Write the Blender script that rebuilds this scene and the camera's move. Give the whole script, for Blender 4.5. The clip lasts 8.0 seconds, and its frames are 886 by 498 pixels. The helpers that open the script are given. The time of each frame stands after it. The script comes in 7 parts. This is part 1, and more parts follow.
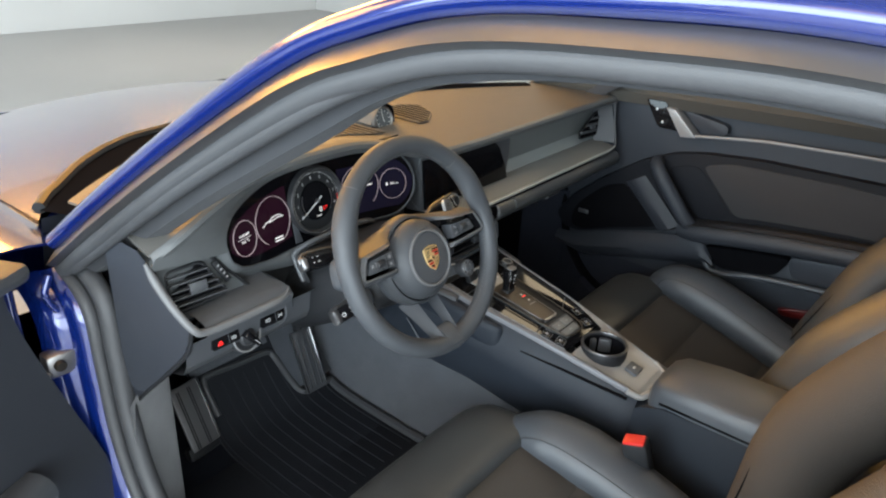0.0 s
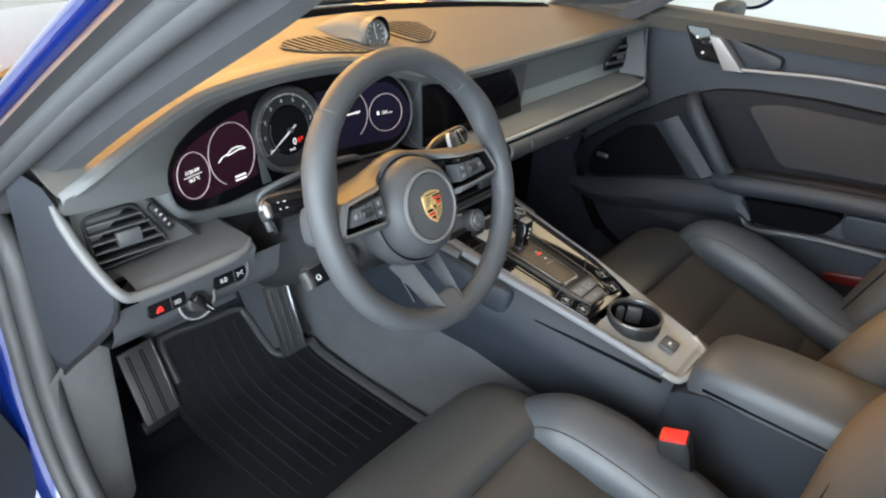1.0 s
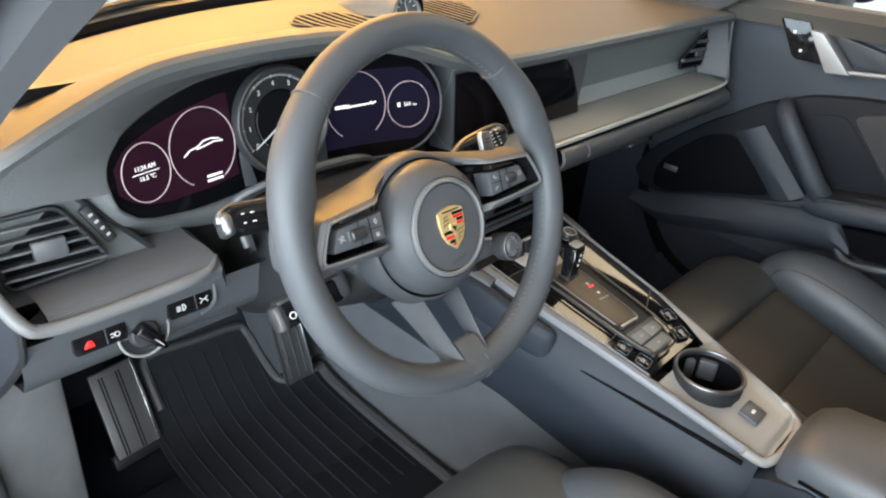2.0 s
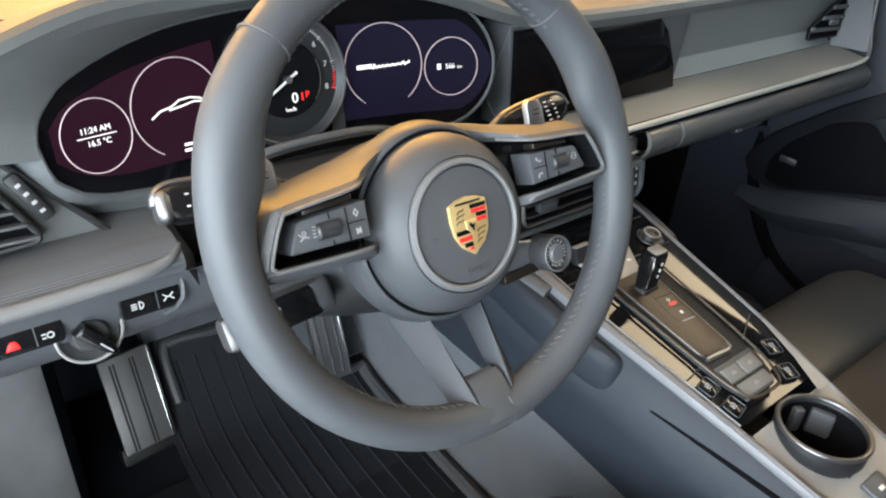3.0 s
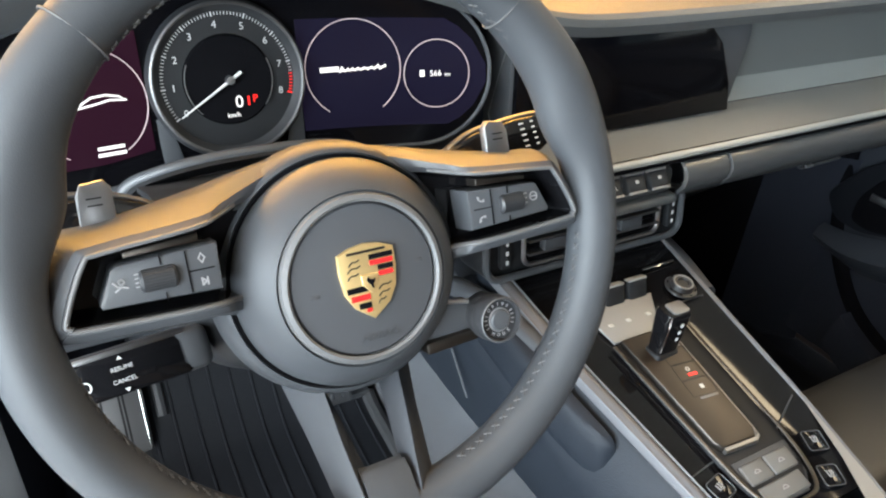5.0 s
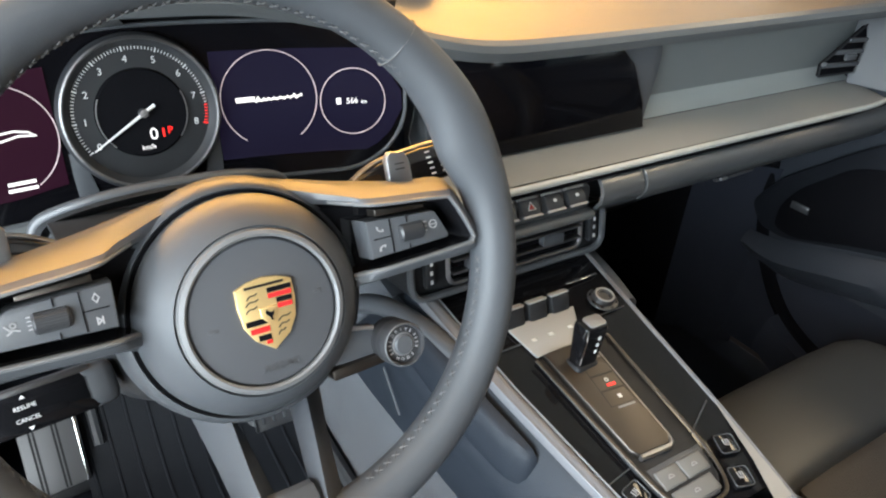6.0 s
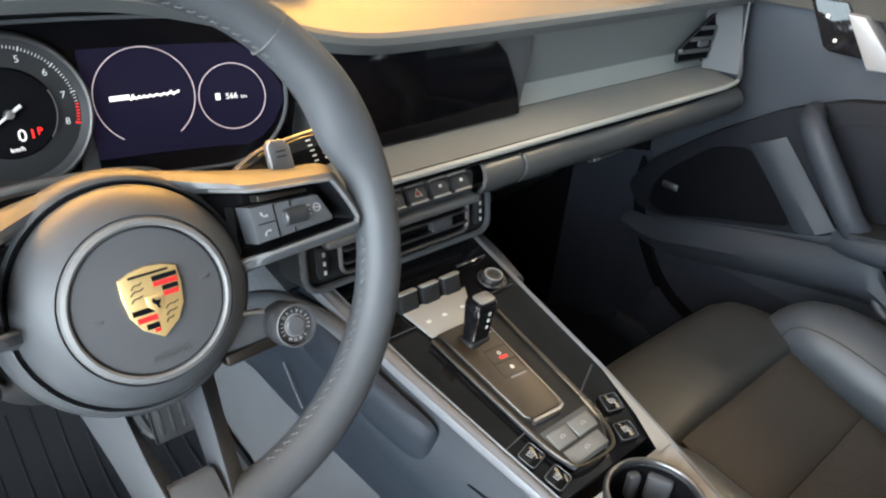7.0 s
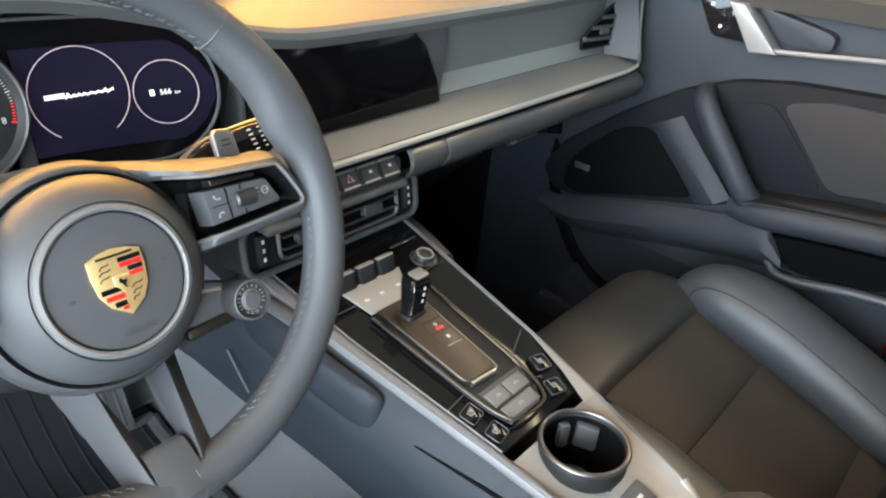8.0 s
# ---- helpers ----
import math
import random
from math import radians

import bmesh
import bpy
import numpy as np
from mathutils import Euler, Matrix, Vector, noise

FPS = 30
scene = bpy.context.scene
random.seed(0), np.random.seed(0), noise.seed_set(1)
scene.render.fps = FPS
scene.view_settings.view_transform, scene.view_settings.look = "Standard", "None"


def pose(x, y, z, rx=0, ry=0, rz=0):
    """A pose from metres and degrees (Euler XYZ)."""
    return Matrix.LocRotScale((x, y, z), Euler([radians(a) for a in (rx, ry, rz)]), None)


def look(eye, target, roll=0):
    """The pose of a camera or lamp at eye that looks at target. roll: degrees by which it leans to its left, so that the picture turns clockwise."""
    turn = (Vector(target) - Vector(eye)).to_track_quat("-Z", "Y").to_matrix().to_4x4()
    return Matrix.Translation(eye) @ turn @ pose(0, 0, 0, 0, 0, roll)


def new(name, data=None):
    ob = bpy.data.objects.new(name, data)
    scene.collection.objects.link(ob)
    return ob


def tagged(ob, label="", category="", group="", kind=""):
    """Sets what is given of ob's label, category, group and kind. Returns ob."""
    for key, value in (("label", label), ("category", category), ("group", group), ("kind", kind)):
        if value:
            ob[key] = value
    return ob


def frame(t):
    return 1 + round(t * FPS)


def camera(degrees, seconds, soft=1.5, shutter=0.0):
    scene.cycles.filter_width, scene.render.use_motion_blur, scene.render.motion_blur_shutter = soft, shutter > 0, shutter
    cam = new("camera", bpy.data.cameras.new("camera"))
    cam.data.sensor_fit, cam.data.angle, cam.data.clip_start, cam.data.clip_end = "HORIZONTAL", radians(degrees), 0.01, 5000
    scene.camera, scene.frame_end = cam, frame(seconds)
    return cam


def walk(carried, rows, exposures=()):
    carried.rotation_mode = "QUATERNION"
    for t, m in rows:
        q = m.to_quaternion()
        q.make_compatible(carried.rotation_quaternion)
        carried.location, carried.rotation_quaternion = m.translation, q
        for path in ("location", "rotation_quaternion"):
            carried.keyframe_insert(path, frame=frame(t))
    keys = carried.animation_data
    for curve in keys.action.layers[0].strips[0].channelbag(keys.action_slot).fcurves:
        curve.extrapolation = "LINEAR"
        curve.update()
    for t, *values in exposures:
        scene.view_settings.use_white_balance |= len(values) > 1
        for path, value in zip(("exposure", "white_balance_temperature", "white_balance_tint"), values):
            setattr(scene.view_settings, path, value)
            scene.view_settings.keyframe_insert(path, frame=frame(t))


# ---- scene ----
cam = camera(64.0, 8.0, soft=2.1)
PATH = [
    (0, (-1.12, -0.645, 1.219), (0.311, 0.463, 0.368), 3.1),
    (0.5, (-1.045, -0.579, 1.153), (0.35, 0.499, 0.208), 3.9),
    (1, (-0.955, -0.502, 1.119), (0.436, 0.54, 0.13), 5.0),
    (1.5, (-0.864, -0.439, 1.08), (0.504, 0.641, 0.099), 5.6),
    (3, (-0.62, -0.332, 0.972), (0.466, 0.978, -0.081), 4.4),
    (3.5, (-0.555, -0.295, 0.95), (0.414, 1.088, -0.121), 4.3),
    (4, (-0.514, -0.29, 0.943), (0.375, 1.14, -0.137), 4.7),
    (5.5, (-0.45, -0.312, 0.957), (0.43, 1.141, -0.098), 4.4),
    (6, (-0.44, -0.325, 0.968), (0.54, 1.08, -0.064), 4.7),
    (6.5, (-0.439, -0.34, 0.97), (0.653, 0.989, -0.05), 5.2),
    (7, (-0.446, -0.352, 0.966), (0.756, 0.89, -0.04), 5.6),
    (7.5, (-0.459, -0.359, 0.969), (0.845, 0.776, -0.037), 6.4),
    (8, (-0.49, -0.378, 0.974), (0.865, 0.703, -0.024), 6.0),
]
walk(cam, [(t, look(eye, target, roll)) for t, eye, target, roll in PATH],
     [(0, -0.77), (0.5, -0.48), (1.0, -0.27), (1.5, -0.18), (3.0, 0.06), (4.0, 0.12), (5.5, 0.20), (6.5, 0.27), (8.0, 0.26)])


# ---- world and light ----
world = bpy.data.worlds.new("sky")
scene.world = world
world.use_nodes = True
sky = world.node_tree.nodes.new("ShaderNodeTexSky")
sky.sky_type, sky.sun_disc = "NISHITA", False
sky.sun_elevation, sky.sun_rotation = radians(35), radians(200)
world.node_tree.nodes["Background"].inputs["Strength"].default_value = 0.1
world.node_tree.links.new(sky.outputs["Color"], world.node_tree.nodes["Background"].inputs["Color"])


def area(name, m, sx, sy, watts, colour):
    lamp = bpy.data.lights.new(name, "AREA")
    lamp.shape, lamp.size, lamp.size_y, lamp.energy, lamp.color = "RECTANGLE", sx, sy, watts, colour
    ob = new(name, lamp)
    ob.matrix_world = m
    return ob


GROUND = -0.10
CEIL = 2.9
# daylight through the glazed side of the hall, beside and behind the open door
area("window_light", look((-5.9, -0.8, 1.75), (0, -0.6, 0.8)), 10.0, 2.2, 1850, (0.77, 0.905, 1.0))
# added white lamp above the open door, to lift seats and floor
area("overhead_light", look((-3.3, -0.9, CEIL - 0.06), (-0.5, -0.3, 0.4)), 4.5, 1.8, 330, (0.90, 0.96, 1.0))
area("window_light", look((-1.0, -5.9, 1.6), (0, 0, 0.8)), 9.0, 2.4, 1000, (0.85, 0.95, 1.0))
# the warm ceiling panels ahead of the car
for lx, ly, lw in ((-2.4, 4.3, 23), (0.0, 4.3, 43), (2.4, 4.3, 37), (-1.3, 2.8, 17), (1.3, 2.8, 18)):
    spot = area("overhead_light", look((lx, ly, CEIL - 0.12), (0.1 * lx, 0.1, 0.8)), 1.9, 0.8, lw, (1.0, 0.47, 0.085))
    spot.data.spread = radians(55)
for lx, ly, ls, lw in ((-2.7, -0.9, 0.12, 20), (-0.75, 0.6, 0.5, 22)):
    area("overhead_light", pose(lx, ly, CEIL - 0.03, 0, 0, 90 if lx < -1 else 135), 1.6, ls, lw, (1.0, 0.50, 0.12))
east = area("overhead_light", look((2.3, -0.1, CEIL - 0.12), (0.45, 0.05, 0.3)), 1.8, 1.0, 18, (1.0, 0.76, 0.50))
east.data.spread = radians(60)
# unseen white lamps added to brighten the open floor beyond the car
for lx, ly in ((4.5, 2.4), (4.5, 4.4), (2.6, 5.4)):
    floor_fill = area("overhead_light", pose(lx, ly, CEIL - 0.05), 1.6, 0.8, 9, (1.0, 0.92, 0.80))
    floor_fill.data.spread = radians(80)


# ---- materials ----
def mat(name, colour, rough=0.5, metal=0.0, spec=0.5, grain=0.0, scale=400.0, vary=0.12, coat=0.0, stain=6.0, emit=None, power=1.0, sheen=0.0, cell=False):
    m = bpy.data.materials.new(name)
    m.use_nodes = True
    nt = m.node_tree
    b = nt.nodes["Principled BSDF"]
    b.inputs["Roughness"].default_value = rough
    b.inputs["Metallic"].default_value = metal
    b.inputs["Specular IOR Level"].default_value = spec
    b.inputs["Coat Weight"].default_value = coat
    b.inputs["Coat Roughness"].default_value = 0.04
    b.inputs["Sheen Weight"].default_value = sheen
    co = nt.nodes.new("ShaderNodeTexCoord")
    big = nt.nodes.new("ShaderNodeTexNoise")
    big.inputs["Scale"].default_value, big.inputs["Detail"].default_value = stain, 5.0
    nt.links.new(co.outputs["Object"], big.inputs["Vector"])
    ramp = nt.nodes.new("ShaderNodeMix")
    ramp.data_type = "RGBA"
    ramp.inputs["A"].default_value = (*[c * (1 - vary) for c in colour], 1)
    ramp.inputs["B"].default_value = (*[min(1, c * (1 + vary)) for c in colour], 1)
    nt.links.new(big.outputs["Fac"], ramp.inputs["Factor"])
    nt.links.new(ramp.outputs["Result"], b.inputs["Base Color"])
    rr = nt.nodes.new("ShaderNodeMapRange")
    rr.inputs["To Min"].default_value, rr.inputs["To Max"].default_value = max(0.02, rough * (1 - vary)), min(1, rough * (1 + vary))
    nt.links.new(big.outputs["Fac"], rr.inputs["Value"])
    nt.links.new(rr.outputs["Result"], b.inputs["Roughness"])
    if grain:
        if cell:
            fine = nt.nodes.new("ShaderNodeTexVoronoi")
            fine.inputs["Scale"].default_value = scale
            out = fine.outputs["Distance"]
        else:
            fine = nt.nodes.new("ShaderNodeTexNoise")
            fine.inputs["Scale"].default_value, fine.inputs["Detail"].default_value = scale, 3.0
            out = fine.outputs["Fac"]
        nt.links.new(co.outputs["Object"], fine.inputs["Vector"])
        bump = nt.nodes.new("ShaderNodeBump")
        bump.inputs["Strength"].default_value, bump.inputs["Distance"].default_value = grain, 0.001
        nt.links.new(out, bump.inputs["Height"])
        nt.links.new(bump.outputs["Normal"], b.inputs["Normal"])
    if emit:
        b.inputs["Emission Color"].default_value = (*emit, 1)
        b.inputs["Emission Strength"].default_value = power
    return m


def glass(name, tint=(0.9, 0.95, 0.95), see=0.92):
    m = bpy.data.materials.new(name)
    m.use_nodes = True
    nt = m.node_tree
    nt.nodes.remove(nt.nodes["Principled BSDF"])
    clear, gloss, mix = nt.nodes.new("ShaderNodeBsdfTransparent"), nt.nodes.new("ShaderNodeBsdfGlossy"), nt.nodes.new("ShaderNodeMixShader")
    mix.inputs["Fac"].default_value = 0.07
    clear.inputs["Color"].default_value = (*[c * see for c in tint], 1)
    gloss.inputs["Roughness"].default_value = 0.02
    nt.links.new(clear.outputs["BSDF"], mix.inputs[1])
    nt.links.new(gloss.outputs["BSDF"], mix.inputs[2])
    nt.links.new(mix.outputs["Shader"], nt.nodes["Material Output"].inputs["Surface"])
    return m


LEATHER = mat("dark grey smooth leather", (0.050, 0.057, 0.067), 0.40, spec=0.5, grain=0.25, scale=900, cell=True, vary=0.1)
PADLEATHER = mat("black smooth leather", (0.036, 0.039, 0.041), 0.46, spec=0.45, grain=0.25, scale=900, cell=True, vary=0.1)
WHEEL_LEATHER = mat("dark grey wheel leather", (0.047, 0.051, 0.057), 0.50, spec=0.29, grain=0.04, scale=1300, cell=True, vary=0.12, stain=18)
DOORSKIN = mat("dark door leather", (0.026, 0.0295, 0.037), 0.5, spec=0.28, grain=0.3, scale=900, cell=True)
DOORBLACK = mat("near-black door recess", (0.010, 0.011, 0.014), 0.6, spec=0.08, grain=0.3, scale=1500, vary=0.1)
# brown tint here is the warm light on the sill, kept as colour
SILLSKIN = mat("sill leather with warm light tint", (0.036, 0.033, 0.028), 0.5, spec=0.35, grain=0.3, scale=900, cell=True)
CLOTH = mat("grey door cloth", (0.031, 0.032, 0.035), 0.85, spec=0.15, grain=0.5, scale=1400, vary=0.12)
SCREENOFF = mat("switched-off screen glass", (0.003, 0.003, 0.004), 0.09, spec=0.16, vary=0.2)
# carpet with the footwell's shade put into its colour
SHADECARPET = mat("shade-dark carpet", (0.025, 0.028, 0.038), 0.95, spec=0.05, grain=1.0, scale=1800)
INSERT = mat("perforated seat leather", (0.050, 0.046, 0.042), 0.68, spec=0.22, grain=0.5, scale=700, cell=True)
# one dash skin in two tones: shaded under the overhang, lit on the ledge
FACESHADE = mat("shaded grey dash skin", (0.135, 0.146, 0.148), 0.5, grain=0.3, scale=1100, cell=True, vary=0.06)
FACELIT = mat("lit grey dash skin", (0.225, 0.243, 0.243), 0.5, grain=0.3, scale=1100, cell=True, vary=0.06)
FLANK = mat("dark padded console skin", (0.015, 0.019, 0.026), 0.55, spec=0.27, grain=0.3, scale=1000, cell=True)
THREAD = mat("grey thread", (0.072, 0.072, 0.074), 0.7)
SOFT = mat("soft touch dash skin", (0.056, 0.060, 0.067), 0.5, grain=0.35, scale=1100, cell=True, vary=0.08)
DASHTOP = mat("dash top leather", (0.068, 0.066, 0.062), 0.50, spec=0.42, grain=0.35, scale=1000, cell=True, vary=0.1)
PLASTIC = mat("black grained plastic", (0.012, 0.013, 0.015), 0.5, spec=0.35, grain=0.3, scale=1500, vary=0.1)
GREYPL = mat("dark grey plastic", (0.054, 0.058, 0.065), 0.45, grain=0.10, scale=1500, vary=0.1)
# real black parts, and shade painted on far footwell side and seal
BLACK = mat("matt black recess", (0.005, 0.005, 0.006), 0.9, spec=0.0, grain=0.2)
GLOSS = mat("gloss black panel", (0.006, 0.006, 0.007), 0.06, spec=0.25, vary=0.3, stain=14)
SATIN = mat("satin aluminium", (0.36, 0.36, 0.37), 0.40, metal=1.0, grain=0.1, scale=2500)
SILVERPAINT = mat("pale silver paint", (0.25, 0.246, 0.24), 0.48, metal=0.1, grain=0.1, scale=2500, vary=0.06)
SPOKE = mat("grey satin spoke paint", (0.037, 0.040, 0.046), 0.6, spec=0.3, vary=0.06)
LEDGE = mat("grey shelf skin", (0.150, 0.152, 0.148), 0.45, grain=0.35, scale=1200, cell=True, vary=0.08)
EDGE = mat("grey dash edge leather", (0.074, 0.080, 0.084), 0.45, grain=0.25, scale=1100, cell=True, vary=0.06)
ROLLM = mat("smooth grey roll", (0.054, 0.057, 0.060), 0.30, spec=0.7, grain=0.12, scale=1300, vary=0.06)
LIPPAINT = mat("light silver lip paint", (0.30, 0.31, 0.30), 0.38, vary=0.05)
RINGPAINT = mat("grey satin ring paint", (0.19, 0.19, 0.195), 0.45, metal=0.2, vary=0.06)
LIPGREY = mat("grey satin lip paint", (0.098, 0.100, 0.104), 0.5, vary=0.06)
DISC = mat("smooth grey disc plastic", (0.050, 0.053, 0.059), 0.5, spec=0.35, grain=0.03, scale=1500, vary=0.06)
PALEMARK = mat("faint printed mark", (0.28, 0.28, 0.29), 0.5)
DARKSATIN = mat("dark satin metal", (0.16, 0.16, 0.165), 0.35, metal=0.9, grain=0.1, scale=2500)
TREAD = mat("dull brushed tread metal", (0.17, 0.17, 0.175), 0.5, metal=0.8, grain=0.2, scale=2000)
CHROME = mat("bright metal", (0.7, 0.7, 0.7), 0.15, metal=1.0, vary=0.05)
RUBBER = mat("rubber seal", (0.040, 0.042, 0.046), 0.55, grain=0.3, scale=800)
TRIM = mat("grey pillar cloth", (0.030, 0.032, 0.036), 0.9, spec=0.2, grain=0.6, scale=1600, sheen=0.05)
# the same carpet in a shaded tone and a lit tone
TUNNEL = mat("shaded tunnel carpet", (0.066, 0.072, 0.084), 0.95, spec=0.1, grain=1.0, scale=1800, sheen=0.2, vary=0.35, stain=20)
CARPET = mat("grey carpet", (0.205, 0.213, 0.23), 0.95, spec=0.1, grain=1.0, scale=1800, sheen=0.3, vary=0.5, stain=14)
MAT_RUBBER = mat("black rubber mat", (0.011, 0.0125, 0.016), 0.65, spec=0.2, grain=0.3, scale=700)
PAINT = mat("deep blue metallic paint", (0.0022, 0.013, 0.118), 0.24, metal=0.3, coat=1.0, vary=0.05)
WALL = mat("white hall wall", (0.74, 0.73, 0.71), 0.8, grain=0.1, scale=60, vary=0.04, stain=0.7)
FLOORM = mat("pale polished floor", (0.60, 0.59, 0.58), 0.5, grain=0.05, scale=40, vary=0.06, stain=1.2)
CEILM = mat("pale ceiling boards", (0.42, 0.39, 0.35), 0.7, vary=0.1, stain=1.0)
RED = mat("red plastic", (0.55, 0.02, 0.015), 0.4)
REDGLOW = mat("red lamp", (0.4, 0.01, 0.01), 0.4, emit=(1.0, 0.022, 0.016), power=1.5)
WHITEGLOW = mat("white display mark", (0.6, 0.6, 0.6), 0.4, emit=(1.0, 0.93, 0.9), power=0.8)
PINKGLOW = mat("pale display ring", (0.5, 0.4, 0.42), 0.4, emit=(0.9, 0.72, 0.74), power=0.42)
WHITEMARK = mat("white printed mark", (0.55, 0.55, 0.55), 0.5)
SCREEN_L = mat("wine red display", (0.01, 0.004, 0.006), 0.12, spec=0.15, emit=(0.033, 0.005, 0.023), power=0.40)
SCREEN_R = mat("dark violet display", (0.006, 0.006, 0.012), 0.12, spec=0.15, emit=(0.013, 0.009, 0.028), power=0.4)
GLASS = glass("clear glass")
RIBBED = mat("finely ridged shelf skin", (0.060, 0.064, 0.071), 0.45, vary=0.08)
ridge = RIBBED.node_tree.nodes.new("ShaderNodeTexWave")
ridge.bands_direction, ridge.inputs["Scale"].default_value = "Y", 200.0
ridge_co, ridge_bump = RIBBED.node_tree.nodes.new("ShaderNodeTexCoord"), RIBBED.node_tree.nodes.new("ShaderNodeBump")
ridge_bump.inputs["Strength"].default_value, ridge_bump.inputs["Distance"].default_value = 0.5, 0.0008
RIBBED.node_tree.links.new(ridge_co.outputs["Object"], ridge.inputs["Vector"])
RIBBED.node_tree.links.new(ridge.outputs["Fac"], ridge_bump.inputs["Height"])
RIBBED.node_tree.links.new(ridge_bump.outputs["Normal"], RIBBED.node_tree.nodes["Principled BSDF"].inputs["Normal"])
KNOBPL = mat("dark satin knob plastic", (0.026, 0.027, 0.030), 0.4, spec=0.45, vary=0.1)
GOLD = mat("gold enamel", (0.80, 0.58, 0.27), 0.34, metal=0.75)
CRESTRED = mat("red enamel", (0.5, 0.02, 0.02), 0.25, coat=0.5)
BRONZE = mat("brushed bronze metal", (0.082, 0.073, 0.065), 0.42, metal=1.0, grain=0.1, scale=1500)

STRIP = mat("satin grey edge strip", (0.135, 0.138, 0.150), 0.5, metal=0.1, grain=0.1, scale=2500, vary=0.06)
BUTTON = mat("light grey button plastic", (0.13, 0.132, 0.13), 0.45, grain=0.15, scale=1500, vary=0.06)

# ---- helpers for things and parts ----
WM = {}


def thing(name, m, label, category, group="", kind=""):
    ob = new(name)
    ob.empty_display_size = 0.05
    ob.matrix_basis = m
    WM[ob] = m.copy()
    return tagged(ob, label, category, group, kind)


def geo(verts, faces):
    bm = bmesh.new()
    vs = [bm.verts.new(v) for v in verts]
    for f in faces:
        try:
            bm.faces.new([vs[i] for i in f])
        except ValueError:
            pass
    return bm


def mesh_of(name, bm, material, angle=40):
    bmesh.ops.remove_doubles(bm, verts=bm.verts, dist=1e-6)
    bmesh.ops.recalc_face_normals(bm, faces=bm.faces)
    me = bpy.data.meshes.new(name)
    bm.to_mesh(me)
    bm.free()
    me.materials.append(material)
    me.shade_smooth()
    me.set_sharp_from_angle(angle=radians(angle))
    return me


def part(name, bm, material, parent, label="", own=False, angle=40):
    """One mesh under a thing or part. own: the coordinates are the parent's own, else the world's."""
    me = bm if isinstance(bm, bpy.types.Mesh) else mesh_of(name, bm, material, angle)
    ob = new(name, me)
    m = WM[parent] if own else Matrix()
    ob.parent = parent
    ob.matrix_parent_inverse = WM[parent].inverted() @ m
    WM[ob] = m.copy()
    return tagged(ob, label) if label else ob


def solo(name, bm, material, label, category, kind="", group="", angle=40):
    ob = new(name, mesh_of(name, bm, material, angle))
    WM[ob] = Matrix()
    return tagged(ob, label, category, group, kind)


def box(c, s, bevel=0.0, m=None, seg=2):
    """A box of size s round c, with rounded edges, moved by m."""
    bm = bmesh.new()
    bmesh.ops.create_cube(bm, size=1.0)
    for v in bm.verts:
        v.co = Vector((v.co.x * s[0], v.co.y * s[1], v.co.z * s[2]))
    if bevel:
        bmesh.ops.bevel(bm, geom=bm.edges[:], offset=min(bevel, 0.49 * min(s)), segments=seg, profile=0.5, affect="EDGES")
    t = Matrix.Translation(c)
    bmesh.ops.transform(bm, matrix=(m @ t) if m else t, verts=bm.verts)
    return bm


def prism(poly, lo, hi, bevel=0.0, m=None, seg=2):
    """A polygon (x, y) drawn out from z lo to hi."""
    n = len(poly)
    bm = geo([(x, y, lo) for x, y in poly] + [(x, y, hi) for x, y in poly],
             [list(range(n))[::-1], list(range(n, 2 * n))] + [[i, (i + 1) % n, n + (i + 1) % n, n + i] for i in range(n)])
    if bevel:
        bmesh.ops.recalc_face_normals(bm, faces=bm.faces)
        top = [e for e in bm.edges if all(abs(v.co.z - hi) < 1e-7 for v in e.verts)]
        bmesh.ops.bevel(bm, geom=top, offset=bevel, segments=seg, profile=0.5, affect="EDGES")
    if m:
        bmesh.ops.transform(bm, matrix=m, verts=bm.verts)
    return bm


def loft(rings, closed=True, caps=True, loop=False):
    n = len(rings[0])
    verts = [p for r in rings for p in r]
    faces = []
    k = len(rings)
    for i in range(k if loop else k - 1):
        a, b = i * n, ((i + 1) % k) * n
        for j in range(n if closed else n - 1):
            q = (j + 1) % n
            faces.append([a + j, a + q, b + q, b + j])
    if caps and closed and not loop:
        faces += [list(range(n))[::-1], list(range((k - 1) * n, k * n))]
    return geo(verts, faces)


def smooth_path(pts, per=8, loop=False):
    """A Catmull-Rom curve through points."""
    P = [Vector(p) for p in pts]
    n, out = len(P), []
    for i in range(n if loop else n - 1):
        a, b, c, d = (P[(i - 1) % n], P[i], P[(i + 1) % n], P[(i + 2) % n]) if loop else (P[max(i - 1, 0)], P[i], P[i + 1], P[min(i + 2, n - 1)])
        for k in range(per):
            t = k / per
            out.append(0.5 * (2 * b + (c - a) * t + (2 * a - 5 * b + 4 * c - d) * t * t + (3 * b - a - 3 * c + d) * t ** 3))
    if not loop:
        out.append(P[-1])
    return out


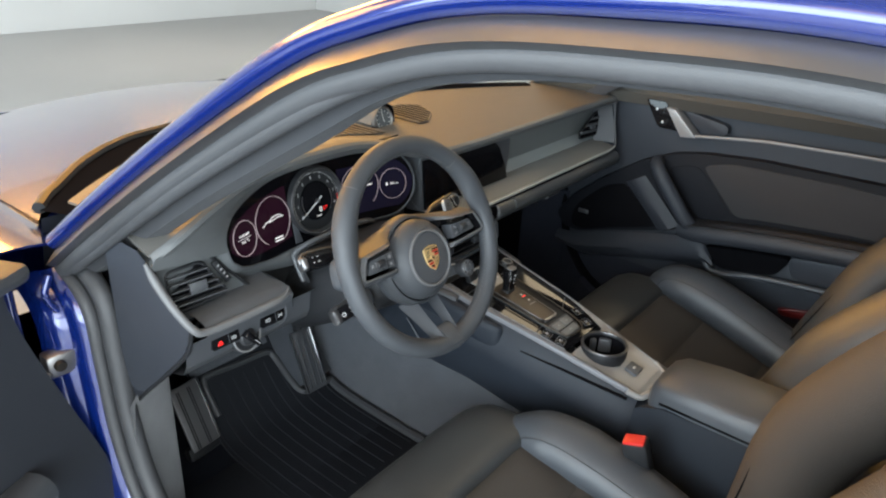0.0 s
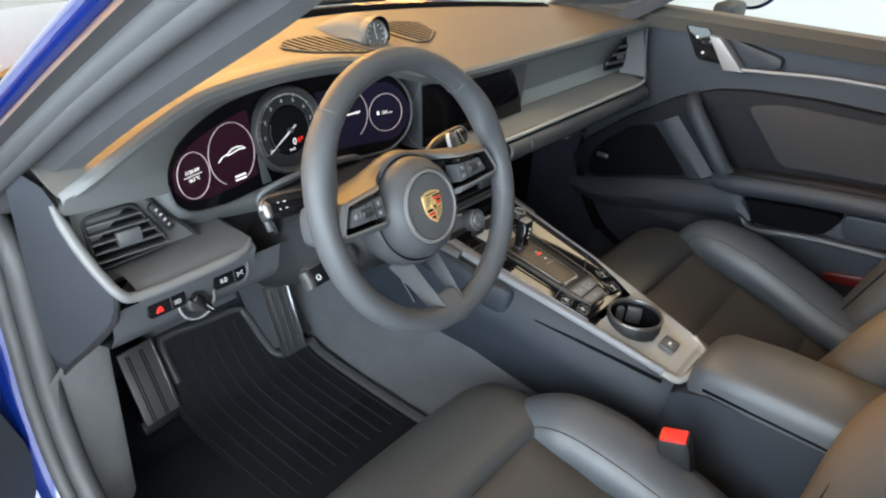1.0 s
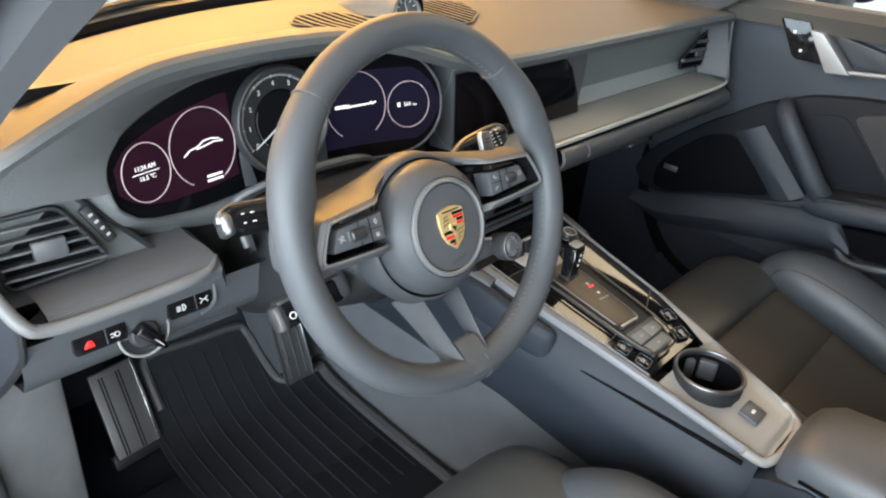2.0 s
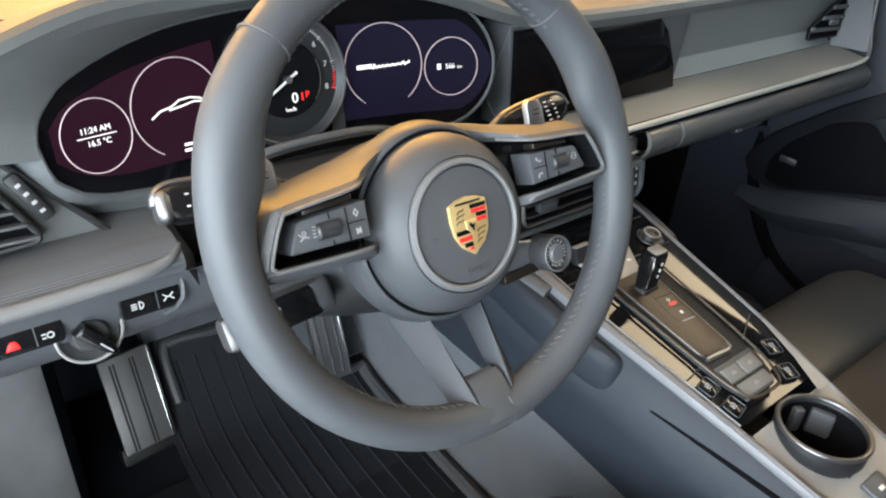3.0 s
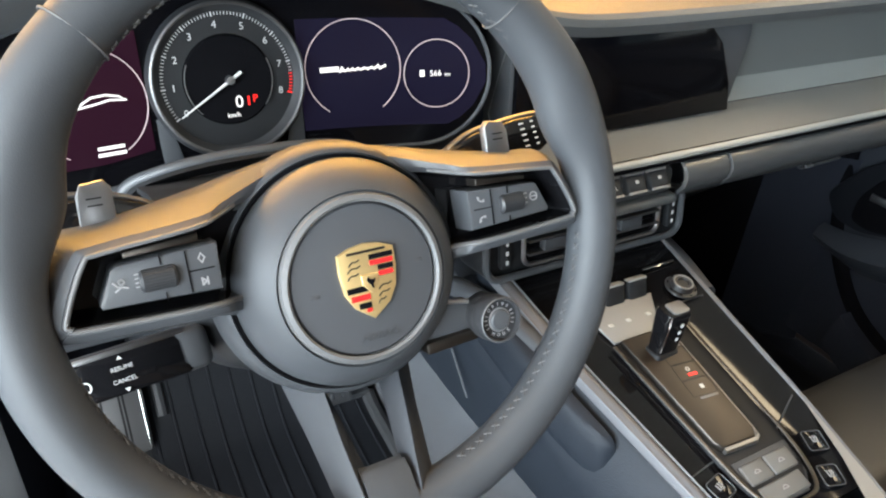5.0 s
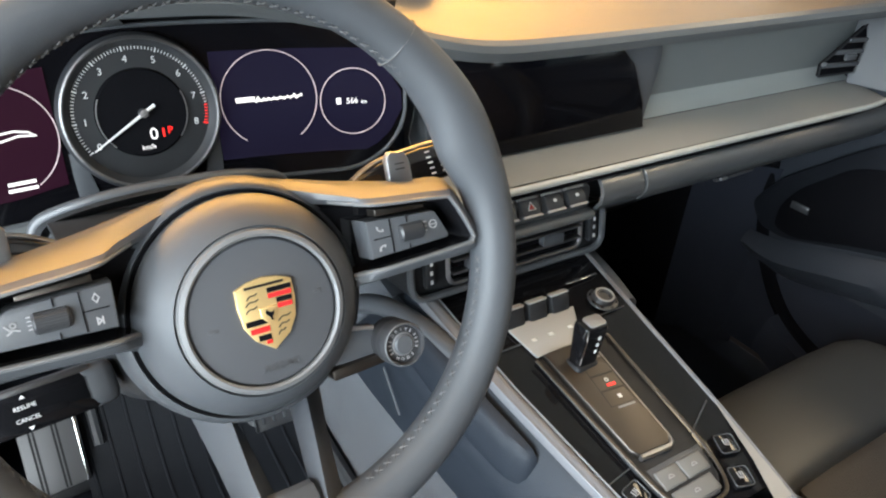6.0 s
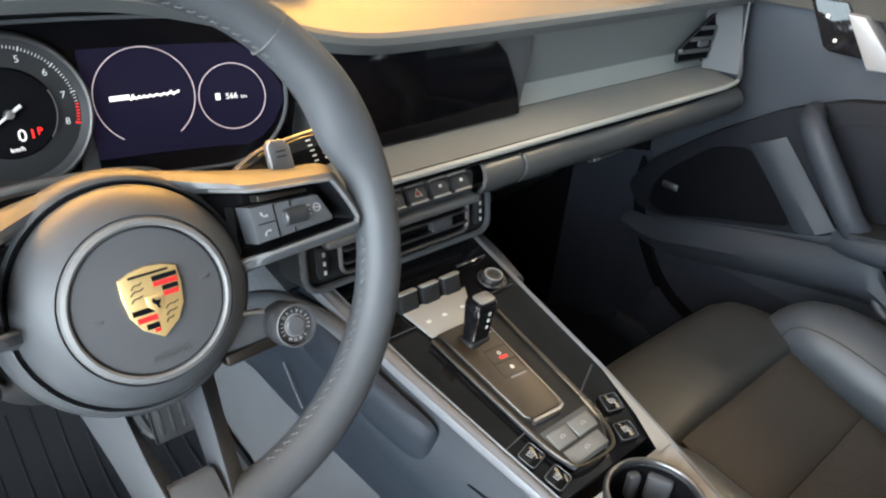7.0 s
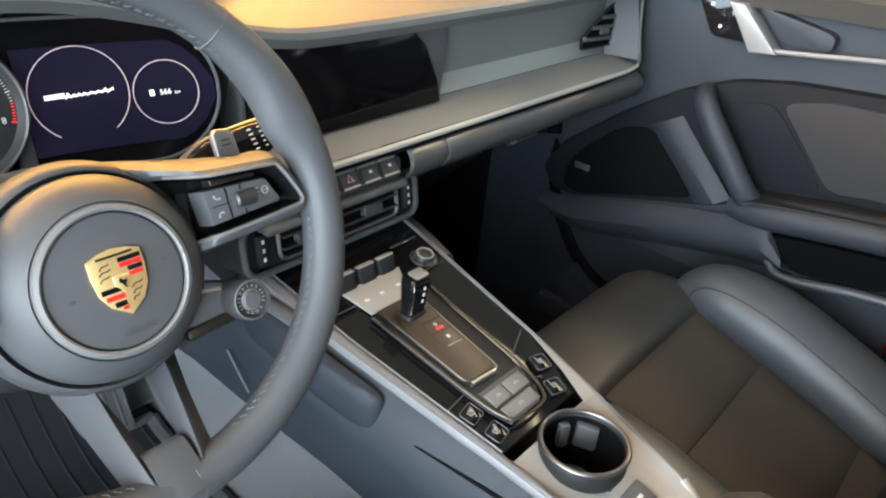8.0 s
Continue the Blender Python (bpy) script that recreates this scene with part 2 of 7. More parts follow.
def tube(path, r, n=12, loop=False, flat=1.0, up=(0, 0, 1)):
    """A round (or flattened) bar along a path; r a number or one for each point."""
    rings, k = [], len(path)
    for i, p in enumerate(path):
        a, b = (path[(i - 1) % k], path[(i + 1) % k]) if loop else (path[max(i - 1, 0)], path[min(i + 1, k - 1)])
        d = (Vector(b) - Vector(a)).normalized()
        side = d.cross(Vector(up))
        side = side.normalized() if side.length > 1e-4 else Vector((1, 0, 0))
        top = side.cross(d)
        rad = r[i] if isinstance(r, (list, tuple)) else r
        rings.append([Vector(p) + rad * (math.cos(t) * side + flat * math.sin(t) * top) for t in (2 * math.pi * j / n for j in range(n))])
    return loft(rings, loop=loop)


def lathe(profile, n=48, m=None, cap=True):
    """Turn (r, z) pairs round z."""
    rings = [[(r * math.cos(t), r * math.sin(t), z) for t in (2 * math.pi * j / n for j in range(n))] for r, z in profile]
    bm = loft(rings, caps=cap)
    if m:
        bmesh.ops.transform(bm, matrix=m, verts=bm.verts)
    return bm


def ring(R, r, m=None, n=64, k=12, flat=1.0):
    prof = [(R + r * math.cos(2 * math.pi * j / k), flat * r * math.sin(2 * math.pi * j / k)) for j in range(k)]
    rings = [[(p * math.cos(t), p * math.sin(t), z) for p, z in prof] for t in (2 * math.pi * i / n for i in range(n))]
    bm = loft(rings, loop=True)
    if m:
        bmesh.ops.transform(bm, matrix=m, verts=bm.verts)
    return bm


def arc_strip(R, w, a0, a1, m, n=48, h=0.0006):
    """A thin flat band on a circle, from angle a0 to a1 (degrees)."""
    rings = []
    for i in range(n + 1):
        t = radians(a0 + (a1 - a0) * i / n)
        c, s = math.cos(t), math.sin(t)
        rings.append([((R - w / 2) * c, (R - w / 2) * s, 0), ((R + w / 2) * c, (R + w / 2) * s, 0), ((R + w / 2) * c, (R + w / 2) * s, h), ((R - w / 2) * c, (R - w / 2) * s, h)])
    bm = loft(rings)
    bmesh.ops.transform(bm, matrix=m, verts=bm.verts)
    return bm


def sheet(grid, thick=0.0, way=None):
    """A surface through rows of points, with a thickness along way (a vector) or its normals."""
    rows, cols = len(grid), len(grid[0])
    g = np.array([[tuple(p) for p in r] for r in grid], float)
    if not thick:
        return loft([[tuple(p) for p in r] for r in g], closed=False)
    if way is None:
        du, dv = np.gradient(g, axis=0), np.gradient(g, axis=1)
        nrm = np.cross(du, dv)
        nrm /= np.linalg.norm(nrm, axis=2, keepdims=True) + 1e-12
    else:
        nrm = np.array(way, float)
    back = g + thick * nrm
    verts = [tuple(p) for r in g for p in r] + [tuple(p) for r in back for p in r]
    n, f = rows * cols, []
    for i in range(rows - 1):
        for j in range(cols - 1):
            a, b, c, d = i * cols + j, i * cols + j + 1, (i + 1) * cols + j + 1, (i + 1) * cols + j
            f += [[a, b, c, d], [n + d, n + c, n + b, n + a]]
    edge = [(i * cols, (i + 1) * cols) for i in range(rows - 1)] + [((i + 1) * cols - 1, (i + 2) * cols - 1) for i in range(rows - 1)]
    edge += [(j, j + 1) for j in range(cols - 1)] + [((rows - 1) * cols + j, (rows - 1) * cols + j + 1) for j in range(cols - 1)]
    f += [[a, b, n + b, n + a] for a, b in edge]
    return geo(verts, f)


def lerp(xs, ys, x):
    return float(np.interp(x, xs, ys))


def rounded(w, h, r, n=5):
    """A rectangle with round corners, as (x, y) points."""
    out = []
    for cx, cy, a in ((w / 2 - r, h / 2 - r, 0), (-w / 2 + r, h / 2 - r, 90), (-w / 2 + r, -h / 2 + r, 180), (w / 2 - r, -h / 2 + r, 270)):
        out += [(cx + r * math.cos(radians(a + 90 * i / n)), cy + r * math.sin(radians(a + 90 * i / n))) for i in range(n + 1)]
    return out


def words(name, text, size, m, material, parent):
    """Raised lettering in the built-in font, as a mesh."""
    cu = bpy.data.curves.new(name, "FONT")
    cu.body, cu.size, cu.extrude, cu.align_x, cu.align_y, cu.resolution_u = text, size, 0.0002, "CENTER", "CENTER", 3
    ob = bpy.data.objects.new(name, cu)
    scene.collection.objects.link(ob)
    me = bpy.data.meshes.new_from_object(ob.evaluated_get(bpy.context.evaluated_depsgraph_get()))
    bpy.data.objects.remove(ob)
    bpy.data.curves.remove(cu)
    me.transform(m)
    me.materials.clear()
    me.materials.append(material)
    return part(name, me, material, parent)

def strokes(name, lines, r, m, material, parent):
    """Line drawings such as switch symbols: polylines of (x, y) as thin raised bars in one mesh."""
    verts, faces = [], []
    for line in lines:
        for (x0, y0), (x1, y1) in zip(line, line[1:]):
            d = Vector((x1 - x0, y1 - y0)).normalized() * r
            n = len(verts)
            q = [(x0 - d.x - d.y, y0 - d.y + d.x), (x0 - d.x + d.y, y0 - d.y - d.x), (x1 + d.x + d.y, y1 + d.y - d.x), (x1 + d.x - d.y, y1 + d.y + d.x)]
            verts += [m @ Vector((x, y, z)) for z in (0, 0.0005) for x, y in q]
            faces += [[n + i for i in f] for f in ((3, 2, 1, 0), (4, 5, 6, 7), (0, 1, 5, 4), (1, 2, 6, 5), (2, 3, 7, 6), (3, 0, 4, 7))]
    return part(name, geo(verts, faces), material, parent)


def circle(x, y, r, a0=0, a1=360, n=14):
    return [(x + r * math.cos(radians(a0 + (a1 - a0) * i / n)), y + r * math.sin(radians(a0 + (a1 - a0) * i / n))) for i in range(n + 1)]


# ---- the hall ----
def slab(name, c, s, material, label, category):
    return solo(name, box(c, s, 0.004), material, label, category, "structure")


slab("floor", (0, 0.75, GROUND - 0.05), (13.0, 14.5, 0.1), FLOORM, "pale polished hall floor under the car", "floor")
slab("ceiling", (0, 0.75, CEIL + 0.06), (13.0, 14.5, 0.1), CEILM, "warm timber-coloured hall ceiling with lamps", "ceiling")
slab("wall_east", (6.2, 0.7, 1.4), (0.2, 13.6, 3.0), WALL, "plain cream white hall wall", "wall")
NORTH = 7.6
slab("wall_north", (0, NORTH, 1.4), (12.2, 0.2, 3.0), WALL, "plain white hall wall ahead of the car", "wall")
slab("wall_south", (0, -6.2, 0.2), (12.2, 0.2, 0.6), WALL, "low white wall below the glazing", "wall")
slab("wall_south_head", (0, -6.2, 2.88), (12.2, 0.2, 0.1), WALL, "white wall over the glazing", "wall")
slab("wall_west", (-6.2, 0.7, 0.1), (0.2, 13.6, 0.4), WALL, "low white wall below the glazing", "wall")
slab("wall_west_head", (-6.2, 0.7, 2.88), (0.2, 13.6, 0.1), WALL, "white wall over the glazing", "wall")


# ---- the car body ----
RAIL = [(-0.725, 0.42, 0.715), (-0.705, 0.30, 0.81), (-0.688, 0.12, 0.936), (-0.680, -0.09, 1.065), (-0.674, -0.20, 1.112),
        (-0.669, -0.30, 1.140), (-0.664, -0.43, 1.153), (-0.66, -0.60, 1.156), (-0.66, -0.90, 1.13), (-0.68, -1.25, 1.04)]
INNER = [(-0.668, 0.36, 0.695), (-0.650, 0.28, 0.748), (-0.640, 0.10, 0.872), (-0.630, -0.09, 0.990), (-0.622, -0.20, 1.062),
         (-0.615, -0.30, 1.093), (-0.605, -0.43, 1.108), (-0.60, -0.60, 1.110), (-0.60, -0.90, 1.08), (-0.62, -1.25, 0.99)]
rail, inner = smooth_path(RAIL, 8), smooth_path(INNER, 8)


def shift(path, dx, dy, dz):
    return [Vector(p) + Vector((dx, dy, dz)) for p in path]


def mirrored(path):
    return [Vector((-p[0], p[1], p[2])) for p in path]


car = thing("car", pose(0, 0, GROUND), "deep blue metallic coupe body with its door open", "car")
for side in (1, -1):
    flip = (lambda q: q) if side == 1 else mirrored
    part("roof_rail", tube(flip(shift(rail, 0.017, 0.009, 0.021)), 0.0165, 16, flat=0.85), PAINT, car, "blue painted rail over the door")
    part("window_trim", sheet([flip(shift(rail, 0.006, -0.004, -0.018)), flip(shift(rail, -0.010, -0.004, -0.008)), flip(shift(rail, -0.001, 0.0, 0.000)), flip(shift(rail, 0.010, 0.004, 0.008))]), DARKSATIN, car, "dark satin trim along the door opening")
    part("door_seal", tube(flip(shift(rail, 0.012, -0.010, -0.021)), 0.0125, 12), RUBBER, car, "grey rubber door seal")
    part("door_seal", tube(flip([0.62 * a + 0.38 * b + Vector((-0.004, -0.008, -0.006)) for a, b in zip(rail, inner)]), 0.0105, 12), RUBBER, car)
    mid = [0.3 * a + 0.7 * b + Vector((-0.002, -0.006, -0.010)) for a, b in zip(rail, inner)]
    part("pillar_trim", sheet([flip([0.6 * a + 0.4 * b for a, b in zip(rail, inner)]), flip(mid), flip(inner), flip(shift(inner, 0.003, 0.010, 0.010)), flip(shift(inner, -0.006, 0.020, 0.026))]), TRIM, car, "grey cloth-covered pillar trim")
    sill = smooth_path([(-0.685, 0.42, 0.70), (-0.688, 0.345, 0.66), (-0.692, 0.325, 0.56), (-0.696, 0.305, 0.44), (-0.696, 0.262, 0.32), (-0.692, 0.17, 0.225), (-0.688, 0.0, 0.19), (-0.685, -0.4, 0.185), (-0.69, -1.0, 0.19)], 8)
    # far-side seal is black: the shaded footwell is put into its colour
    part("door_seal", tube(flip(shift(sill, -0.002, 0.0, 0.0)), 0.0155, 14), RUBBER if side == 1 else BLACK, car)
    part("door_seal", tube(flip(shift(sill, -0.022, 0.014, -0.012)), 0.011, 10), RUBBER, car)
    # painted jamb outside the seal
    part("door_jamb", sheet([flip(shift(sill, -0.025, 0.016, -0.014)), flip(shift(sill, -0.034, 0.019, -0.014)), flip(shift(sill, -0.041, 0.026, -0.016)), flip(shift(sill, -0.046, 0.038, -0.021)), flip(shift(sill, -0.055, 0.042, -0.022)), flip(shift(sill, -0.064, 0.047, -0.023)), flip(shift(sill, -0.072, 0.057, -0.027)), flip(shift(sill, -0.078, 0.070, -0.032))], 0.004), PAINT, car, "blue painted door jamb")
    low_sill = [p for p in sill if p.y < 0.21]
    # far-side trim takes the shaded carpet tone instead of grey plastic
    part("kick_panel", sheet([flip(shift(low_sill, 0.01, 0.0, 0.0)), flip(shift(low_sill, 0.035, 0.004, -0.005)), flip(shift(low_sill, 0.05, 0.01, -0.06))]), GREYPL if side == 1 else SHADECARPET, car, "grey plastic sill trim, shade put into its colour on the far side")
    # out-of-view panels added to keep side light off the seat backs
    part("rear_quarter", sheet([[(-side * x, y, z) for x, z in ((0.70, 0.05), (0.76, 0.3), (0.77, 0.6), (0.75, 0.80), (0.68, 1.13 - 0.35 * max(0, -0.8 - y)))] for y in (-0.74, -0.8, -1.0, -1.3, -1.7, -1.94)], 0.01), PAINT, car, "unseen blue rear quarter panel that shades the seat backs")
far_a = smooth_path([(0.675, 0.46, 0.78), (0.655, 0.41, 0.815), (0.60, 0.30, 0.889), (0.575, 0.10, 0.995), (0.545, -0.2, 1.105), (0.53, -0.3, 1.12)], 6)
far_b = smooth_path([(0.705, 0.27, 0.775), (0.697, 0.225, 0.815), (0.664, 0.10, 0.900), (0.645, -0.08, 0.995), (0.622, -0.22, 1.062), (0.612, -0.3, 1.09)], 6)
part("pillar_cover", sheet([[p + Vector((0.03, 0.02, 0)) for p in far_a], far_a, [0.5 * (p + q) + Vector((-0.012, -0.012, 0.0)) for p, q in zip(far_a, far_b)], far_b, [q + Vector((0.03, 0, 0)) for q in far_b]]), TRIM, car, "dark grey windscreen pillar cover")
# roof, headliner, windscreen
top = [p for p in shift(rail, 0.020, 0.014, 0.026) if p.y < -0.24]
part("roof", sheet([[Vector((p.x * (1 - u), p.y + 0.05 * math.sin(math.pi * u / 2) * (1 if p.y > -0.2 else 0), p.z + 0.04 * math.sin(math.pi * u / 2))) for p in top] for u in [i / 8 for i in range(17)]]), PAINT, car, "blue roof skin")
part("headliner", sheet([[Vector((p.x * (1 - u), p.y, p.z + 0.014 + 0.05 * math.sin(math.pi * u / 2))) for p in inner if p.y < -0.27] for u in [i / 8 for i in range(17)]]), TRIM, car, "dark grey headliner")
front = [p for p in shift(rail, 0.05, 0.02, 0.02) if p.y > -0.26]


def screen_pt(p, u):
    b = math.sin(math.pi * u / 2)
    return Vector((p.x * (1 - u), p.y + (0.20 + 0.12 * (p.y + 0.26)) * b, p.z + 0.03 * b))


ws = part("windscreen", sheet([[screen_pt(p, i / 10) for p in front] for i in range(21)]), GLASS, car, "clear windscreen")
ws.visible_shadow = False


def base_y(x):
    return 0.655 - 0.60 * x * x


def cowl_y(x):
    return lerp((0, 0.225, 0.357, 0.45, 0.53, 0.606, 0.653, 0.69), (0.885, 0.872, 0.852, 0.802, 0.737, 0.655, 0.608, 0.55), abs(x))


# cowl, bonnet and wings ahead of the screen
xs = [-0.672 + 1.344 * i / 40 for i in range(41)]
part("cowl", sheet([[(x, base_y(x) + 0.03, 0.772) for x in xs], [(x, 0.6 * base_y(x) + 0.4 * cowl_y(x), 0.758) for x in xs], [(x, cowl_y(x) - 0.012, 0.735) for x in xs], [(x, cowl_y(x), 0.70) for x in xs]]), BLACK, car, "black plastic scuttle below the windscreen")
part("screen_band", sheet([[(x, base_y(x) - 0.030, 0.792), (x, base_y(x) - 0.024, 0.800), (x, base_y(x) - 0.008, 0.804), (x, base_y(x) + 0.020, 0.797), (x, base_y(x) + 0.060, 0.784)] for x in xs if abs(x) < 0.63]), BLACK, car, "black band along the foot of the windscreen")
part("scuttle_edge", tube([(x, cowl_y(x) - 0.008, 0.738) for x in xs], 0.011, 8), PLASTIC, car, "gloss black rear lip of the bonnet")


def bonnet_z(x, y):
    return 0.735 - 0.02 * (x / 0.6) ** 2 - 0.02 * (y - 0.7) - 0.075 * max(0, y - 0.7) ** 2


part("bonnet", sheet([[(x, cowl_y(x) + 0.004 + v * (1.60 - 0.3 * x * x - cowl_y(x)), bonnet_z(x, cowl_y(x) + v * (1.60 - cowl_y(x)))) for x in xs] for v in [i / 14 for i in range(15)]], -0.008, (0, 0, 1)), PAINT, car, "blue bonnet reflecting the pale hall")
for side in (1, -1):
    g = []
    for i in range(11):
        u = i / 10
        row = []
        for j in range(15):
            v = j / 14
            y = 0.45 + 1.1 * v
            x = 0.668 + 0.23 * u * (1 - 0.25 * v * v)
            row.append((side * -x, y, bonnet_z(0.6, max(y, 0.7)) + 0.018 * math.sin(math.pi * min(1, u * 1.1)) - 0.30 * max(0, u - 0.55) ** 1.5 - (0.015 if u == 0 else 0)))
        g.append(row)
    part("wing", sheet(g, 0.004, (0, 0, -1)), PAINT, car, "blue front wing")
    part("wing_side", sheet([[(side * -0.885, 0.42 + 0.2 * j, 0.62 - 0.02 * j) for j in range(8)], [(side * -0.90, 0.42 + 0.2 * j, 0.3) for j in range(8)], [(side * -0.87, 0.42 + 0.2 * j, 0.05) for j in range(8)]], 0.004), PAINT, car)
part("wiper_arm", tube(smooth_path([(-0.50, 0.56, 0.79), (-0.3, 0.66, 0.80), (0.05, 0.71, 0.80), (0.3, 0.67, 0.80)]), 0.007, 8), PLASTIC, car, "black windscreen wiper")
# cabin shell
part("bulkhead", sheet([[(x, 0.70 - 0.3 * z, 0.06 + z) for x in (-0.70, -0.4, 0.0, 0.4, 0.70)] for z in (0, 0.2, 0.45, 0.69)]), SHADECARPET, car, "carpeted front bulkhead darkened for shade")
part("cabin_floor", box((0, -0.35, 0.085), (1.44, 2.1, 0.05), 0.01), SHADECARPET, car, "carpeted cabin floor darkened for shade")
part("underbody", box((0, -0.1, 0.03), (1.70, 3.2, 0.06), 0.02), BLACK, car)
for wx, wy in ((-0.78, 1.25), (0.78, 1.25), (-0.78, -1.25), (0.78, -1.25)):
    part("tyre", lathe([(0.21, -0.11), (0.32, -0.12), (0.34, -0.09), (0.34, 0.09), (0.32, 0.12), (0.21, 0.11)], 40, pose(wx, wy, GROUND + 0.34, 0, 90, 0)), RUBBER, car, "black tyre")
# plain closing of the tail and nose
tail = [(-1.32, 0.68, 0.95), (-1.5, 0.685, 0.895), (-1.7, 0.70, 0.82), (-1.90, 0.70, 0.74), (-1.99, 0.68, 0.64), (-2.01, 0.66, 0.46), (-1.97, 0.66, 0.22), (-1.90, 0.64, 0.08)]
part("tail", sheet([[(w * k / 6, y + 0.06 * (k / 6) ** 4, z + 0.10 * (1 - (k / 6) ** 2) * max(0.0, (z - 0.6) / 0.4)) for k in range(-6, 7)] for y, w, z in tail], 0.006, (0, 0, -1)), PAINT, car, "blue sloping tail")
nose = [(1.55, 0.84, 0.655), (1.66, 0.83, 0.60), (1.74, 0.82, 0.50), (1.77, 0.82, 0.34), (1.74, 0.82, 0.16), (1.66, 0.80, 0.06)]
part("nose", sheet([[(w * k / 6, y - 0.14 * (k / 6) ** 4, z) for k in range(-6, 7)] for y, w, z in nose], 0.006, (0, -1, 0)), PAINT, car, "blue nose")
part("rear_shelf", sheet([[(x, -0.95, 0.10), (x, -1.0, 0.45), (x, -1.25, 0.75), (x, -1.35, 1.1)] for x in (-0.72, -0.3, 0.3, 0.72)]), CARPET, car, "dark carpeted rear of the cabin")

# ---- footwell, tunnel and mats ----
tunnel = solo("tunnel_carpet", loft([[(-w, y, 0.11), (-w + 0.005, y, h * 0.6 + 0.05), (-w + 0.03, y, h), (w - 0.03, y, h), (w - 0.005, y, h * 0.6 + 0.05), (w, y, 0.11)] for y, w, h in ((-0.9, 0.070, 0.40), (-0.3, 0.055, 0.41), (0.0, 0.092, 0.42), (0.2, 0.110, 0.45), (0.62, 0.11, 0.52))]), TUNNEL, "dark grey carpeted centre tunnel", "carpet", "structure")
for cx, n in ((-0.375, "driver"), (0.375, "passenger")):
    fw = thing("floor_mat", pose(cx, 0.2, 0.115), "black ribbed rubber floor mat" if cx < 0 else "black floor mat in the dark footwell", "floor mat")
    prof = [(-0.40, 0.125), (0.10, 0.125), (0.38, 0.13), (0.47, 0.155), (0.54, 0.23), (0.60, 0.33)]
    pts = smooth_path([(0, y, z) for y, z in prof], 5)
    part("mat_sheet", sheet([[(cx + x, p.y, p.z) for p in pts] for x in (-0.07, 0, 0.1, 0.25)], 0.006, (0, 0, 1)), MAT_RUBBER, fw)
    part("mat_rear", box((cx, 0.0, 0.126), (0.48, 0.82, 0.012), 0.004), MAT_RUBBER, fw)
    if cx < 0:
        for i in range(11):
            x = cx - 0.06 + 0.029 * i
            part("rib", tube([(x, p.y, p.z + 0.006) for p in pts if 0.14 < p.y < (0.552 if x < -0.225 else 0.46)], 0.0022, 6), MAT_RUBBER, fw)
        part("raised_edge", tube([(cx + 0.25, p.y, p.z + 0.008) for p in pts if p.y < 0.46], 0.011, 8), RUBBER, fw)
        # front rim in a lighter rubber: the highlight along it is painted
        front_lip = [(-0.420, 0.50, 0.190), (-0.418, 0.548, 0.250), (-0.40, 0.556, 0.262),
                     (-0.33, 0.553, 0.257), (-0.250, 0.550, 0.253), (-0.232, 0.540, 0.238), (-0.222, 0.50, 0.190), (-0.212, 0.468, 0.163), (-0.18, 0.458, 0.158), (cx + 0.25, 0.455, 0.160)]
        part("raised_edge", tube(smooth_path(front_lip, 5), 0.0075, 8), RUBBER, fw, "raised rim of the mat")
        for x0, x1, y0 in ((-0.44, -0.235, 0.560), (-0.225, -0.085, 0.474)):
            zz = lambda y: lerp([p.y for p in pts], [p.z for p in pts], y) + 0.010
            part("toe_carpet", sheet([[(x, y, zz(y)) for y in [y0 + (0.60 - y0) * k / 5 for k in range(6)]] for x in (x0, 0.5 * (x0 + x1), x1)], 0.004, (0, 0, 1)), TUNNEL, car, "dark carpet before the mat")
    if cx < 0:
        for i in range(6):
            part("maker_bar", box((0, 0, 0), (0.014, 0.017, 0.002), 0.0005, Matrix.Translation((-0.455 + 0.020 * i, 0.055 - 0.012 * i, 0.1355)) @ pose(0, 0, 0, 0, 0, -30)), WHITEMARK, fw, "pale bar of the maker's lettering")
    # side carpet drops from pale to dark inward: footwell shade as colour
    for span, material in ((((0.705, 0.285), (0.665, 0.322), (0.625, 0.348), (0.594, 0.369), (0.584, 0.382)), CARPET if cx < 0 else SHADECARPET), (((0.584, 0.382), (0.575, 0.41), (0.565, 0.48), (0.56, 0.62)), SHADECARPET if cx < 0 else BLACK)):
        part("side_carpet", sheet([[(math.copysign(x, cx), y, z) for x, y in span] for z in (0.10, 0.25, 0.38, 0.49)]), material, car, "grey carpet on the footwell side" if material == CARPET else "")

# ---- dashboard ----
BROW = [(-0.677, 0.203, 0.770), (-0.64, 0.192, 0.793), (-0.57, 0.198, 0.822), (-0.50, 0.208, 0.842), (-0.42, 0.217, 0.847), (-0.34, 0.217, 0.849), (-0.26, 0.217, 0.845),
        (-0.18, 0.212, 0.828), (-0.11, 0.204, 0.806), (-0.04, 0.197, 0.793), (0.05, 0.195, 0.79), (0.2, 0.194, 0.79), (0.4, 0.19, 0.792), (0.55, 0.183, 0.795), (0.685, 0.175, 0.797)]
brow = smooth_path(BROW, 6)
dash = thing("dashboard", pose(0, 0.3, 0.5), "dark leather dashboard with a hood over the instruments", "dashboard")


def top_z(u, z0):
    w = min(1.0, u * 2.2)
    return z0 + (0.792 - z0) * w * w * (3 - 2 * w) + 0.006 * math.sin(math.pi * u) - 0.012 * max(0, u - 0.8)


rows = []
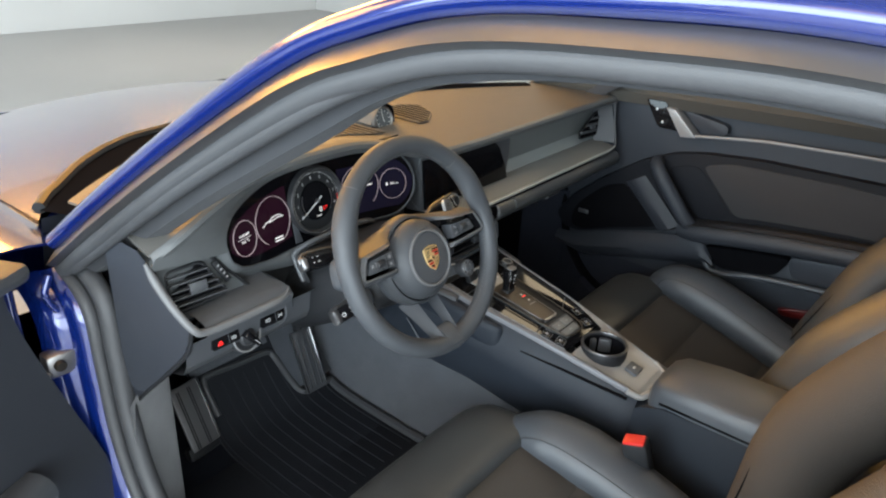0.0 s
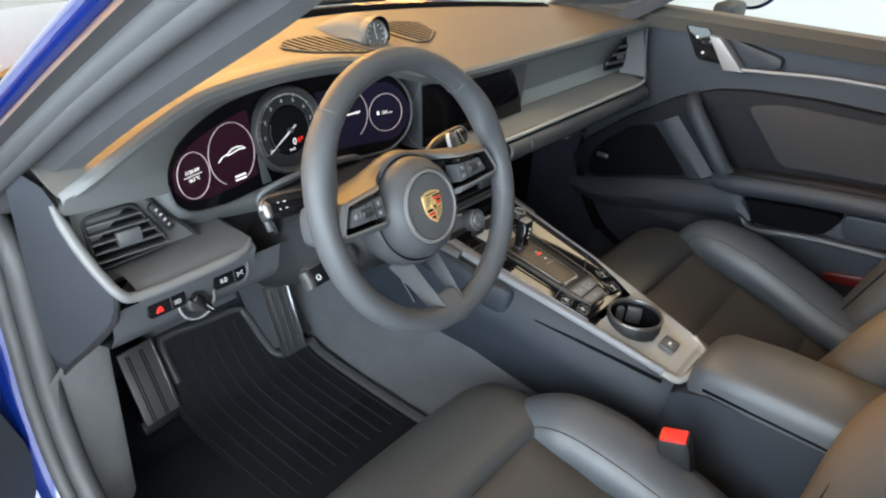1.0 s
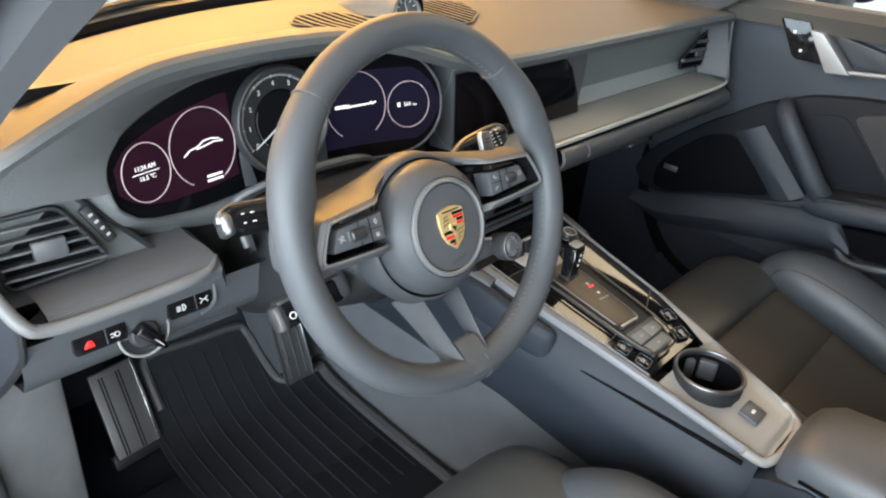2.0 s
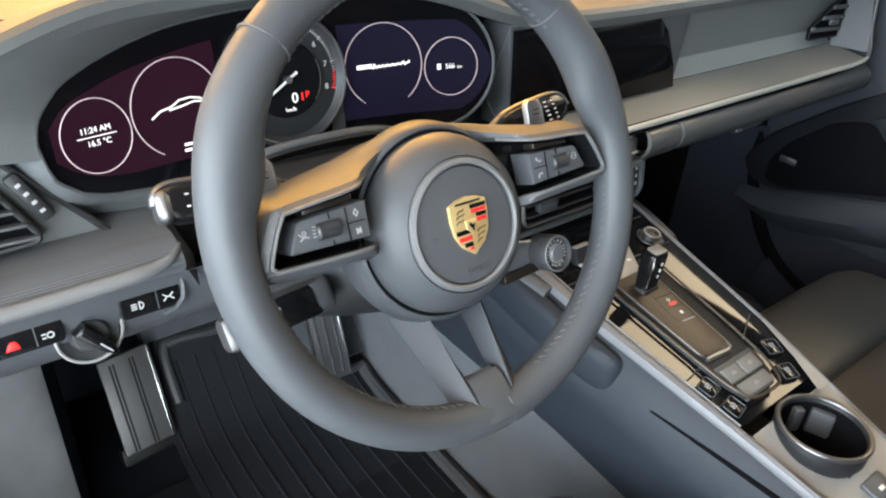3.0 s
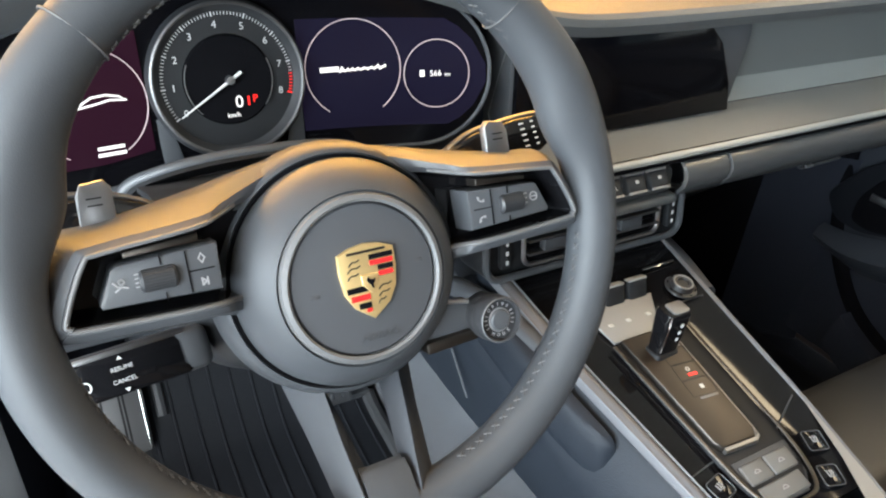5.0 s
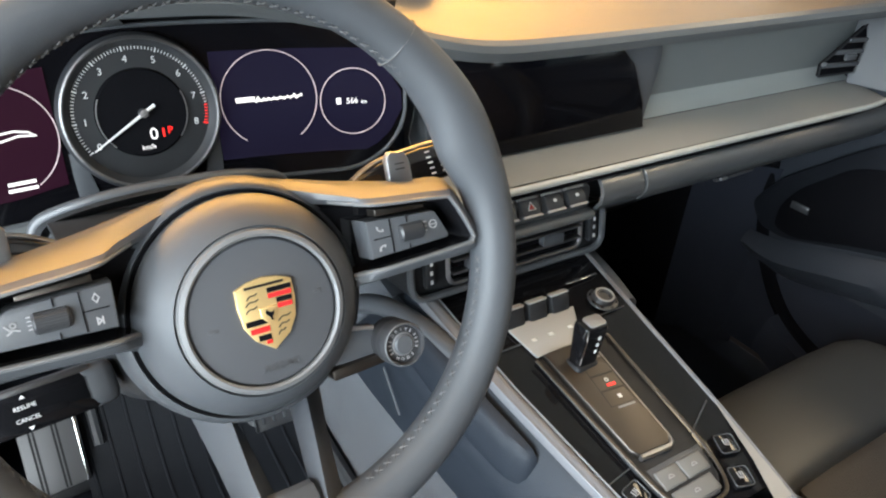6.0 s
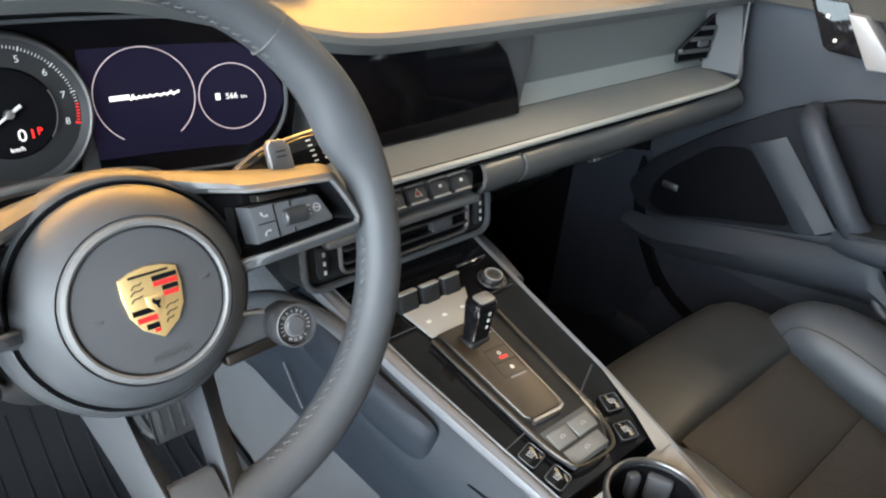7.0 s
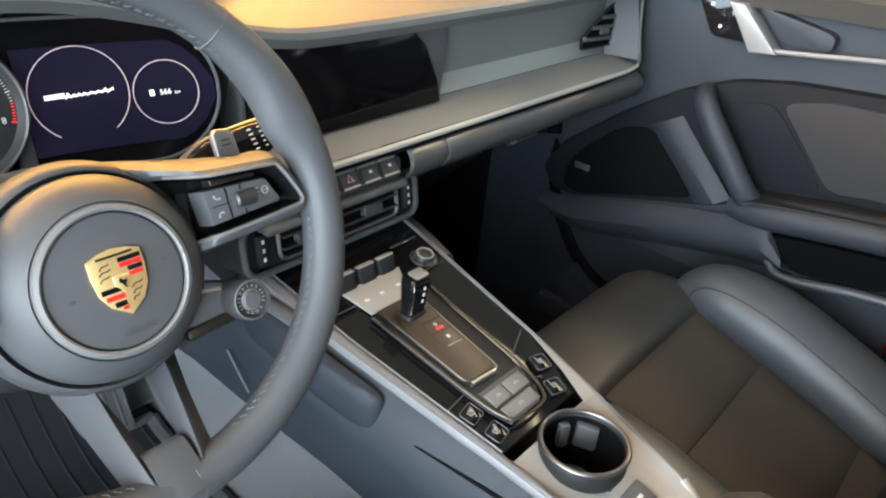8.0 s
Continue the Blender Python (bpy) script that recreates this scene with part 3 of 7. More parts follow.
for u in [0, 0.02, 0.05] + [0.08 + 0.04 * i for i in range(24)]:
    rows.append([(p.x, p.y + 0.008 + u * (max(base_y(p.x), p.y + 0.1) + 0.05 - p.y), top_z(u, p.z + 0.004)) for p in brow])


def dash_z(x, y):
    """The height of the dash top at a spot."""
    k = np.argsort([p.x for p in brow])
    bx, by, bz = ([brow[i][j] for i in k] for j in range(3))
    y0, z0 = lerp(bx, by, x), lerp(bx, bz, x)
    return top_z(min(1.0, max(0.0, (y - y0 - 0.008) / (max(base_y(x), y0 + 0.1) + 0.05 - y0))), z0 + 0.004)


part("dash_top", sheet(rows, 0.004, (0, 0, -1)), DASHTOP, dash, "leather dash top under warm light")
# rolled front edge of the top
edge = [[Vector((p.x, p.y + 0.008, p.z + 0.004)) for p in brow], [Vector((p.x, p.y + 0.001, p.z + 0.0005)) for p in brow], [Vector((p.x, p.y - 0.001, p.z - 0.006)) for p in brow],
        [Vector((p.x, p.y + 0.004, p.z - 0.016)) for p in brow], [Vector((p.x, p.y + 0.03, p.z - 0.018)) for p in brow], [Vector((p.x, p.y + 0.06, p.z - 0.012)) for p in brow]]
part("dash_edge", sheet(edge), EDGE, dash, "smooth grey rolled edge of the dash top")
LIPY, LIPZ = 0.145, 0.665
# recessed face and shelf, from the centre screen to the passenger door
fx = [-0.10 + 0.05 * i for i in range(16)]
# face and ledge differ in colour to carry the overhang's shade
part("dash_face", sheet([[(x, 0.213, 0.786), (x, 0.226, 0.746), (x, 0.238, 0.6985)] for x in fx]), FACESHADE, dash, "grey recessed dash face darkened for the overhang's shade")
part("dash_ledge", sheet([[(x, 0.2385, 0.6985), (x, 0.2345, 0.692), (x, 0.224, 0.684), (x, 0.215, 0.680)] for x in fx]), FACELIT, dash, "grey ledge below the dash face, lightened as lit from above")
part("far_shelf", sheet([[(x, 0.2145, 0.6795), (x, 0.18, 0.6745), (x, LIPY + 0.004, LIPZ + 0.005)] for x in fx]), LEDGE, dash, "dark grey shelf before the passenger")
# back of the instrument recess and the shelf before it
part("instrument_recess", sheet([[(x, 0.272, 0.822), (x, 0.29, 0.75), (x, 0.275, 0.69), (x, 0.25, 0.664), (x, 0.245, 0.60)] for x in [-0.60 + 0.05 * i for i in range(11)]]), PLASTIC, dash, "black recess behind the instruments")
# trim strip along the shelf lip, wrapping up at both ends
strip = smooth_path([(-0.687, 0.206, 0.766), (-0.682, 0.200, 0.744), (-0.677, 0.183, 0.718), (-0.670, 0.163, 0.693), (-0.660, 0.148, 0.672), (-0.645, LIPY, LIPZ - 0.002), (-0.60, LIPY - 0.002, LIPZ - 0.004), (-0.53, LIPY - 0.002, LIPZ - 0.003), (-0.505, LIPY, LIPZ - 0.002), (-0.490, LIPY + 0.005, LIPZ + 0.001), (-0.480, LIPY + 0.016, LIPZ + 0.003)], 8)
part("trim_strip", tube(strip, [lerp((0, 8, 58, 68, 80), (0.0030, 0.0062, 0.0062, 0.0045, 0.002), i) for i in range(len(strip))], 10), LIPGREY, dash, "satin grey strip round the side shelf")
part("shelf_end", sheet([[(-0.482, 0.232, 0.674), (-0.482, 0.155, 0.672), (-0.482, LIPY + 0.004, LIPZ - 0.010)], [(-0.470, 0.232, 0.66), (-0.468, 0.170, 0.650), (-0.468, 0.165, 0.62)]]), SOFT, dash, "rounded end of the shelf")
strip = smooth_path([(-0.12, LIPY, LIPZ + 0.001), (0.2, LIPY, LIPZ + 0.002), (0.5, LIPY, LIPZ + 0.003), (0.61, LIPY - 0.002, LIPZ + 0.006), (0.645, LIPY + 0.003, LIPZ + 0.016), (0.66, 0.165, 0.72), (0.672, 0.18, 0.785)], 8)
part("trim_strip", tube(strip[:30], [lerp((0, 22, 29), (0.0040, 0.0040, 0.0028), i) for i in range(30)], 10), LIPPAINT, dash, "satin aluminium strip along the shelf")
part("trim_end", tube(strip[29:], [lerp((0, 19), (0.0034, 0.0026), i) for i in range(len(strip) - 29)], 10), GREYPL, dash, "grey upturned end of the strip")
part("strip_groove", tube([(-0.12, LIPY - 0.002, LIPZ - 0.0045), (0.5, LIPY - 0.002, LIPZ - 0.003), (0.62, LIPY - 0.002, LIPZ + 0.002)], 0.0016, 6), BLACK, dash)
# lower roll and glovebox
roll = [(LIPY + 0.006, LIPZ - 0.005), (LIPY - 0.003, LIPZ - 0.009), (LIPY - 0.009, LIPZ - 0.015), (LIPY - 0.012, LIPZ - 0.023), (LIPY - 0.011, LIPZ - 0.032), (LIPY - 0.003, LIPZ - 0.044), (LIPY + 0.022, LIPZ - 0.058), (LIPY + 0.06, LIPZ - 0.072), (LIPY + 0.16, LIPZ - 0.10), (0.42, 0.42), (0.52, 0.33)]
for a, b in ((0.080, 0.1435), (0.146, 0.655)):
    part("glovebox_roll", sheet([[(x, y + e, z) for y, z in roll] for x, e in [(a, 0.005), (a + 0.0015, 0.001)] + [(a + 0.01 + (b - a - 0.02) * i / 8, 0.0) for i in range(9)] + [(b - 0.0015, 0.001), (b, 0.005)]]), ROLLM, dash, "smooth grey roll over the glovebox")
part("glovebox_handle", tube([(0.29, 0.150, 0.613), (0.325, 0.148, 0.615), (0.36, 0.150, 0.615)], 0.004, 8, flat=0.6), KNOBPL, dash, "small dark glovebox latch")
part("latch_key", box((0.300, 0.1455, 0.615), (0.012, 0.004, 0.004), 0.001), SATIN, dash, "small bright latch")
# driver's side: vent panel, shelf, knee panel
def panel_x(u, z):
    return -0.667 + u * (0.667 - (0.586 if z > 0.745 else 0.586 - (0.745 - z) * 0.86))


part("vent_panel", sheet([[(panel_x(u, z), y, z) for y, z in ((0.224, 0.782), (0.221, 0.765), (0.218, 0.745), (0.216, 0.72), (0.214, 0.69), (0.210, 0.668), (0.19, 0.664))] for u in [k / 8 for k in range(9)]]), EDGE, dash, "grey panel round the side vent")
part("panel_edge", tube([(panel_x(1, z), y - 0.001, z) for y, z in ((0.218, 0.745), (0.216, 0.72), (0.214, 0.69), (0.210, 0.668))], 0.003, 8), PLASTIC, dash)
shelf = [[(x, 0.232, 0.672), (x, 0.205, 0.670), (x, LIPY + 0.028, LIPZ + 0.008), (x, LIPY + 0.010, LIPZ + 0.004), (x, LIPY + 0.001, LIPZ - 0.004), (x, LIPY + 0.004, LIPZ - 0.016)] for x in [-0.640 + 0.0158 * k for k in range(11)]]
part("dash_shelf", sheet(shelf), RIBBED, dash, "grey ridged shelf under the side vent")
low = [[(x, LIPY + 0.006, LIPZ - 0.016), (x, LIPY + 0.022, LIPZ - 0.028), (x, LIPY + 0.028, LIPZ - 0.066), (x, LIPY + 0.04, LIPZ - 0.086), (x, 0.24, 0.56), (x, 0.30, 0.555)] for x in [-0.664, -0.660] + [-0.655 + 0.0235 * k for k in range(11)]]
part("switch_panel", sheet(low), GREYPL, dash, "dark lower panel with the light switches")
end_edge = [(-0.682, 0.235, 0.775), (-0.668, 0.190, 0.72), (-0.662, 0.152, 0.668), (-0.662, 0.168, 0.625), (-0.667, 0.222, 0.566), (-0.672, 0.29, 0.50), (-0.677, 0.345, 0.44)]
part("dash_end", sheet([end_edge, [(0.5 * (x - 0.687) - 0.002, 0.5 * (y + 0.31), z + 0.004) for x, y, z in end_edge], [(-0.690, 0.312, min(0.775, z + 0.02)) for x, y, z in end_edge]]), DOORSKIN, dash, "dark grey dash end cover")
part("end_crease", tube(smooth_path(end_edge[2:], 5), 0.0035, 8), PLASTIC, dash)
part("end_return", sheet([end_edge[2:], [(x + 0.05, y + 0.05, z - 0.01) for x, y, z in end_edge[2:]]]), GREYPL, dash)
part("dash_end", sheet([[(0.668, 0.185, 0.79), (0.655, 0.15, 0.68), (0.66, 0.17, 0.60), (0.66, 0.35, 0.50)], [(0.685, 0.30, 0.79), (0.685, 0.30, 0.66), (0.685, 0.30, 0.58), (0.68, 0.38, 0.50)]]), DOORSKIN, dash, "dark dash end cover")
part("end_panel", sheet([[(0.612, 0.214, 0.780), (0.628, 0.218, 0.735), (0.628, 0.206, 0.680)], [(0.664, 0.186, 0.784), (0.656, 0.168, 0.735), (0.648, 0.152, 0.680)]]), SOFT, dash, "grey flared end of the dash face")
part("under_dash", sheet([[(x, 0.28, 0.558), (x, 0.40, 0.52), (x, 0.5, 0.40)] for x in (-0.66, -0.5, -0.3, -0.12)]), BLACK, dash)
# ---- steering wheel ----
WHEEL = pose(-0.34, -0.003, 0.748, 66, 0, 0)
wheel = thing("steering_wheel", WHEEL, "dark grey leather steering wheel with an enamelled crest", "steering wheel")


def wp(name, bm, material, label="", parent=None):
    return part(name, bm, material, parent or wheel, label, own=True)


rings = []
for i in range(120):
    t = 2 * math.pi * i / 120
    deg = math.degrees(t)
    grip = 0.0025 * (math.exp(-((deg - 28) / 14) ** 2) + math.exp(-((deg - 152) / 14) ** 2))
    flare = 0.0075 * (math.exp(-((deg - 17) / 9) ** 2) + math.exp(-((deg - 163) / 9) ** 2))
    rr = 0.0165 + grip
    row = []
    for a in (2 * math.pi * j / 20 for j in range(20)):
        ww = 0.0150 + grip + flare * max(0.0, -math.cos(a)) ** 1.5
        row.append(((0.160 + ww * math.cos(a)) * math.cos(t), (0.160 + ww * math.cos(a)) * math.sin(t), rr * math.sin(a)))
    rings.append(row)
wp("rim", loft(rings, loop=True), WHEEL_LEATHER, "leather-wrapped rim")
HUB = Matrix.Translation((0, -0.02, 0))
wp("hub", lathe([(0.030, -0.060), (0.056, -0.050), (0.063, -0.030), (0.0645, -0.020), (0.063, -0.012), (0.058, -0.003), (0.051, 0.004), (0.0475, 0.0065), (0.0465, 0.005)], 64, HUB), WHEEL_LEATHER, "round airbag cover")
wp("hub_shroud", lathe([(0.0662, -0.0300), (0.0664, -0.0225), (0.0672, -0.0212), (0.0695, -0.0225), (0.0727, -0.030), (0.0745, -0.040), (0.071, -0.054), (0.056, -0.066)], 64, HUB), WHEEL_LEATHER, "shroud behind the airbag cover")
wp("hub_joint", ring(0.0654, 0.0014, HUB @ Matrix.Translation((0, 0, -0.0236)), 64, 6), BLACK)
wp("badge_ring", lathe([(0.0415, 0.004), (0.0415, 0.0085), (0.0428, 0.0095), (0.0452, 0.0085), (0.0468, 0.004)], 64, HUB), LIPGREY, "satin silver ring round the airbag cover")
wp("badge_disc", lathe([(0.0005, 0.0085), (0.03, 0.0082), (0.0398, 0.0072), (0.0414, 0.0055), (0.0416, 0.003)], 64, HUB), DISC, "round dark grey centre disc")
# enamelled shield: gold ground, two quarters striped, two with bars, a small dark middle
SHIELD = [(-0.0168, 0.0165), (-0.009, 0.0195), (0.0, 0.0208), (0.009, 0.0195), (0.0168, 0.0165), (0.0172, 0.006), (0.0155, -0.006), (0.0105, -0.0148), (0.0, -0.0225), (-0.0105, -0.0148), (-0.0155, -0.006), (-0.0172, 0.006)]
crest = wp("crest", prism(SHIELD, 0.008, 0.0108, 0.0008, HUB @ Matrix.Translation((0.001, 0.0, 0)) @ Matrix.Diagonal((0.94, 0.94, 1, 1))), GOLD, "gold shield with red and black stripes")


def cp(name, x0, x1, y0, y1, material, h=0.0112):
    m = HUB @ Matrix.Translation((0.001, 0, 0)) @ Matrix.Diagonal((0.94, 0.94, 1, 1))
    return part(name, prism([(x0, y0), (x1, y0), (x1, y1), (x0, y1)], 0.0104, h, 0, m), material, crest, own=True)


for k, (y, mt) in enumerate(((0.0128, BLACK), (0.0094, CRESTRED), (0.0060, BLACK), (0.0026, CRESTRED))):
    cp("stripe", 0.0012 + (0.0045 if k > 1 else 0), 0.0156 - 0.0003 * k, y - 0.0014, y + 0.0014, mt)
for k, (y, w) in enumerate(((-0.0042, 0.0142), (-0.0090, 0.0125), (-0.0138, 0.0085))):
    cp("stripe", -w, -0.0012, y - 0.0016, y + 0.0016, (BLACK, CRESTRED, BLACK)[k])
cp("stripe", -0.0045, -0.0012, -0.0178, -0.0158, CRESTRED)
CRESTM = WHEEL @ HUB @ Matrix.Translation((0.001, 0, 0.0107)) @ Matrix.Diagonal((0.94, 0.94, 1, 1))
for x, y, w in ((-0.008, 0.0115, 0.006), (-0.0085, 0.0080, 0.0075), (-0.0095, 0.0040, 0.0065), (0.0085, -0.0045, 0.0075), (0.0075, -0.0085, 0.0065), (0.0055, -0.0125, 0.0045)):
    strokes("antler_mark", [[(x - w / 2, y - 0.0016), (x - w / 3, y - 0.0004), (x - w / 8, y + 0.0003), (x + w / 4, y + 0.0002), (x + w / 2, y + 0.0010)]], 0.0003, CRESTM, BRONZE, crest)
cp("name_band", -0.0115, 0.0115, 0.0158, 0.0172, BRONZE)
part("shield_middle", prism([(-0.0048, 0.0042), (0.0048, 0.0042), (0.0046, -0.001), (0, -0.0062), (-0.0046, -0.001)], 0.0106, 0.0116, 0.0003, HUB @ Matrix.Translation((0.001, -0.001, 0))), GOLD, crest, own=True)
part("shield_figure", prism([(-0.0022, 0.0012), (-0.0012, 0.0030), (-0.0002, 0.0016), (0.0018, 0.0010), (0.0026, 0.0020), (0.0022, -0.0002), (0.0012, -0.0012), (0.0016, -0.0034), (0.0004, -0.0030), (-0.0002, -0.0012), (-0.0012, -0.0004)], 0.0114, 0.0121, 0.0, HUB @ Matrix.Translation((0.001, -0.001, 0))), BLACK, crest, own=True)
words("embossed_text", "AIRBAG", 0.0062, WHEEL @ HUB @ Matrix.Translation((0.003, -0.0315, 0.0082)), RUBBER, wheel)
for x, y, w in ((-0.029, -0.003, 0.006), (0.031, 0.004, 0.005)):
    wp("embossed_mark", box((x, y - 0.02, 0.0080), (w, 0.0022, 0.0006), 0.0002), RUBBER)
for s in (-1, 1):
    # arm: rear, outer front edge and inner front edge of one shell, with a sunken field for the buttons
    inner_edge = [(0.010, 0.0300, -0.034), (0.034, 0.0300, -0.030), (0.052, 0.0285, -0.020), (0.066, 0.0250, -0.007), (0.080, 0.0225, 0.004), (0.120, 0.0192, 0.006), (0.1275, 0.0160, 0.006), (0.1385, -0.0065, 0.006), (0.1372, -0.0098, 0.006), (0.133, -0.0112, 0.006),
                  (0.080, -0.0140, 0.004), (0.066, -0.0155, -0.007), (0.052, -0.0190, -0.020), (0.034, -0.0300, -0.030), (0.010, -0.0400, -0.034)]
    outer_edge = [(0.008, 0.0492, -0.029), (0.034, 0.0410, -0.025), (0.052, 0.0350, -0.017), (0.064, 0.0312, -0.008), (0.076, 0.0278, 0.001), (0.122, 0.0240, 0.004), (0.1335, 0.0195, 0.003), (0.1465, -0.0065, 0.003), (0.1450, -0.0145, 0.002), (0.137, -0.0185, 0.002),
                  (0.076, -0.0215, 0.000), (0.064, -0.0235, -0.009), (0.052, -0.0280, -0.018), (0.034, -0.0400, -0.030), (0.008, -0.0500, -0.036)]
    rear_edge = [(0.0, 0.0530, -0.042), (0.030, 0.0480, -0.041), (0.050, 0.0440, -0.040), (0.062, 0.0412, -0.040), (0.075, 0.0385, -0.040), (0.118, 0.0308, -0.040), (0.150, 0.0262, -0.036), (0.158, -0.004, -0.030), (0.154, -0.018, -0.030), (0.137, -0.024, -0.034),
                 (0.076, -0.028, -0.038), (0.062, -0.033, -0.038), (0.050, -0.038, -0.040), (0.032, -0.046, -0.042), (0.0, -0.054, -0.044)]
    inner_edge, outer_edge, rear_edge = ([tuple(p) for p in smooth_path(e, 4)] for e in (inner_edge, outer_edge, rear_edge))

    def shell(*rows):
        return loft([[(s * x, y, z) for x, y, z in r] for r in rows], caps=False)

    mid_edge = [tuple(0.12 * a + 0.88 * b for a, b in zip(p, q)) for p, q in zip(rear_edge, outer_edge)]
    half_edge = [tuple(0.55 * a + 0.45 * b for a, b in zip(p, q)) for p, q in zip(rear_edge, outer_edge)]
    half_edge = [(x, y + (0.0016 if y > 0 else -0.0016), z) for x, y, z in half_edge]
    mid_edge = [(x + 0.0004, y + (0.0012 if y > 0 else -0.0012), z - 0.002) for x, y, z in mid_edge]
    wp("arm", loft([[(s * x, y, z) for x, y, z in r] for r in ([(x * 0.97, y * 0.9, -0.052) for x, y, z in rear_edge], rear_edge, half_edge, mid_edge, outer_edge)], caps=False), WHEEL_LEATHER, "upper arm of the wheel")
    bev_edge = [tuple(0.45 * a + 0.55 * b for a, b in zip(p, q)) for p, q in zip(outer_edge, inner_edge)]
    bev_edge = [(x, y, z + 0.0022) for x, y, z in bev_edge]
    wp("pad_frame", shell([(x, y, z + 0.0004) for x, y, z in outer_edge], bev_edge, inner_edge), GREYPL, "grey bezel round the buttons")
    lip = smooth_path([(s * (0.55 * x + 0.45 * u), 0.55 * y + 0.45 * v, z + 0.0014) for (x, y, z), (u, v, w) in list(zip(inner_edge, bev_edge))[9:-9]], 1)
    wp("pad_lip", tube(lip, 0.0012, 8), LIPGREY, "satin silver lip of the bezel")
    floor_edge = [(x * 0.985 + 0.001, y * 0.94, -0.026 if x < 0.07 else -0.018) for x, y, z in inner_edge]
    bm = shell(inner_edge, floor_edge)
    bmesh.ops.contextual_create(bm, geom=[v for v in bm.verts if any((v.co - Vector((s * x, y, z))).length < 1e-6 for x, y, z in floor_edge)])
    wp("pad_recess", bm, GLOSS, "gloss black sunken field")
    pod = wp("button_pod", prism([(s * x, y) for x, y in ((0.070, 0.0147), (0.1160, 0.0126), (0.1186, 0.0110), (0.1258, -0.0042), (0.1248, -0.0064), (0.071, -0.0086))][::s], -0.018, 0.0022, 0.0018), GREYPL, "dark button pod")
    part("roller", lathe([(0.002, -0.0085), (0.0045, -0.0082), (0.0056, -0.007), (0.0056, 0.007), (0.0045, 0.0082), (0.002, 0.0085)], 20, Matrix.Translation((s * 0.099, 0.003, 0.0012)) @ pose(0, 0, 0, 0, 90, 0)), KNOBPL, pod, "ribbed thumb roller", own=True)
    for k in range(9):
        a = radians(30 + 15 * k)
        part("roller_rib", box((s * 0.099, 0.003 + 0.0056 * math.cos(a), 0.0012 + 0.0056 * math.sin(a)), (0.0135, 0.0005, 0.0005)), PLASTIC, pod, own=True)
    part("pod_joint", box((s * 0.0855, 0.003, 0.0024), (0.0005, 0.0205, 0.0008)), BLACK, pod, own=True)
    part("pod_joint", box((s * 0.0795, 0.003, 0.0024), (0.0125, 0.0005, 0.0008)), BLACK, pod, own=True)
    part("pod_joint", box((s * 0.097, 0.0117, 0.0024), (0.0005, 0.005, 0.0008)), BLACK, pod, own=True)
    part("pod_joint", box((s * 0.097, -0.0062, 0.0024), (0.0005, 0.004, 0.0008)), BLACK, pod, own=True)
    PODM = WHEEL @ Matrix.Translation((0, 0, 0.0022))
    if s > 0:
        for y, up in ((0.0085, 1), (-0.0030, -1)):
            strokes("phone_mark", [[(0.0765, y + 0.0014 * up), (0.0770, y - 0.0002 * up), (0.0785, y - 0.0012 * up), (0.0803, y - 0.0014 * up)], [(0.0765, y + 0.0014 * up), (0.0772, y + 0.0010 * up)], [(0.0803, y - 0.0014 * up), (0.0802, y - 0.0006 * up)]], 0.0004, PODM, PALEMARK, pod)
        strokes("list_mark", [[(0.1085, y), (0.1098, y)] for y in (0.0012, 0.0040, 0.0068)], 0.0004, PODM, PALEMARK, pod)
        strokes("ring_mark", [circle(0.1150, 0.0042, 0.0025), [(0.1136, 0.0042), (0.1164, 0.0042)]], 0.0003, PODM, PALEMARK, pod)
    else:
        strokes("diamond_mark", [[(-0.0785, 0.0108), (-0.0770, 0.0085), (-0.0785, 0.0062), (-0.0800, 0.0085), (-0.0785, 0.0108)]], 0.0003, PODM, PALEMARK, pod)
        strokes("skip_mark", [[(-0.0800, -0.0014), (-0.0800, -0.0046), (-0.0780, -0.0030), (-0.0800, -0.0014)], [(-0.0775, -0.0014), (-0.0775, -0.0046)]], 0.0004, PODM, PALEMARK, pod)
        strokes("list_mark", [[(-0.1090, y), (-0.1072, y)] for y in (0.0010, 0.0030, 0.0050, 0.0070)], 0.0003, PODM, PALEMARK, pod)
        strokes("voice_mark", [circle(-0.1150, 0.0048, 0.0011), [(-0.1185, 0.0050), (-0.1168, 0.0030), (-0.1150, 0.0026), (-0.1128, 0.0018)], [(-0.1180, 0.0010), (-0.1160, 0.0022)]], 0.0004, PODM, PALEMARK, pod)
    # bronze plate paints the warm reflection on the recess's gloss wall
    wp("wall_glint", prism([(s * x, y) for x, y in ((0.078, 0.0205), (0.112, 0.0180), (0.112, 0.0150), (0.078, 0.0162))][::s], -0.011, 0.0, 0.0008), BRONZE, "small bronze plate standing in for warm light on the recess wall")
    # lower spokes: wedges with a sharp front edge
    bx = -0.004
    sp = [[(s * 0.024, -0.078, -0.030), (s * 0.042, -0.084, -0.054), (s * 0.018, -0.088, -0.054)],
          [(s * 0.0205 + bx * 0.5, -0.115, -0.009), (s * 0.0355 + bx * 0.4, -0.113, -0.031), (s * 0.0135, -0.113, -0.032)],
          [(s * 0.0145 + bx, -0.1590, 0.0170), (s * 0.0300 + bx * 0.6, -0.150, -0.004), (s * 0.0085, -0.146, -0.006)]]
    bm = loft(sp)
    bmesh.ops.bevel(bm, geom=[e for e in bm.edges], offset=0.0010, segments=2, profile=0.5, affect="EDGES")
    wp("lower_spoke", bm, SPOKE, "satin grey lower spoke")
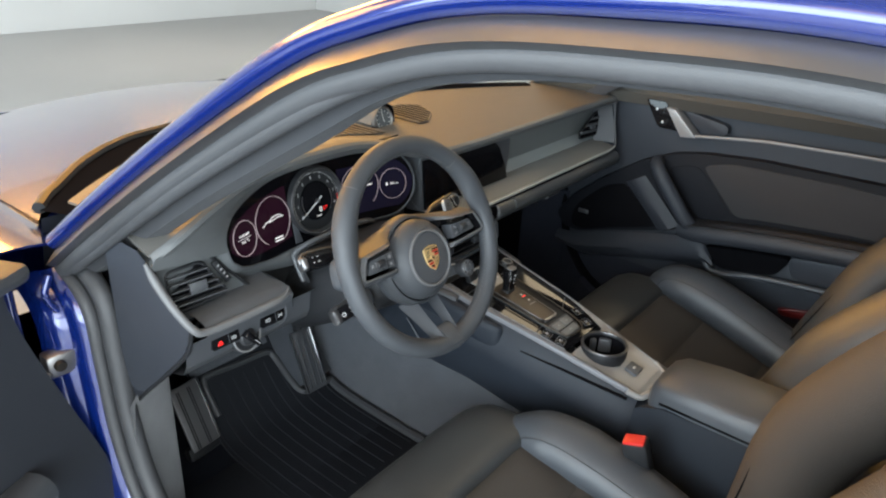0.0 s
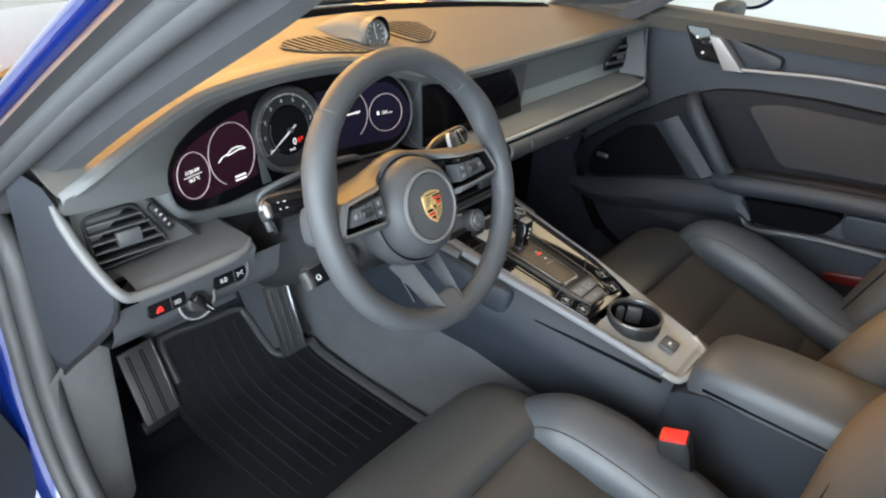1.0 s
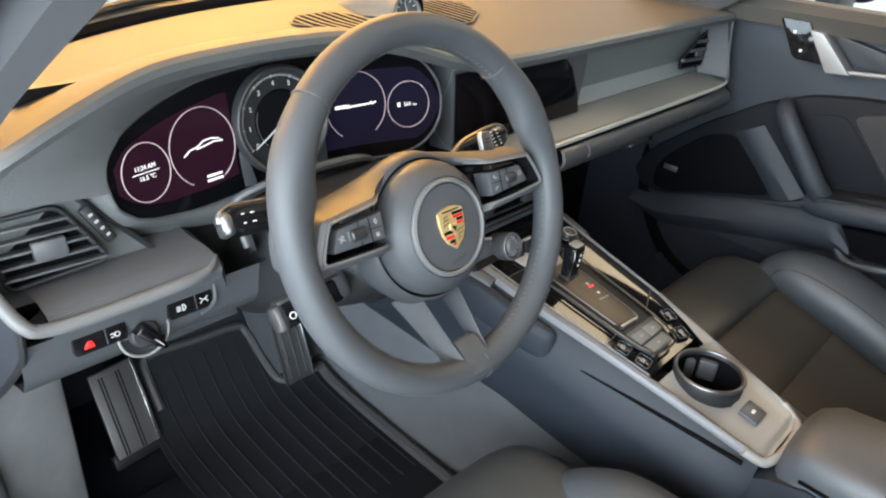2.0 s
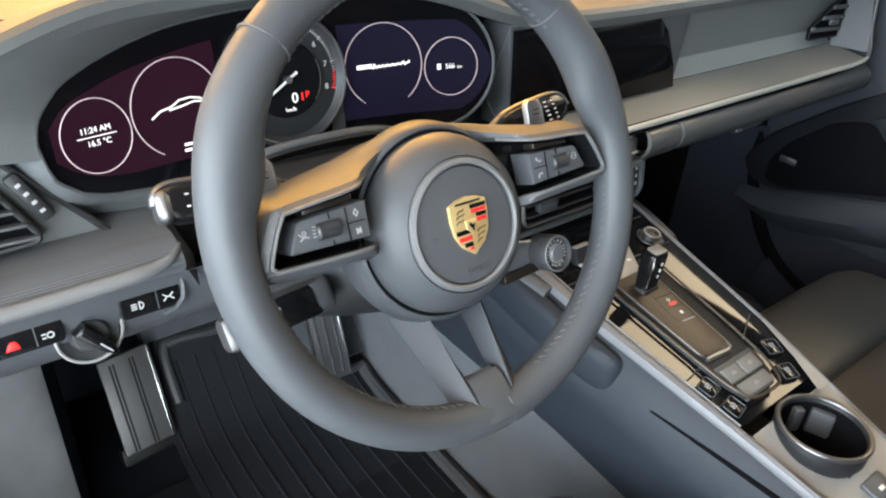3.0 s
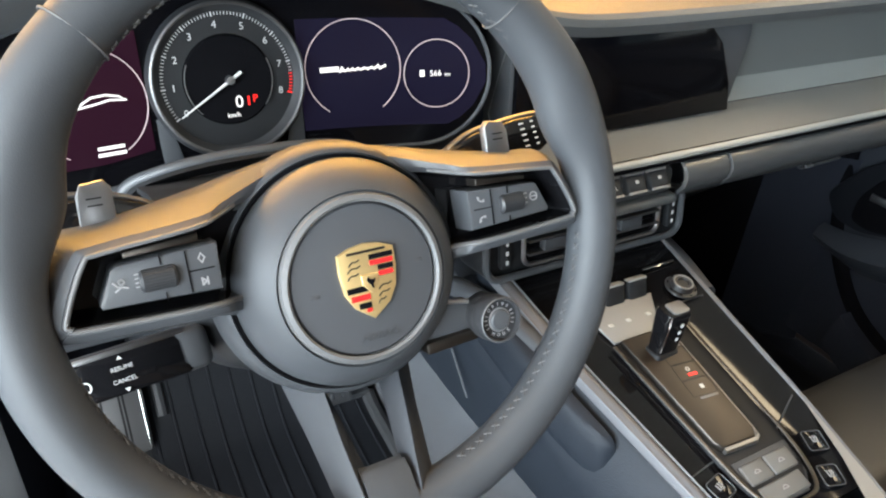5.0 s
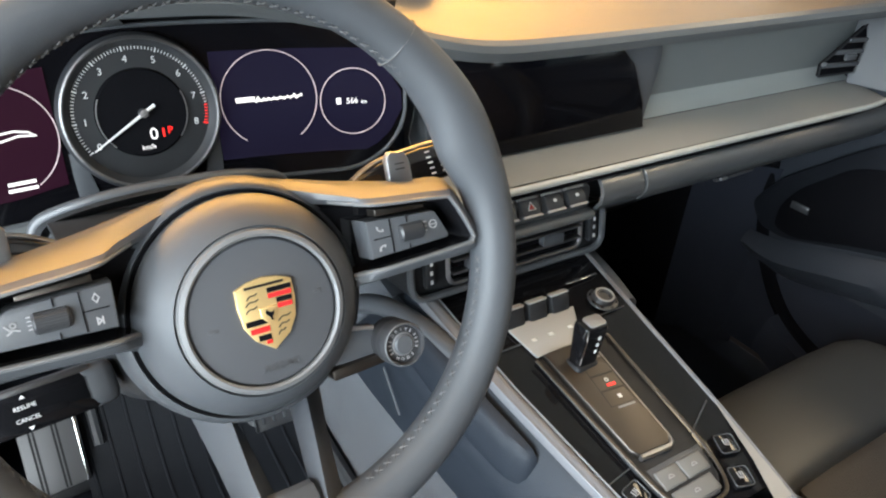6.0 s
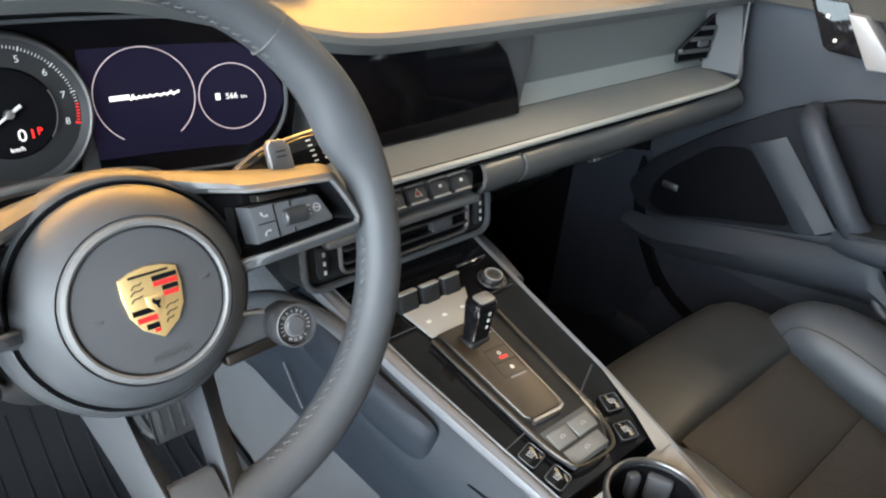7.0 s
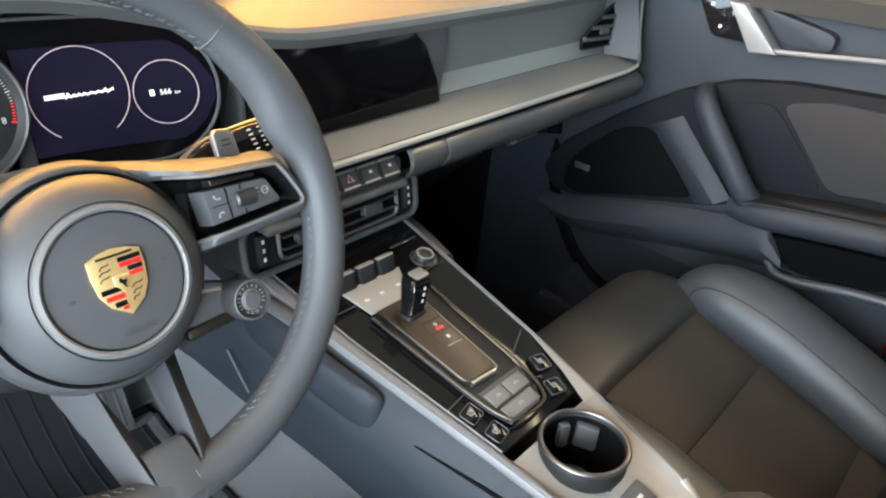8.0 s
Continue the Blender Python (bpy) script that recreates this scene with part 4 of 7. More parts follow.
    pd = thing("shift_paddle", WHEEL, "satin silver gearshift paddle behind the wheel", "shift paddle", "shift paddles")
    poly = [(0.109, 0.010), (0.127, 0.010), (0.1255, 0.044), (0.1225, 0.0500), (0.112, 0.0510), (0.1088, 0.047)]
    part("blade", prism([(s * x, y) for x, y in poly][::s], -0.040, -0.034, 0.0015), SATIN, pd, own=True)
    for y in (0.041, 0.0445):
        part("blade_mark", box((s * 0.1175, y - 0.002, -0.0338), (0.007, 0.0008, 0.0006)), PLASTIC, pd, own=True)
wp("bottom_block", sheet([[(-0.018 + 0.028 * i / 6, y, z + 0.0012 * math.sin(math.pi * i / 6)) for y, z in ((-0.140, -0.016), (-0.1305, -0.004), (-0.135, 0.002), (-0.145, 0.0090), (-0.1545, 0.0148), (-0.160, 0.0172))] for i in range(7)], -0.006, (0, 0, 1)), WHEEL_LEATHER, "leather block between the lower spokes")
# seams and stitching on the rim
for a in (134, 46, 272):
    t = radians(a)
    m = Matrix.Translation((0.160 * math.cos(t), 0.160 * math.sin(t), 0)) @ Matrix.Rotation(t, 4, "Z") @ pose(0, 0, 0, 90, 0, 0)
    g = 0.0025 * (math.exp(-((a - 28) / 14) ** 2) + math.exp(-((a - 152) / 14) ** 2))
    wp("rim_seam", ring(0.0158 + g, 0.0007, m, 28, 6), THREAD)
verts, faces = [], []
for k in range(132):
    t = radians(360 * k / 132)
    deg = 360 * k / 132
    if deg < 12 or 168 < deg < 192 or 258 < deg < 284 or deg > 350:
        continue
    for q in (0, 1):
        a, b = radians(166 + 6 * (q * 2 - 1)), radians(166 - 6 * (q * 2 - 1))
        t2 = t + 0.026
        p0 = Vector(((0.160 + 0.0156 * math.cos(a)) * math.cos(t), (0.160 + 0.0156 * math.cos(a)) * math.sin(t), 0.0171 * math.sin(a)))
        p1 = Vector(((0.160 + 0.0156 * math.cos(b)) * math.cos(t2), (0.160 + 0.0156 * math.cos(b)) * math.sin(t2), 0.0171 * math.sin(b)))
        d = (p1 - p0).normalized()
        s1 = d.cross(Vector((0, 0, 1))).normalized() * 0.00045
        s2 = d.cross(s1).normalized() * 0.00045
        n = len(verts)
        verts += [p + q1 for p in (p0, p1) for q1 in (s1, s2, -s1, -s2)]
        faces += [[n + i, n + (i + 1) % 4, n + 4 + (i + 1) % 4, n + 4 + i] for i in range(4)]
tagged(wp("stitching", geo(verts, faces), THREAD, "dark cross stitching inside the rim"), kind="stuff")
# drive mode knob
knob = thing("mode_knob", WHEEL @ pose(0.080, -0.064, 0), "round dark drive mode knob on a short stem", "knob")
part("dial", lathe([(0.0005, 0.0035), (0.0118, 0.0035), (0.0124, 0.0068), (0.0132, 0.0070), (0.0142, 0.0050), (0.0144, -0.004), (0.0138, -0.006), (0.0142, -0.008), (0.0140, -0.016), (0.012, -0.020), (0.004, -0.021)], 44), KNOBPL, knob, own=True)
part("dial_face", lathe([(0.0060, 0.0037), (0.0116, 0.0037)], 40, cap=False), KNOBPL, knob, own=True)
part("button", lathe([(0.0005, 0.0062), (0.0055, 0.0060), (0.0066, 0.0048), (0.0068, 0.0035)], 32), GREYPL, knob, "round grey centre button", own=True)
part("dial_rim", ring(0.0131, 0.0006, Matrix.Translation((0, 0, 0.0064)), 44, 6), LIPGREY, knob, "thin pale rim", own=True)
part("dial_ring", ring(0.0069, 0.0006, Matrix.Translation((0, 0, 0.0040)), 32, 6), RINGPAINT, knob, own=True)
def arc_words(name, text, size, R, mid, m, material, parent, step):
    """Letters set along a circle, upright at its top or bottom."""
    top_side = math.sin(radians(mid)) > 0
    for i, ch in enumerate(text):
        off = (i - (len(text) - 1) / 2) * step
        ang = mid - off if top_side else mid + off
        words(name, ch, size, m @ Matrix.Rotation(radians(ang), 4, "Z") @ Matrix.Translation((R, 0, 0)) @ Matrix.Rotation(radians(-90 if top_side else 90), 4, "Z"), material, parent)


KNOB = WHEEL @ pose(0.080, -0.064, 0)
arc_words("dial_letter", "DRIVE", 0.0029, 0.0094, 90, KNOB @ Matrix.Translation((0, 0, 0.0040)), PALEMARK, knob, 21)
arc_words("dial_letter", "MODE", 0.0029, 0.0094, -90, KNOB @ Matrix.Translation((0, 0, 0.0040)), PALEMARK, knob, 23)
for k in (-24, -8, 8, 24, 156, 172, 188, 204):
    part("dial_mark", box((0.0094, 0, 0.0038), (0.0020, 0.0008, 0.0006), 0, Matrix.Rotation(radians(k), 4, "Z")), PALEMARK, knob, own=True)
part("stem", prism([(-0.044, 0.016), (-0.010, 0.012), (-0.008, -0.008), (-0.040, -0.006)], -0.022, -0.012, 0.002), GREYPL, knob, "grey bracket", own=True)
part("stem_bar", box((-0.026, -0.0085, -0.014), (0.036, 0.0075, 0.012), 0.002, Matrix.Rotation(radians(2), 4, "Z")), BRONZE, knob, "brushed bronze lower bar", own=True)
part("stem_rod", tube([(-0.042, 0.018, -0.012), (-0.012, 0.012, -0.010)], 0.0016, 8), SATIN, knob, own=True)

# ---- steering column and stalks ----
column = thing("steering_column", pose(-0.34, 0.10, 0.70), "dark plastic steering column shroud", "steering column")


def wl(x, y, z):
    return WHEEL @ Vector((x, y, z))


rings = []
for z, rx, ry, dy in ((-0.052, 0.050, 0.046, -0.022), (-0.075, 0.075, 0.058, -0.028), (-0.11, 0.085, 0.060, -0.032), (-0.20, 0.088, 0.062, -0.045), (-0.30, 0.088, 0.062, -0.055)):
    rings.append([wl(rx * math.copysign(abs(math.cos(t)) ** 0.7, math.cos(t)), dy + ry * math.copysign(abs(math.sin(t)) ** 0.7, math.sin(t)), z) for t in (2 * math.pi * j / 40 for j in range(40))])
part("shroud", loft(rings), PLASTIC, column)
part("gaiter", sheet([[wl(x, 0.026, -0.06), wl(x, 0.032, -0.12), wl(x, 0.034, -0.20)] for x in (-0.086, -0.04, 0.0, 0.04, 0.086)], 0.004), PLASTIC, column, "dark cover between column and instruments")
arch = [(0.097, -0.012, -0.198), (0.097, 0.020, -0.203), (0.095, 0.033, -0.205), (0.086, 0.041, -0.200), (0.060, 0.047, -0.185), (0.025, 0.050, -0.178)]
arch = smooth_path([(-x, y, z) for x, y, z in arch] + arch[::-1], 6)
part("cowl_edge", tube([wl(*p) for p in arch], 0.0046, 10), GREYPL, column, "rounded grey edge of the column cowl")
part("cowl_side", sheet([[wl(*p) for p in arch], [wl(p[0] * 0.97, p[1] - 0.004, p[2] + 0.012) for p in arch], [wl(p[0] * 0.93, p[1] - 0.010, p[2] - 0.012) for p in arch]]), PLASTIC, column, "dark inside of the cowl")
for s, n in ((-1, "light"), (1, "wiper")):
    st = thing("stalk", WHEEL @ pose(s * 0.13, 0.03, -0.07), "black and chrome %s stalk behind the wheel" % n, "stalk", "stalks")
    SM = WHEEL @ pose(s * (0.137 if s < 0 else 0.149), 0.030 if s < 0 else 0.034, -0.086 if s < 0 else -0.070, -14, 0, s * 5)
    outline = [(-0.058, -0.006), (-0.052, 0.004), (-0.030, 0.0105), (0.004, 0.0130), (0.026, 0.0125), (0.034, 0.008), (0.036, 0.000), (0.030, -0.008), (0.020, -0.0125), (-0.020, -0.0125), (-0.050, -0.011)]
    part("lever", prism([(s * x, y) for x, y in outline][::s], -0.009, 0.009, 0.004, SM, 3), GLOSS, st)
    part("root", tube([wl(s * 0.07, 0.012, -0.085), wl(s * 0.112, 0.022, -0.074)], 0.009, 12), PLASTIC, st)
    band = smooth_path([(s * x, y, 0.001) for x, y in ((-0.052, 0.0035), (-0.030, 0.0115), (0.004, 0.0138), (0.026, 0.0132), (0.035, 0.0082), (0.0372, 0.000))], 5)
    part("top_edge", tube([SM @ p for p in band], 0.0052, 10, flat=0.55, up=SM.to_3x3() @ Vector((0, 1, 0))), DARKSATIN, st, "satin silver stalk edge")
    if s < 0:
        part("cap", box((s * 0.031, -0.001, 0), (0.012, 0.022, 0.020), 0.006, SM, 3), DARKSATIN, st, "satin silver stalk end")
    for i in range(5):
        for j in range(2):
            if s > 0 or i in (1, 3):
                part("stalk_mark", box((s * (0.008 + 0.009 * j), 0.0082 - 0.0040 * i, 0.0092), (0.0036 if j == 0 else 0.0024, 0.0010, 0.0006), 0, SM), WHITEMARK, st)
cr = thing("stalk", WHEEL @ pose(-0.09, -0.075, -0.05), "black cruise control stalk with white marks", "stalk", "stalks")
part("lever", box((0, 0, 0), (0.066, 0.024, 0.016), 0.004, WHEEL @ pose(-0.118, -0.056, -0.070, -10, 0, 4)), GLOSS, cr)
part("root", box((0.033, 0.001, -0.002), (0.022, 0.026, 0.020), 0.006, WHEEL @ pose(-0.118, -0.056, -0.070, -10, 0, 4), 3), GREYPL, cr)
part("top_edge", box((0.000, 0.0125, -0.001), (0.064, 0.0040, 0.017), 0.0018, WHEEL @ pose(-0.118, -0.056, -0.070, -10, 0, 4)), DARKSATIN, cr, "satin silver stalk edge")
part("cap", box((0, 0, 0), (0.012, 0.025, 0.018), 0.005, WHEEL @ pose(-0.152, -0.0585, -0.070, -10, 0, 4)), DARKSATIN, cr, "satin silver stalk end")
CRM = WHEEL @ pose(-0.118, -0.056, -0.070, -10, 0, 4)
words("stalk_text", "RESUME", 0.0033, CRM @ Matrix.Translation((-0.004, 0.0030, 0.0084)), WHITEMARK, cr)
words("stalk_text", "CANCEL", 0.0033, CRM @ Matrix.Translation((-0.004, -0.0040, 0.0084)), WHITEMARK, cr)
for y, w in ((0.0078, 0.003), (-0.0085, 0.003)):
    part("stalk_mark", prism([(-w / 2, 0), (w / 2, 0), (0, math.copysign(0.0022, y))], 0.0080, 0.0086, 0, CRM @ Matrix.Translation((-0.004, y, 0))), WHITEMARK, cr)
part("stalk_mark", ring(0.0030, 0.0005, CRM @ Matrix.Translation((-0.024, -0.002, 0.0084)), 20, 6), WHITEMARK, cr)

# ---- instruments ----
cluster = thing("instrument_cluster", pose(-0.341, 0.25, 0.69), "wide black instrument cluster with a round rev counter", "instruments")
TL = radians(12)


def cl(u, v, d=0.0):
    return Vector((-0.341 + u, 0.252 - 0.9 * u * u + math.sin(TL) * v - math.cos(TL) * d, 0.752 + math.cos(TL) * v + math.sin(TL) * d))


def cm(u, v, d=0.0):
    """The frame of a spot on the cluster's face."""
    a = math.degrees(math.atan(-1.8 * u))
    return Matrix.Translation(cl(u, v, d)) @ pose(0, 0, 0, 90 - 12, 0, 0) @ pose(0, 0, 0, 0, -a * 0 + math.degrees(math.atan(-1.8 * u)), 0)


def half(u, h=0.063, straight=0.155):
    e = max(0.0, abs(u) - straight)
    return h * math.sqrt(max(0.0, 1 - (e / h) ** 2)) * (1.0 + 0.06 * (1 - (u / 0.235) ** 2))


def top(u):
    return half(u) if u >= 0 else lerp((-0.2145, -0.2135, -0.210, -0.203, -0.189, -0.166, -0.143, -0.118, -0.093, -0.043, 0.0), (-0.004, 0.004, 0.0133, 0.0215, 0.0337, 0.043, 0.050, 0.056, 0.0605, 0.0645, 0.0668), u)


def bottom(u):
    return -half(u) if u >= 0 else lerp((-0.2145, -0.2135, -0.212, -0.208, -0.19, -0.169, -0.122, -0.098, 0.0), (-0.004, -0.013, -0.0215, -0.0337, -0.050, -0.0583, -0.067, -0.068, -0.0668), u)


us = [(0.2178 if i > 20 else 0.2145) * math.sin(radians(90 * (i / 20 - 1))) for i in range(41)]
part("panel", sheet([[cl(u, bottom(u) + (top(u) - bottom(u)) * w) for w in (0, 0.2, 0.5, 0.8, 1)] for u in us], 0.02, (0, 1, 0)), SCREENOFF, cluster, "gloss black curved panel")
rim = [cl(u, top(u), 0.001) for u in us] + [cl(u, bottom(u), 0.001) for u in us[-2:0:-1]]
part("panel_rim", tube(rim, 0.0018, 8, loop=True, up=(0, 1, 0)), GREYPL, cluster, "thin grey rim of the panel")
us2 = [-0.204 + 0.142 * i / 14 for i in range(15)]
part("display", sheet([[cl(u, v, 0.0006) for v in (lerp((-0.204, -0.19, -0.15, -0.114, -0.068), (0.004, 0.018, 0.030, 0.037, 0.043), u), -0.005, lerp((-0.204, -0.19, -0.174, -0.147, -0.097, -0.062), (-0.020, -0.034, -0.041, -0.047, -0.049, -0.045), u))] for u in us2], -0.0005, (0, 1, 0)), SCREEN_L, cluster, "wine red lit display")
us2 = [0.058 + 0.1565 * i / 14 for i in range(15)]
part("display", sheet([[cl(u, min(0.045, half(u) - 0.013) * w - 0.002, 0.0006) for w in (-1, 0, 1)] for u in us2], -0.0005, (0, 1, 0)), SCREEN_R, cluster, "dark violet lit display")
# grey visor that runs from the hood's edge in to the panel
inner, outer = [], []
for i in range(25):
    k = i / 24
    u = us[20 - round(k * 19)] if k < 1 else -0.2145
    inner.append(cl(u, top(u), 0.003))
    x = -0.36 + (-0.675 + 0.36) * k
    outer.append(Vector((x, lerp((-0.69, -0.64, -0.57, -0.50, -0.42, -0.34), (0.20, 0.192, 0.198, 0.208, 0.217, 0.217), x) + 0.001, lerp((-0.69, -0.64, -0.57, -0.50, -0.42, -0.34), (0.765, 0.785, 0.814, 0.834, 0.839, 0.841), x))))
inner.append(cl(-0.214, -0.014, 0.003))
outer.append(Vector((-0.684, 0.203, 0.752)))
part("visor", sheet([outer, [a.lerp(b, 0.35) + Vector((0, -0.004, 0.002)) for a, b in zip(outer, inner)], [a.lerp(b, 0.75) + Vector((0, -0.003, 0.001)) for a, b in zip(outer, inner)], inner]), EDGE, dash, "grey visor round the instruments")


apron_us = [-0.2140, -0.211, -0.205, -0.195, -0.18, -0.16, -0.13, -0.10, -0.06]
apron_in = [cl(u, bottom(u) - 0.0005, 0.002) for u in apron_us]
apron_out = [Vector((lerp((-0.214, -0.06), (-0.575, -0.415), u), 0.2240, lerp((-0.214, -0.195, -0.06), (0.735, 0.690, 0.668), u))) for u in apron_us]
part("apron", sheet([apron_in, [a.lerp(b, 0.4) + Vector((0, -0.003, 0)) for a, b in zip(apron_in, apron_out)], [a.lerp(b, 0.75) + Vector((0, -0.002, 0)) for a, b in zip(apron_in, apron_out)], apron_out, [p + Vector((0.004, 0.004, -0.010)) for p in apron_out]]), EDGE, dash, "grey apron under the instruments")


def tag_ring(u, v, R, a0=0.0, a1=360.0):
    part("display_ring", arc_strip(R, 0.00055, a0, a1, cm(u, v, 0.0034)), PINKGLOW, cluster, "thin pale ring on the display")


tag_ring(-0.171, -0.0095, 0.0285)
tag_ring(-0.1015, -0.005, 0.0405, -60, 240)
tag_ring(0.1022, 0.002, 0.0405, -55, 235)
tag_ring(0.172, -0.003, 0.0287)
words("display_text", "11:24 AM", 0.0064, cm(-0.171, -0.0048, 0.0016), WHITEGLOW, cluster)
words("display_text", "16.5 °C", 0.0064, cm(-0.170, -0.0150, 0.0016), WHITEGLOW, cluster)
part("display_line", box((0, 0, 0.0014), (0.032, 0.0007, 0.0004), 0, cm(-0.171, -0.0098)), WHITEGLOW, cluster)
for a, w in ((-0.037, 0.019), (-0.0418, 0.020)):
    part("display_bar", box((0, 0, 0.0014), (w, 0.0024, 0.0004), 0, cm(-0.093, a)), WHITEGLOW, cluster)
part("display_outline", tube([cm(-0.100, -0.006) @ Vector((x, 0.78 * y, 0.002)) for x, y in ((-0.026, -0.006), (-0.018, 0.0005), (-0.008, 0.003), (0.0, 0.0085), (0.010, 0.0095), (0.019, 0.007), (0.024, 0.003), (0.012, 0.0045), (0.002, 0.002), (-0.010, 0.0))], 0.0008, 6, up=(0, 1, 0)), WHITEGLOW, cluster, "pale outline on the display")
part("display_bar", box((0, 0, 0.0014), (0.016, 0.0040, 0.0004), 0, cm(0.083, 0.0022)), WHITEGLOW, cluster, "bright bar of writing")
squiggle = [(-0.020, -0.0016), (-0.018, 0.0022), (-0.0155, -0.0012), (-0.013, 0.0008), (-0.0115, -0.0010), (-0.009, 0.0008), (-0.007, -0.0010), (-0.0045, 0.0008), (-0.002, -0.0010), (0.001, 0.0008), (0.004, -0.0010), (0.007, 0.0008), (0.0095, -0.0008), (0.013, 0.0020), (0.0145, -0.0012), (0.019, 0.0016)]
strokes("display_bar", [squiggle, [(-0.020, -0.0008), (0.019, 0.0004)]], 0.0006, cm(0.111, 0.0022, 0.0014), WHITEGLOW, cluster)
part("display_bar", box((0, 0, 0.0014), (0.004, 0.0055, 0.0004), 0.0001, cm(0.161, -0.003)), WHITEGLOW, cluster)
words("display_text", "566", 0.0070, cm(0.172, -0.003, 0.0016), WHITEGLOW, cluster)
words("display_text", "km", 0.0040, cm(0.182, -0.0038, 0.0016), WHITEGLOW, cluster)
# rev counter
TM = cm(0, 0.001, 0.004) @ Matrix.Diagonal((1.07, 1.07, 1.0, 1.0))
tach = part("rev_counter", lathe([(0.040, -0.004), (0.0565, -0.010), (0.0575, 0.004), (0.0555, 0.0085), (0.0525, 0.0085), (0.0495, 0.0035), (0.0485, 0.002)], 72, TM, cap=False), KNOBPL, cluster, "round rev counter with a grey bezel")
part("bezel_ring", ring(0.0540, 0.0016, TM @ Matrix.Translation((0, 0, 0.0080)), 72, 8), DARKSATIN, tach, "satin grey bezel")
part("dial_face", lathe([(0.0005, 0.0018), (0.049, 0.0018), (0.049, 0.0)], 64, TM), PLASTIC, tach)
part("inner_disc", lathe([(0.0005, 0.0042), (0.0310, 0.0042), (0.0325, 0.0018)], 64, TM), BLACK, tach)
part("inner_ring", arc_strip(0.0315, 0.0007, -40, 25, TM @ Matrix.Translation((0, 0, 0.0044))), SATIN, tach)
part("inner_ring", arc_strip(0.0315, 0.0007, 155, 225, TM @ Matrix.Translation((0, 0, 0.0044))), SATIN, tach)
for n in range(9):
    a = radians(212 - 28.6 * n)
    words("dial_number", str(n), 0.0070, TM @ Matrix.Translation((0.0392 * math.cos(a), 0.0392 * math.sin(a), 0.0028)), WHITEMARK, tach)
for k in range(81):
    a = 212 - 2.86 * k
    big = k % 10 == 0
    m = TM @ Matrix.Rotation(radians(a), 4, "Z")
    part("tick", box((0.0465, 0, 0.0022), (0.0034 if big else 0.0022, 0.0009 if big else 0.0005, 0.0004), 0, m), REDGLOW if k >= 74 else WHITEMARK, tach)
a = radians(212)
part("needle", tube([TM @ Vector((0.044 * math.cos(a), 0.044 * math.sin(a), 0.0060)), TM @ Vector((0, 0, 0.0075)), TM @ Vector((-0.010 * math.cos(a), -0.010 * math.sin(a), 0.0075))], [0.0006, 0.0013, 0.0015], 8, up=(0, 1, 0)), WHITEMARK, tach, "white needle")
part("needle_hub", lathe([(0.0005, 0.0095), (0.0030, 0.0092), (0.0034, 0.004)], 20, TM), SATIN, tach)
words("dial_text", "0", 0.0125, TM @ Matrix.Translation((0.005, -0.0165, 0.0046)), WHITEGLOW, tach)
words("dial_text", "km/h", 0.0048, TM @ Matrix.Translation((0.0, -0.0255, 0.0046)), WHITEGLOW, tach)
words("dial_text", "P", 0.0075, TM @ Matrix.Translation((0.0170, -0.0150, 0.0046)), REDGLOW, tach)
part("dial_mark", box((0.0120, -0.0160, 0.0046), (0.0012, 0.0065, 0.0004), 0, TM), REDGLOW, tach)
part("maker_mark", box((0.004, -0.0535, 0.0088), (0.013, 0.0022, 0.0005), 0, TM), WHITEMARK, tach)
for s in (-1, 1):
    part("pod_side", prism([(s * 0.038, -0.060), (s * 0.054, -0.060), (s * 0.056, -0.022), (s * 0.046, -0.022)][::s], -0.008, -0.001, 0.001, TM), GREYPL, tach, "grey flank of the rev counter")
# ---- centre screen, vents and switches in the dash ----
touch = thing("centre_screen", pose(0.03, 0.2, 0.68), "wide switched-off black touch screen in the dash", "screen")
SCR = Matrix.Translation((0, 0.196, 0.68)) @ pose(0, 0, 0, 84, 0, 0)
part("screen_glass", prism([(-0.096, 0.0), (0.192, 0.0), (0.186, 0.030), (0.165, 0.075), (0.140, 0.098), (0.125, 0.101), (-0.096, 0.101)], -0.006, 0.0, 0.0015, SCR), SCREENOFF, touch, "dark glossy screen")
part("screen_hood", prism([(-0.099, -0.004), (0.196, -0.004), (0.203, 0.025), (0.212, 0.055), (0.216, 0.078), (0.2145, 0.092), (0.208, 0.101), (0.197, 0.106), (0.18, 0.107), (-0.099, 0.107)], -0.05, -0.007, 0.002, SCR), GREYPL, touch, "grey hood round the screen")

keys = thing("switch_row", pose(0.0, 0.16, 0.632), "row of black dash keys with a hazard key", "switches")
part("housing", box((-0.022, 0.172, 0.632), (0.205, 0.045, 0.038), 0.010), ROLLM, keys)
part("key_ledge", box((-0.022, 0.151, 0.6185), (0.203, 0.026, 0.0100), 0.0042, None, 3), EDGE, keys, "rounded grey ledge below the keys")
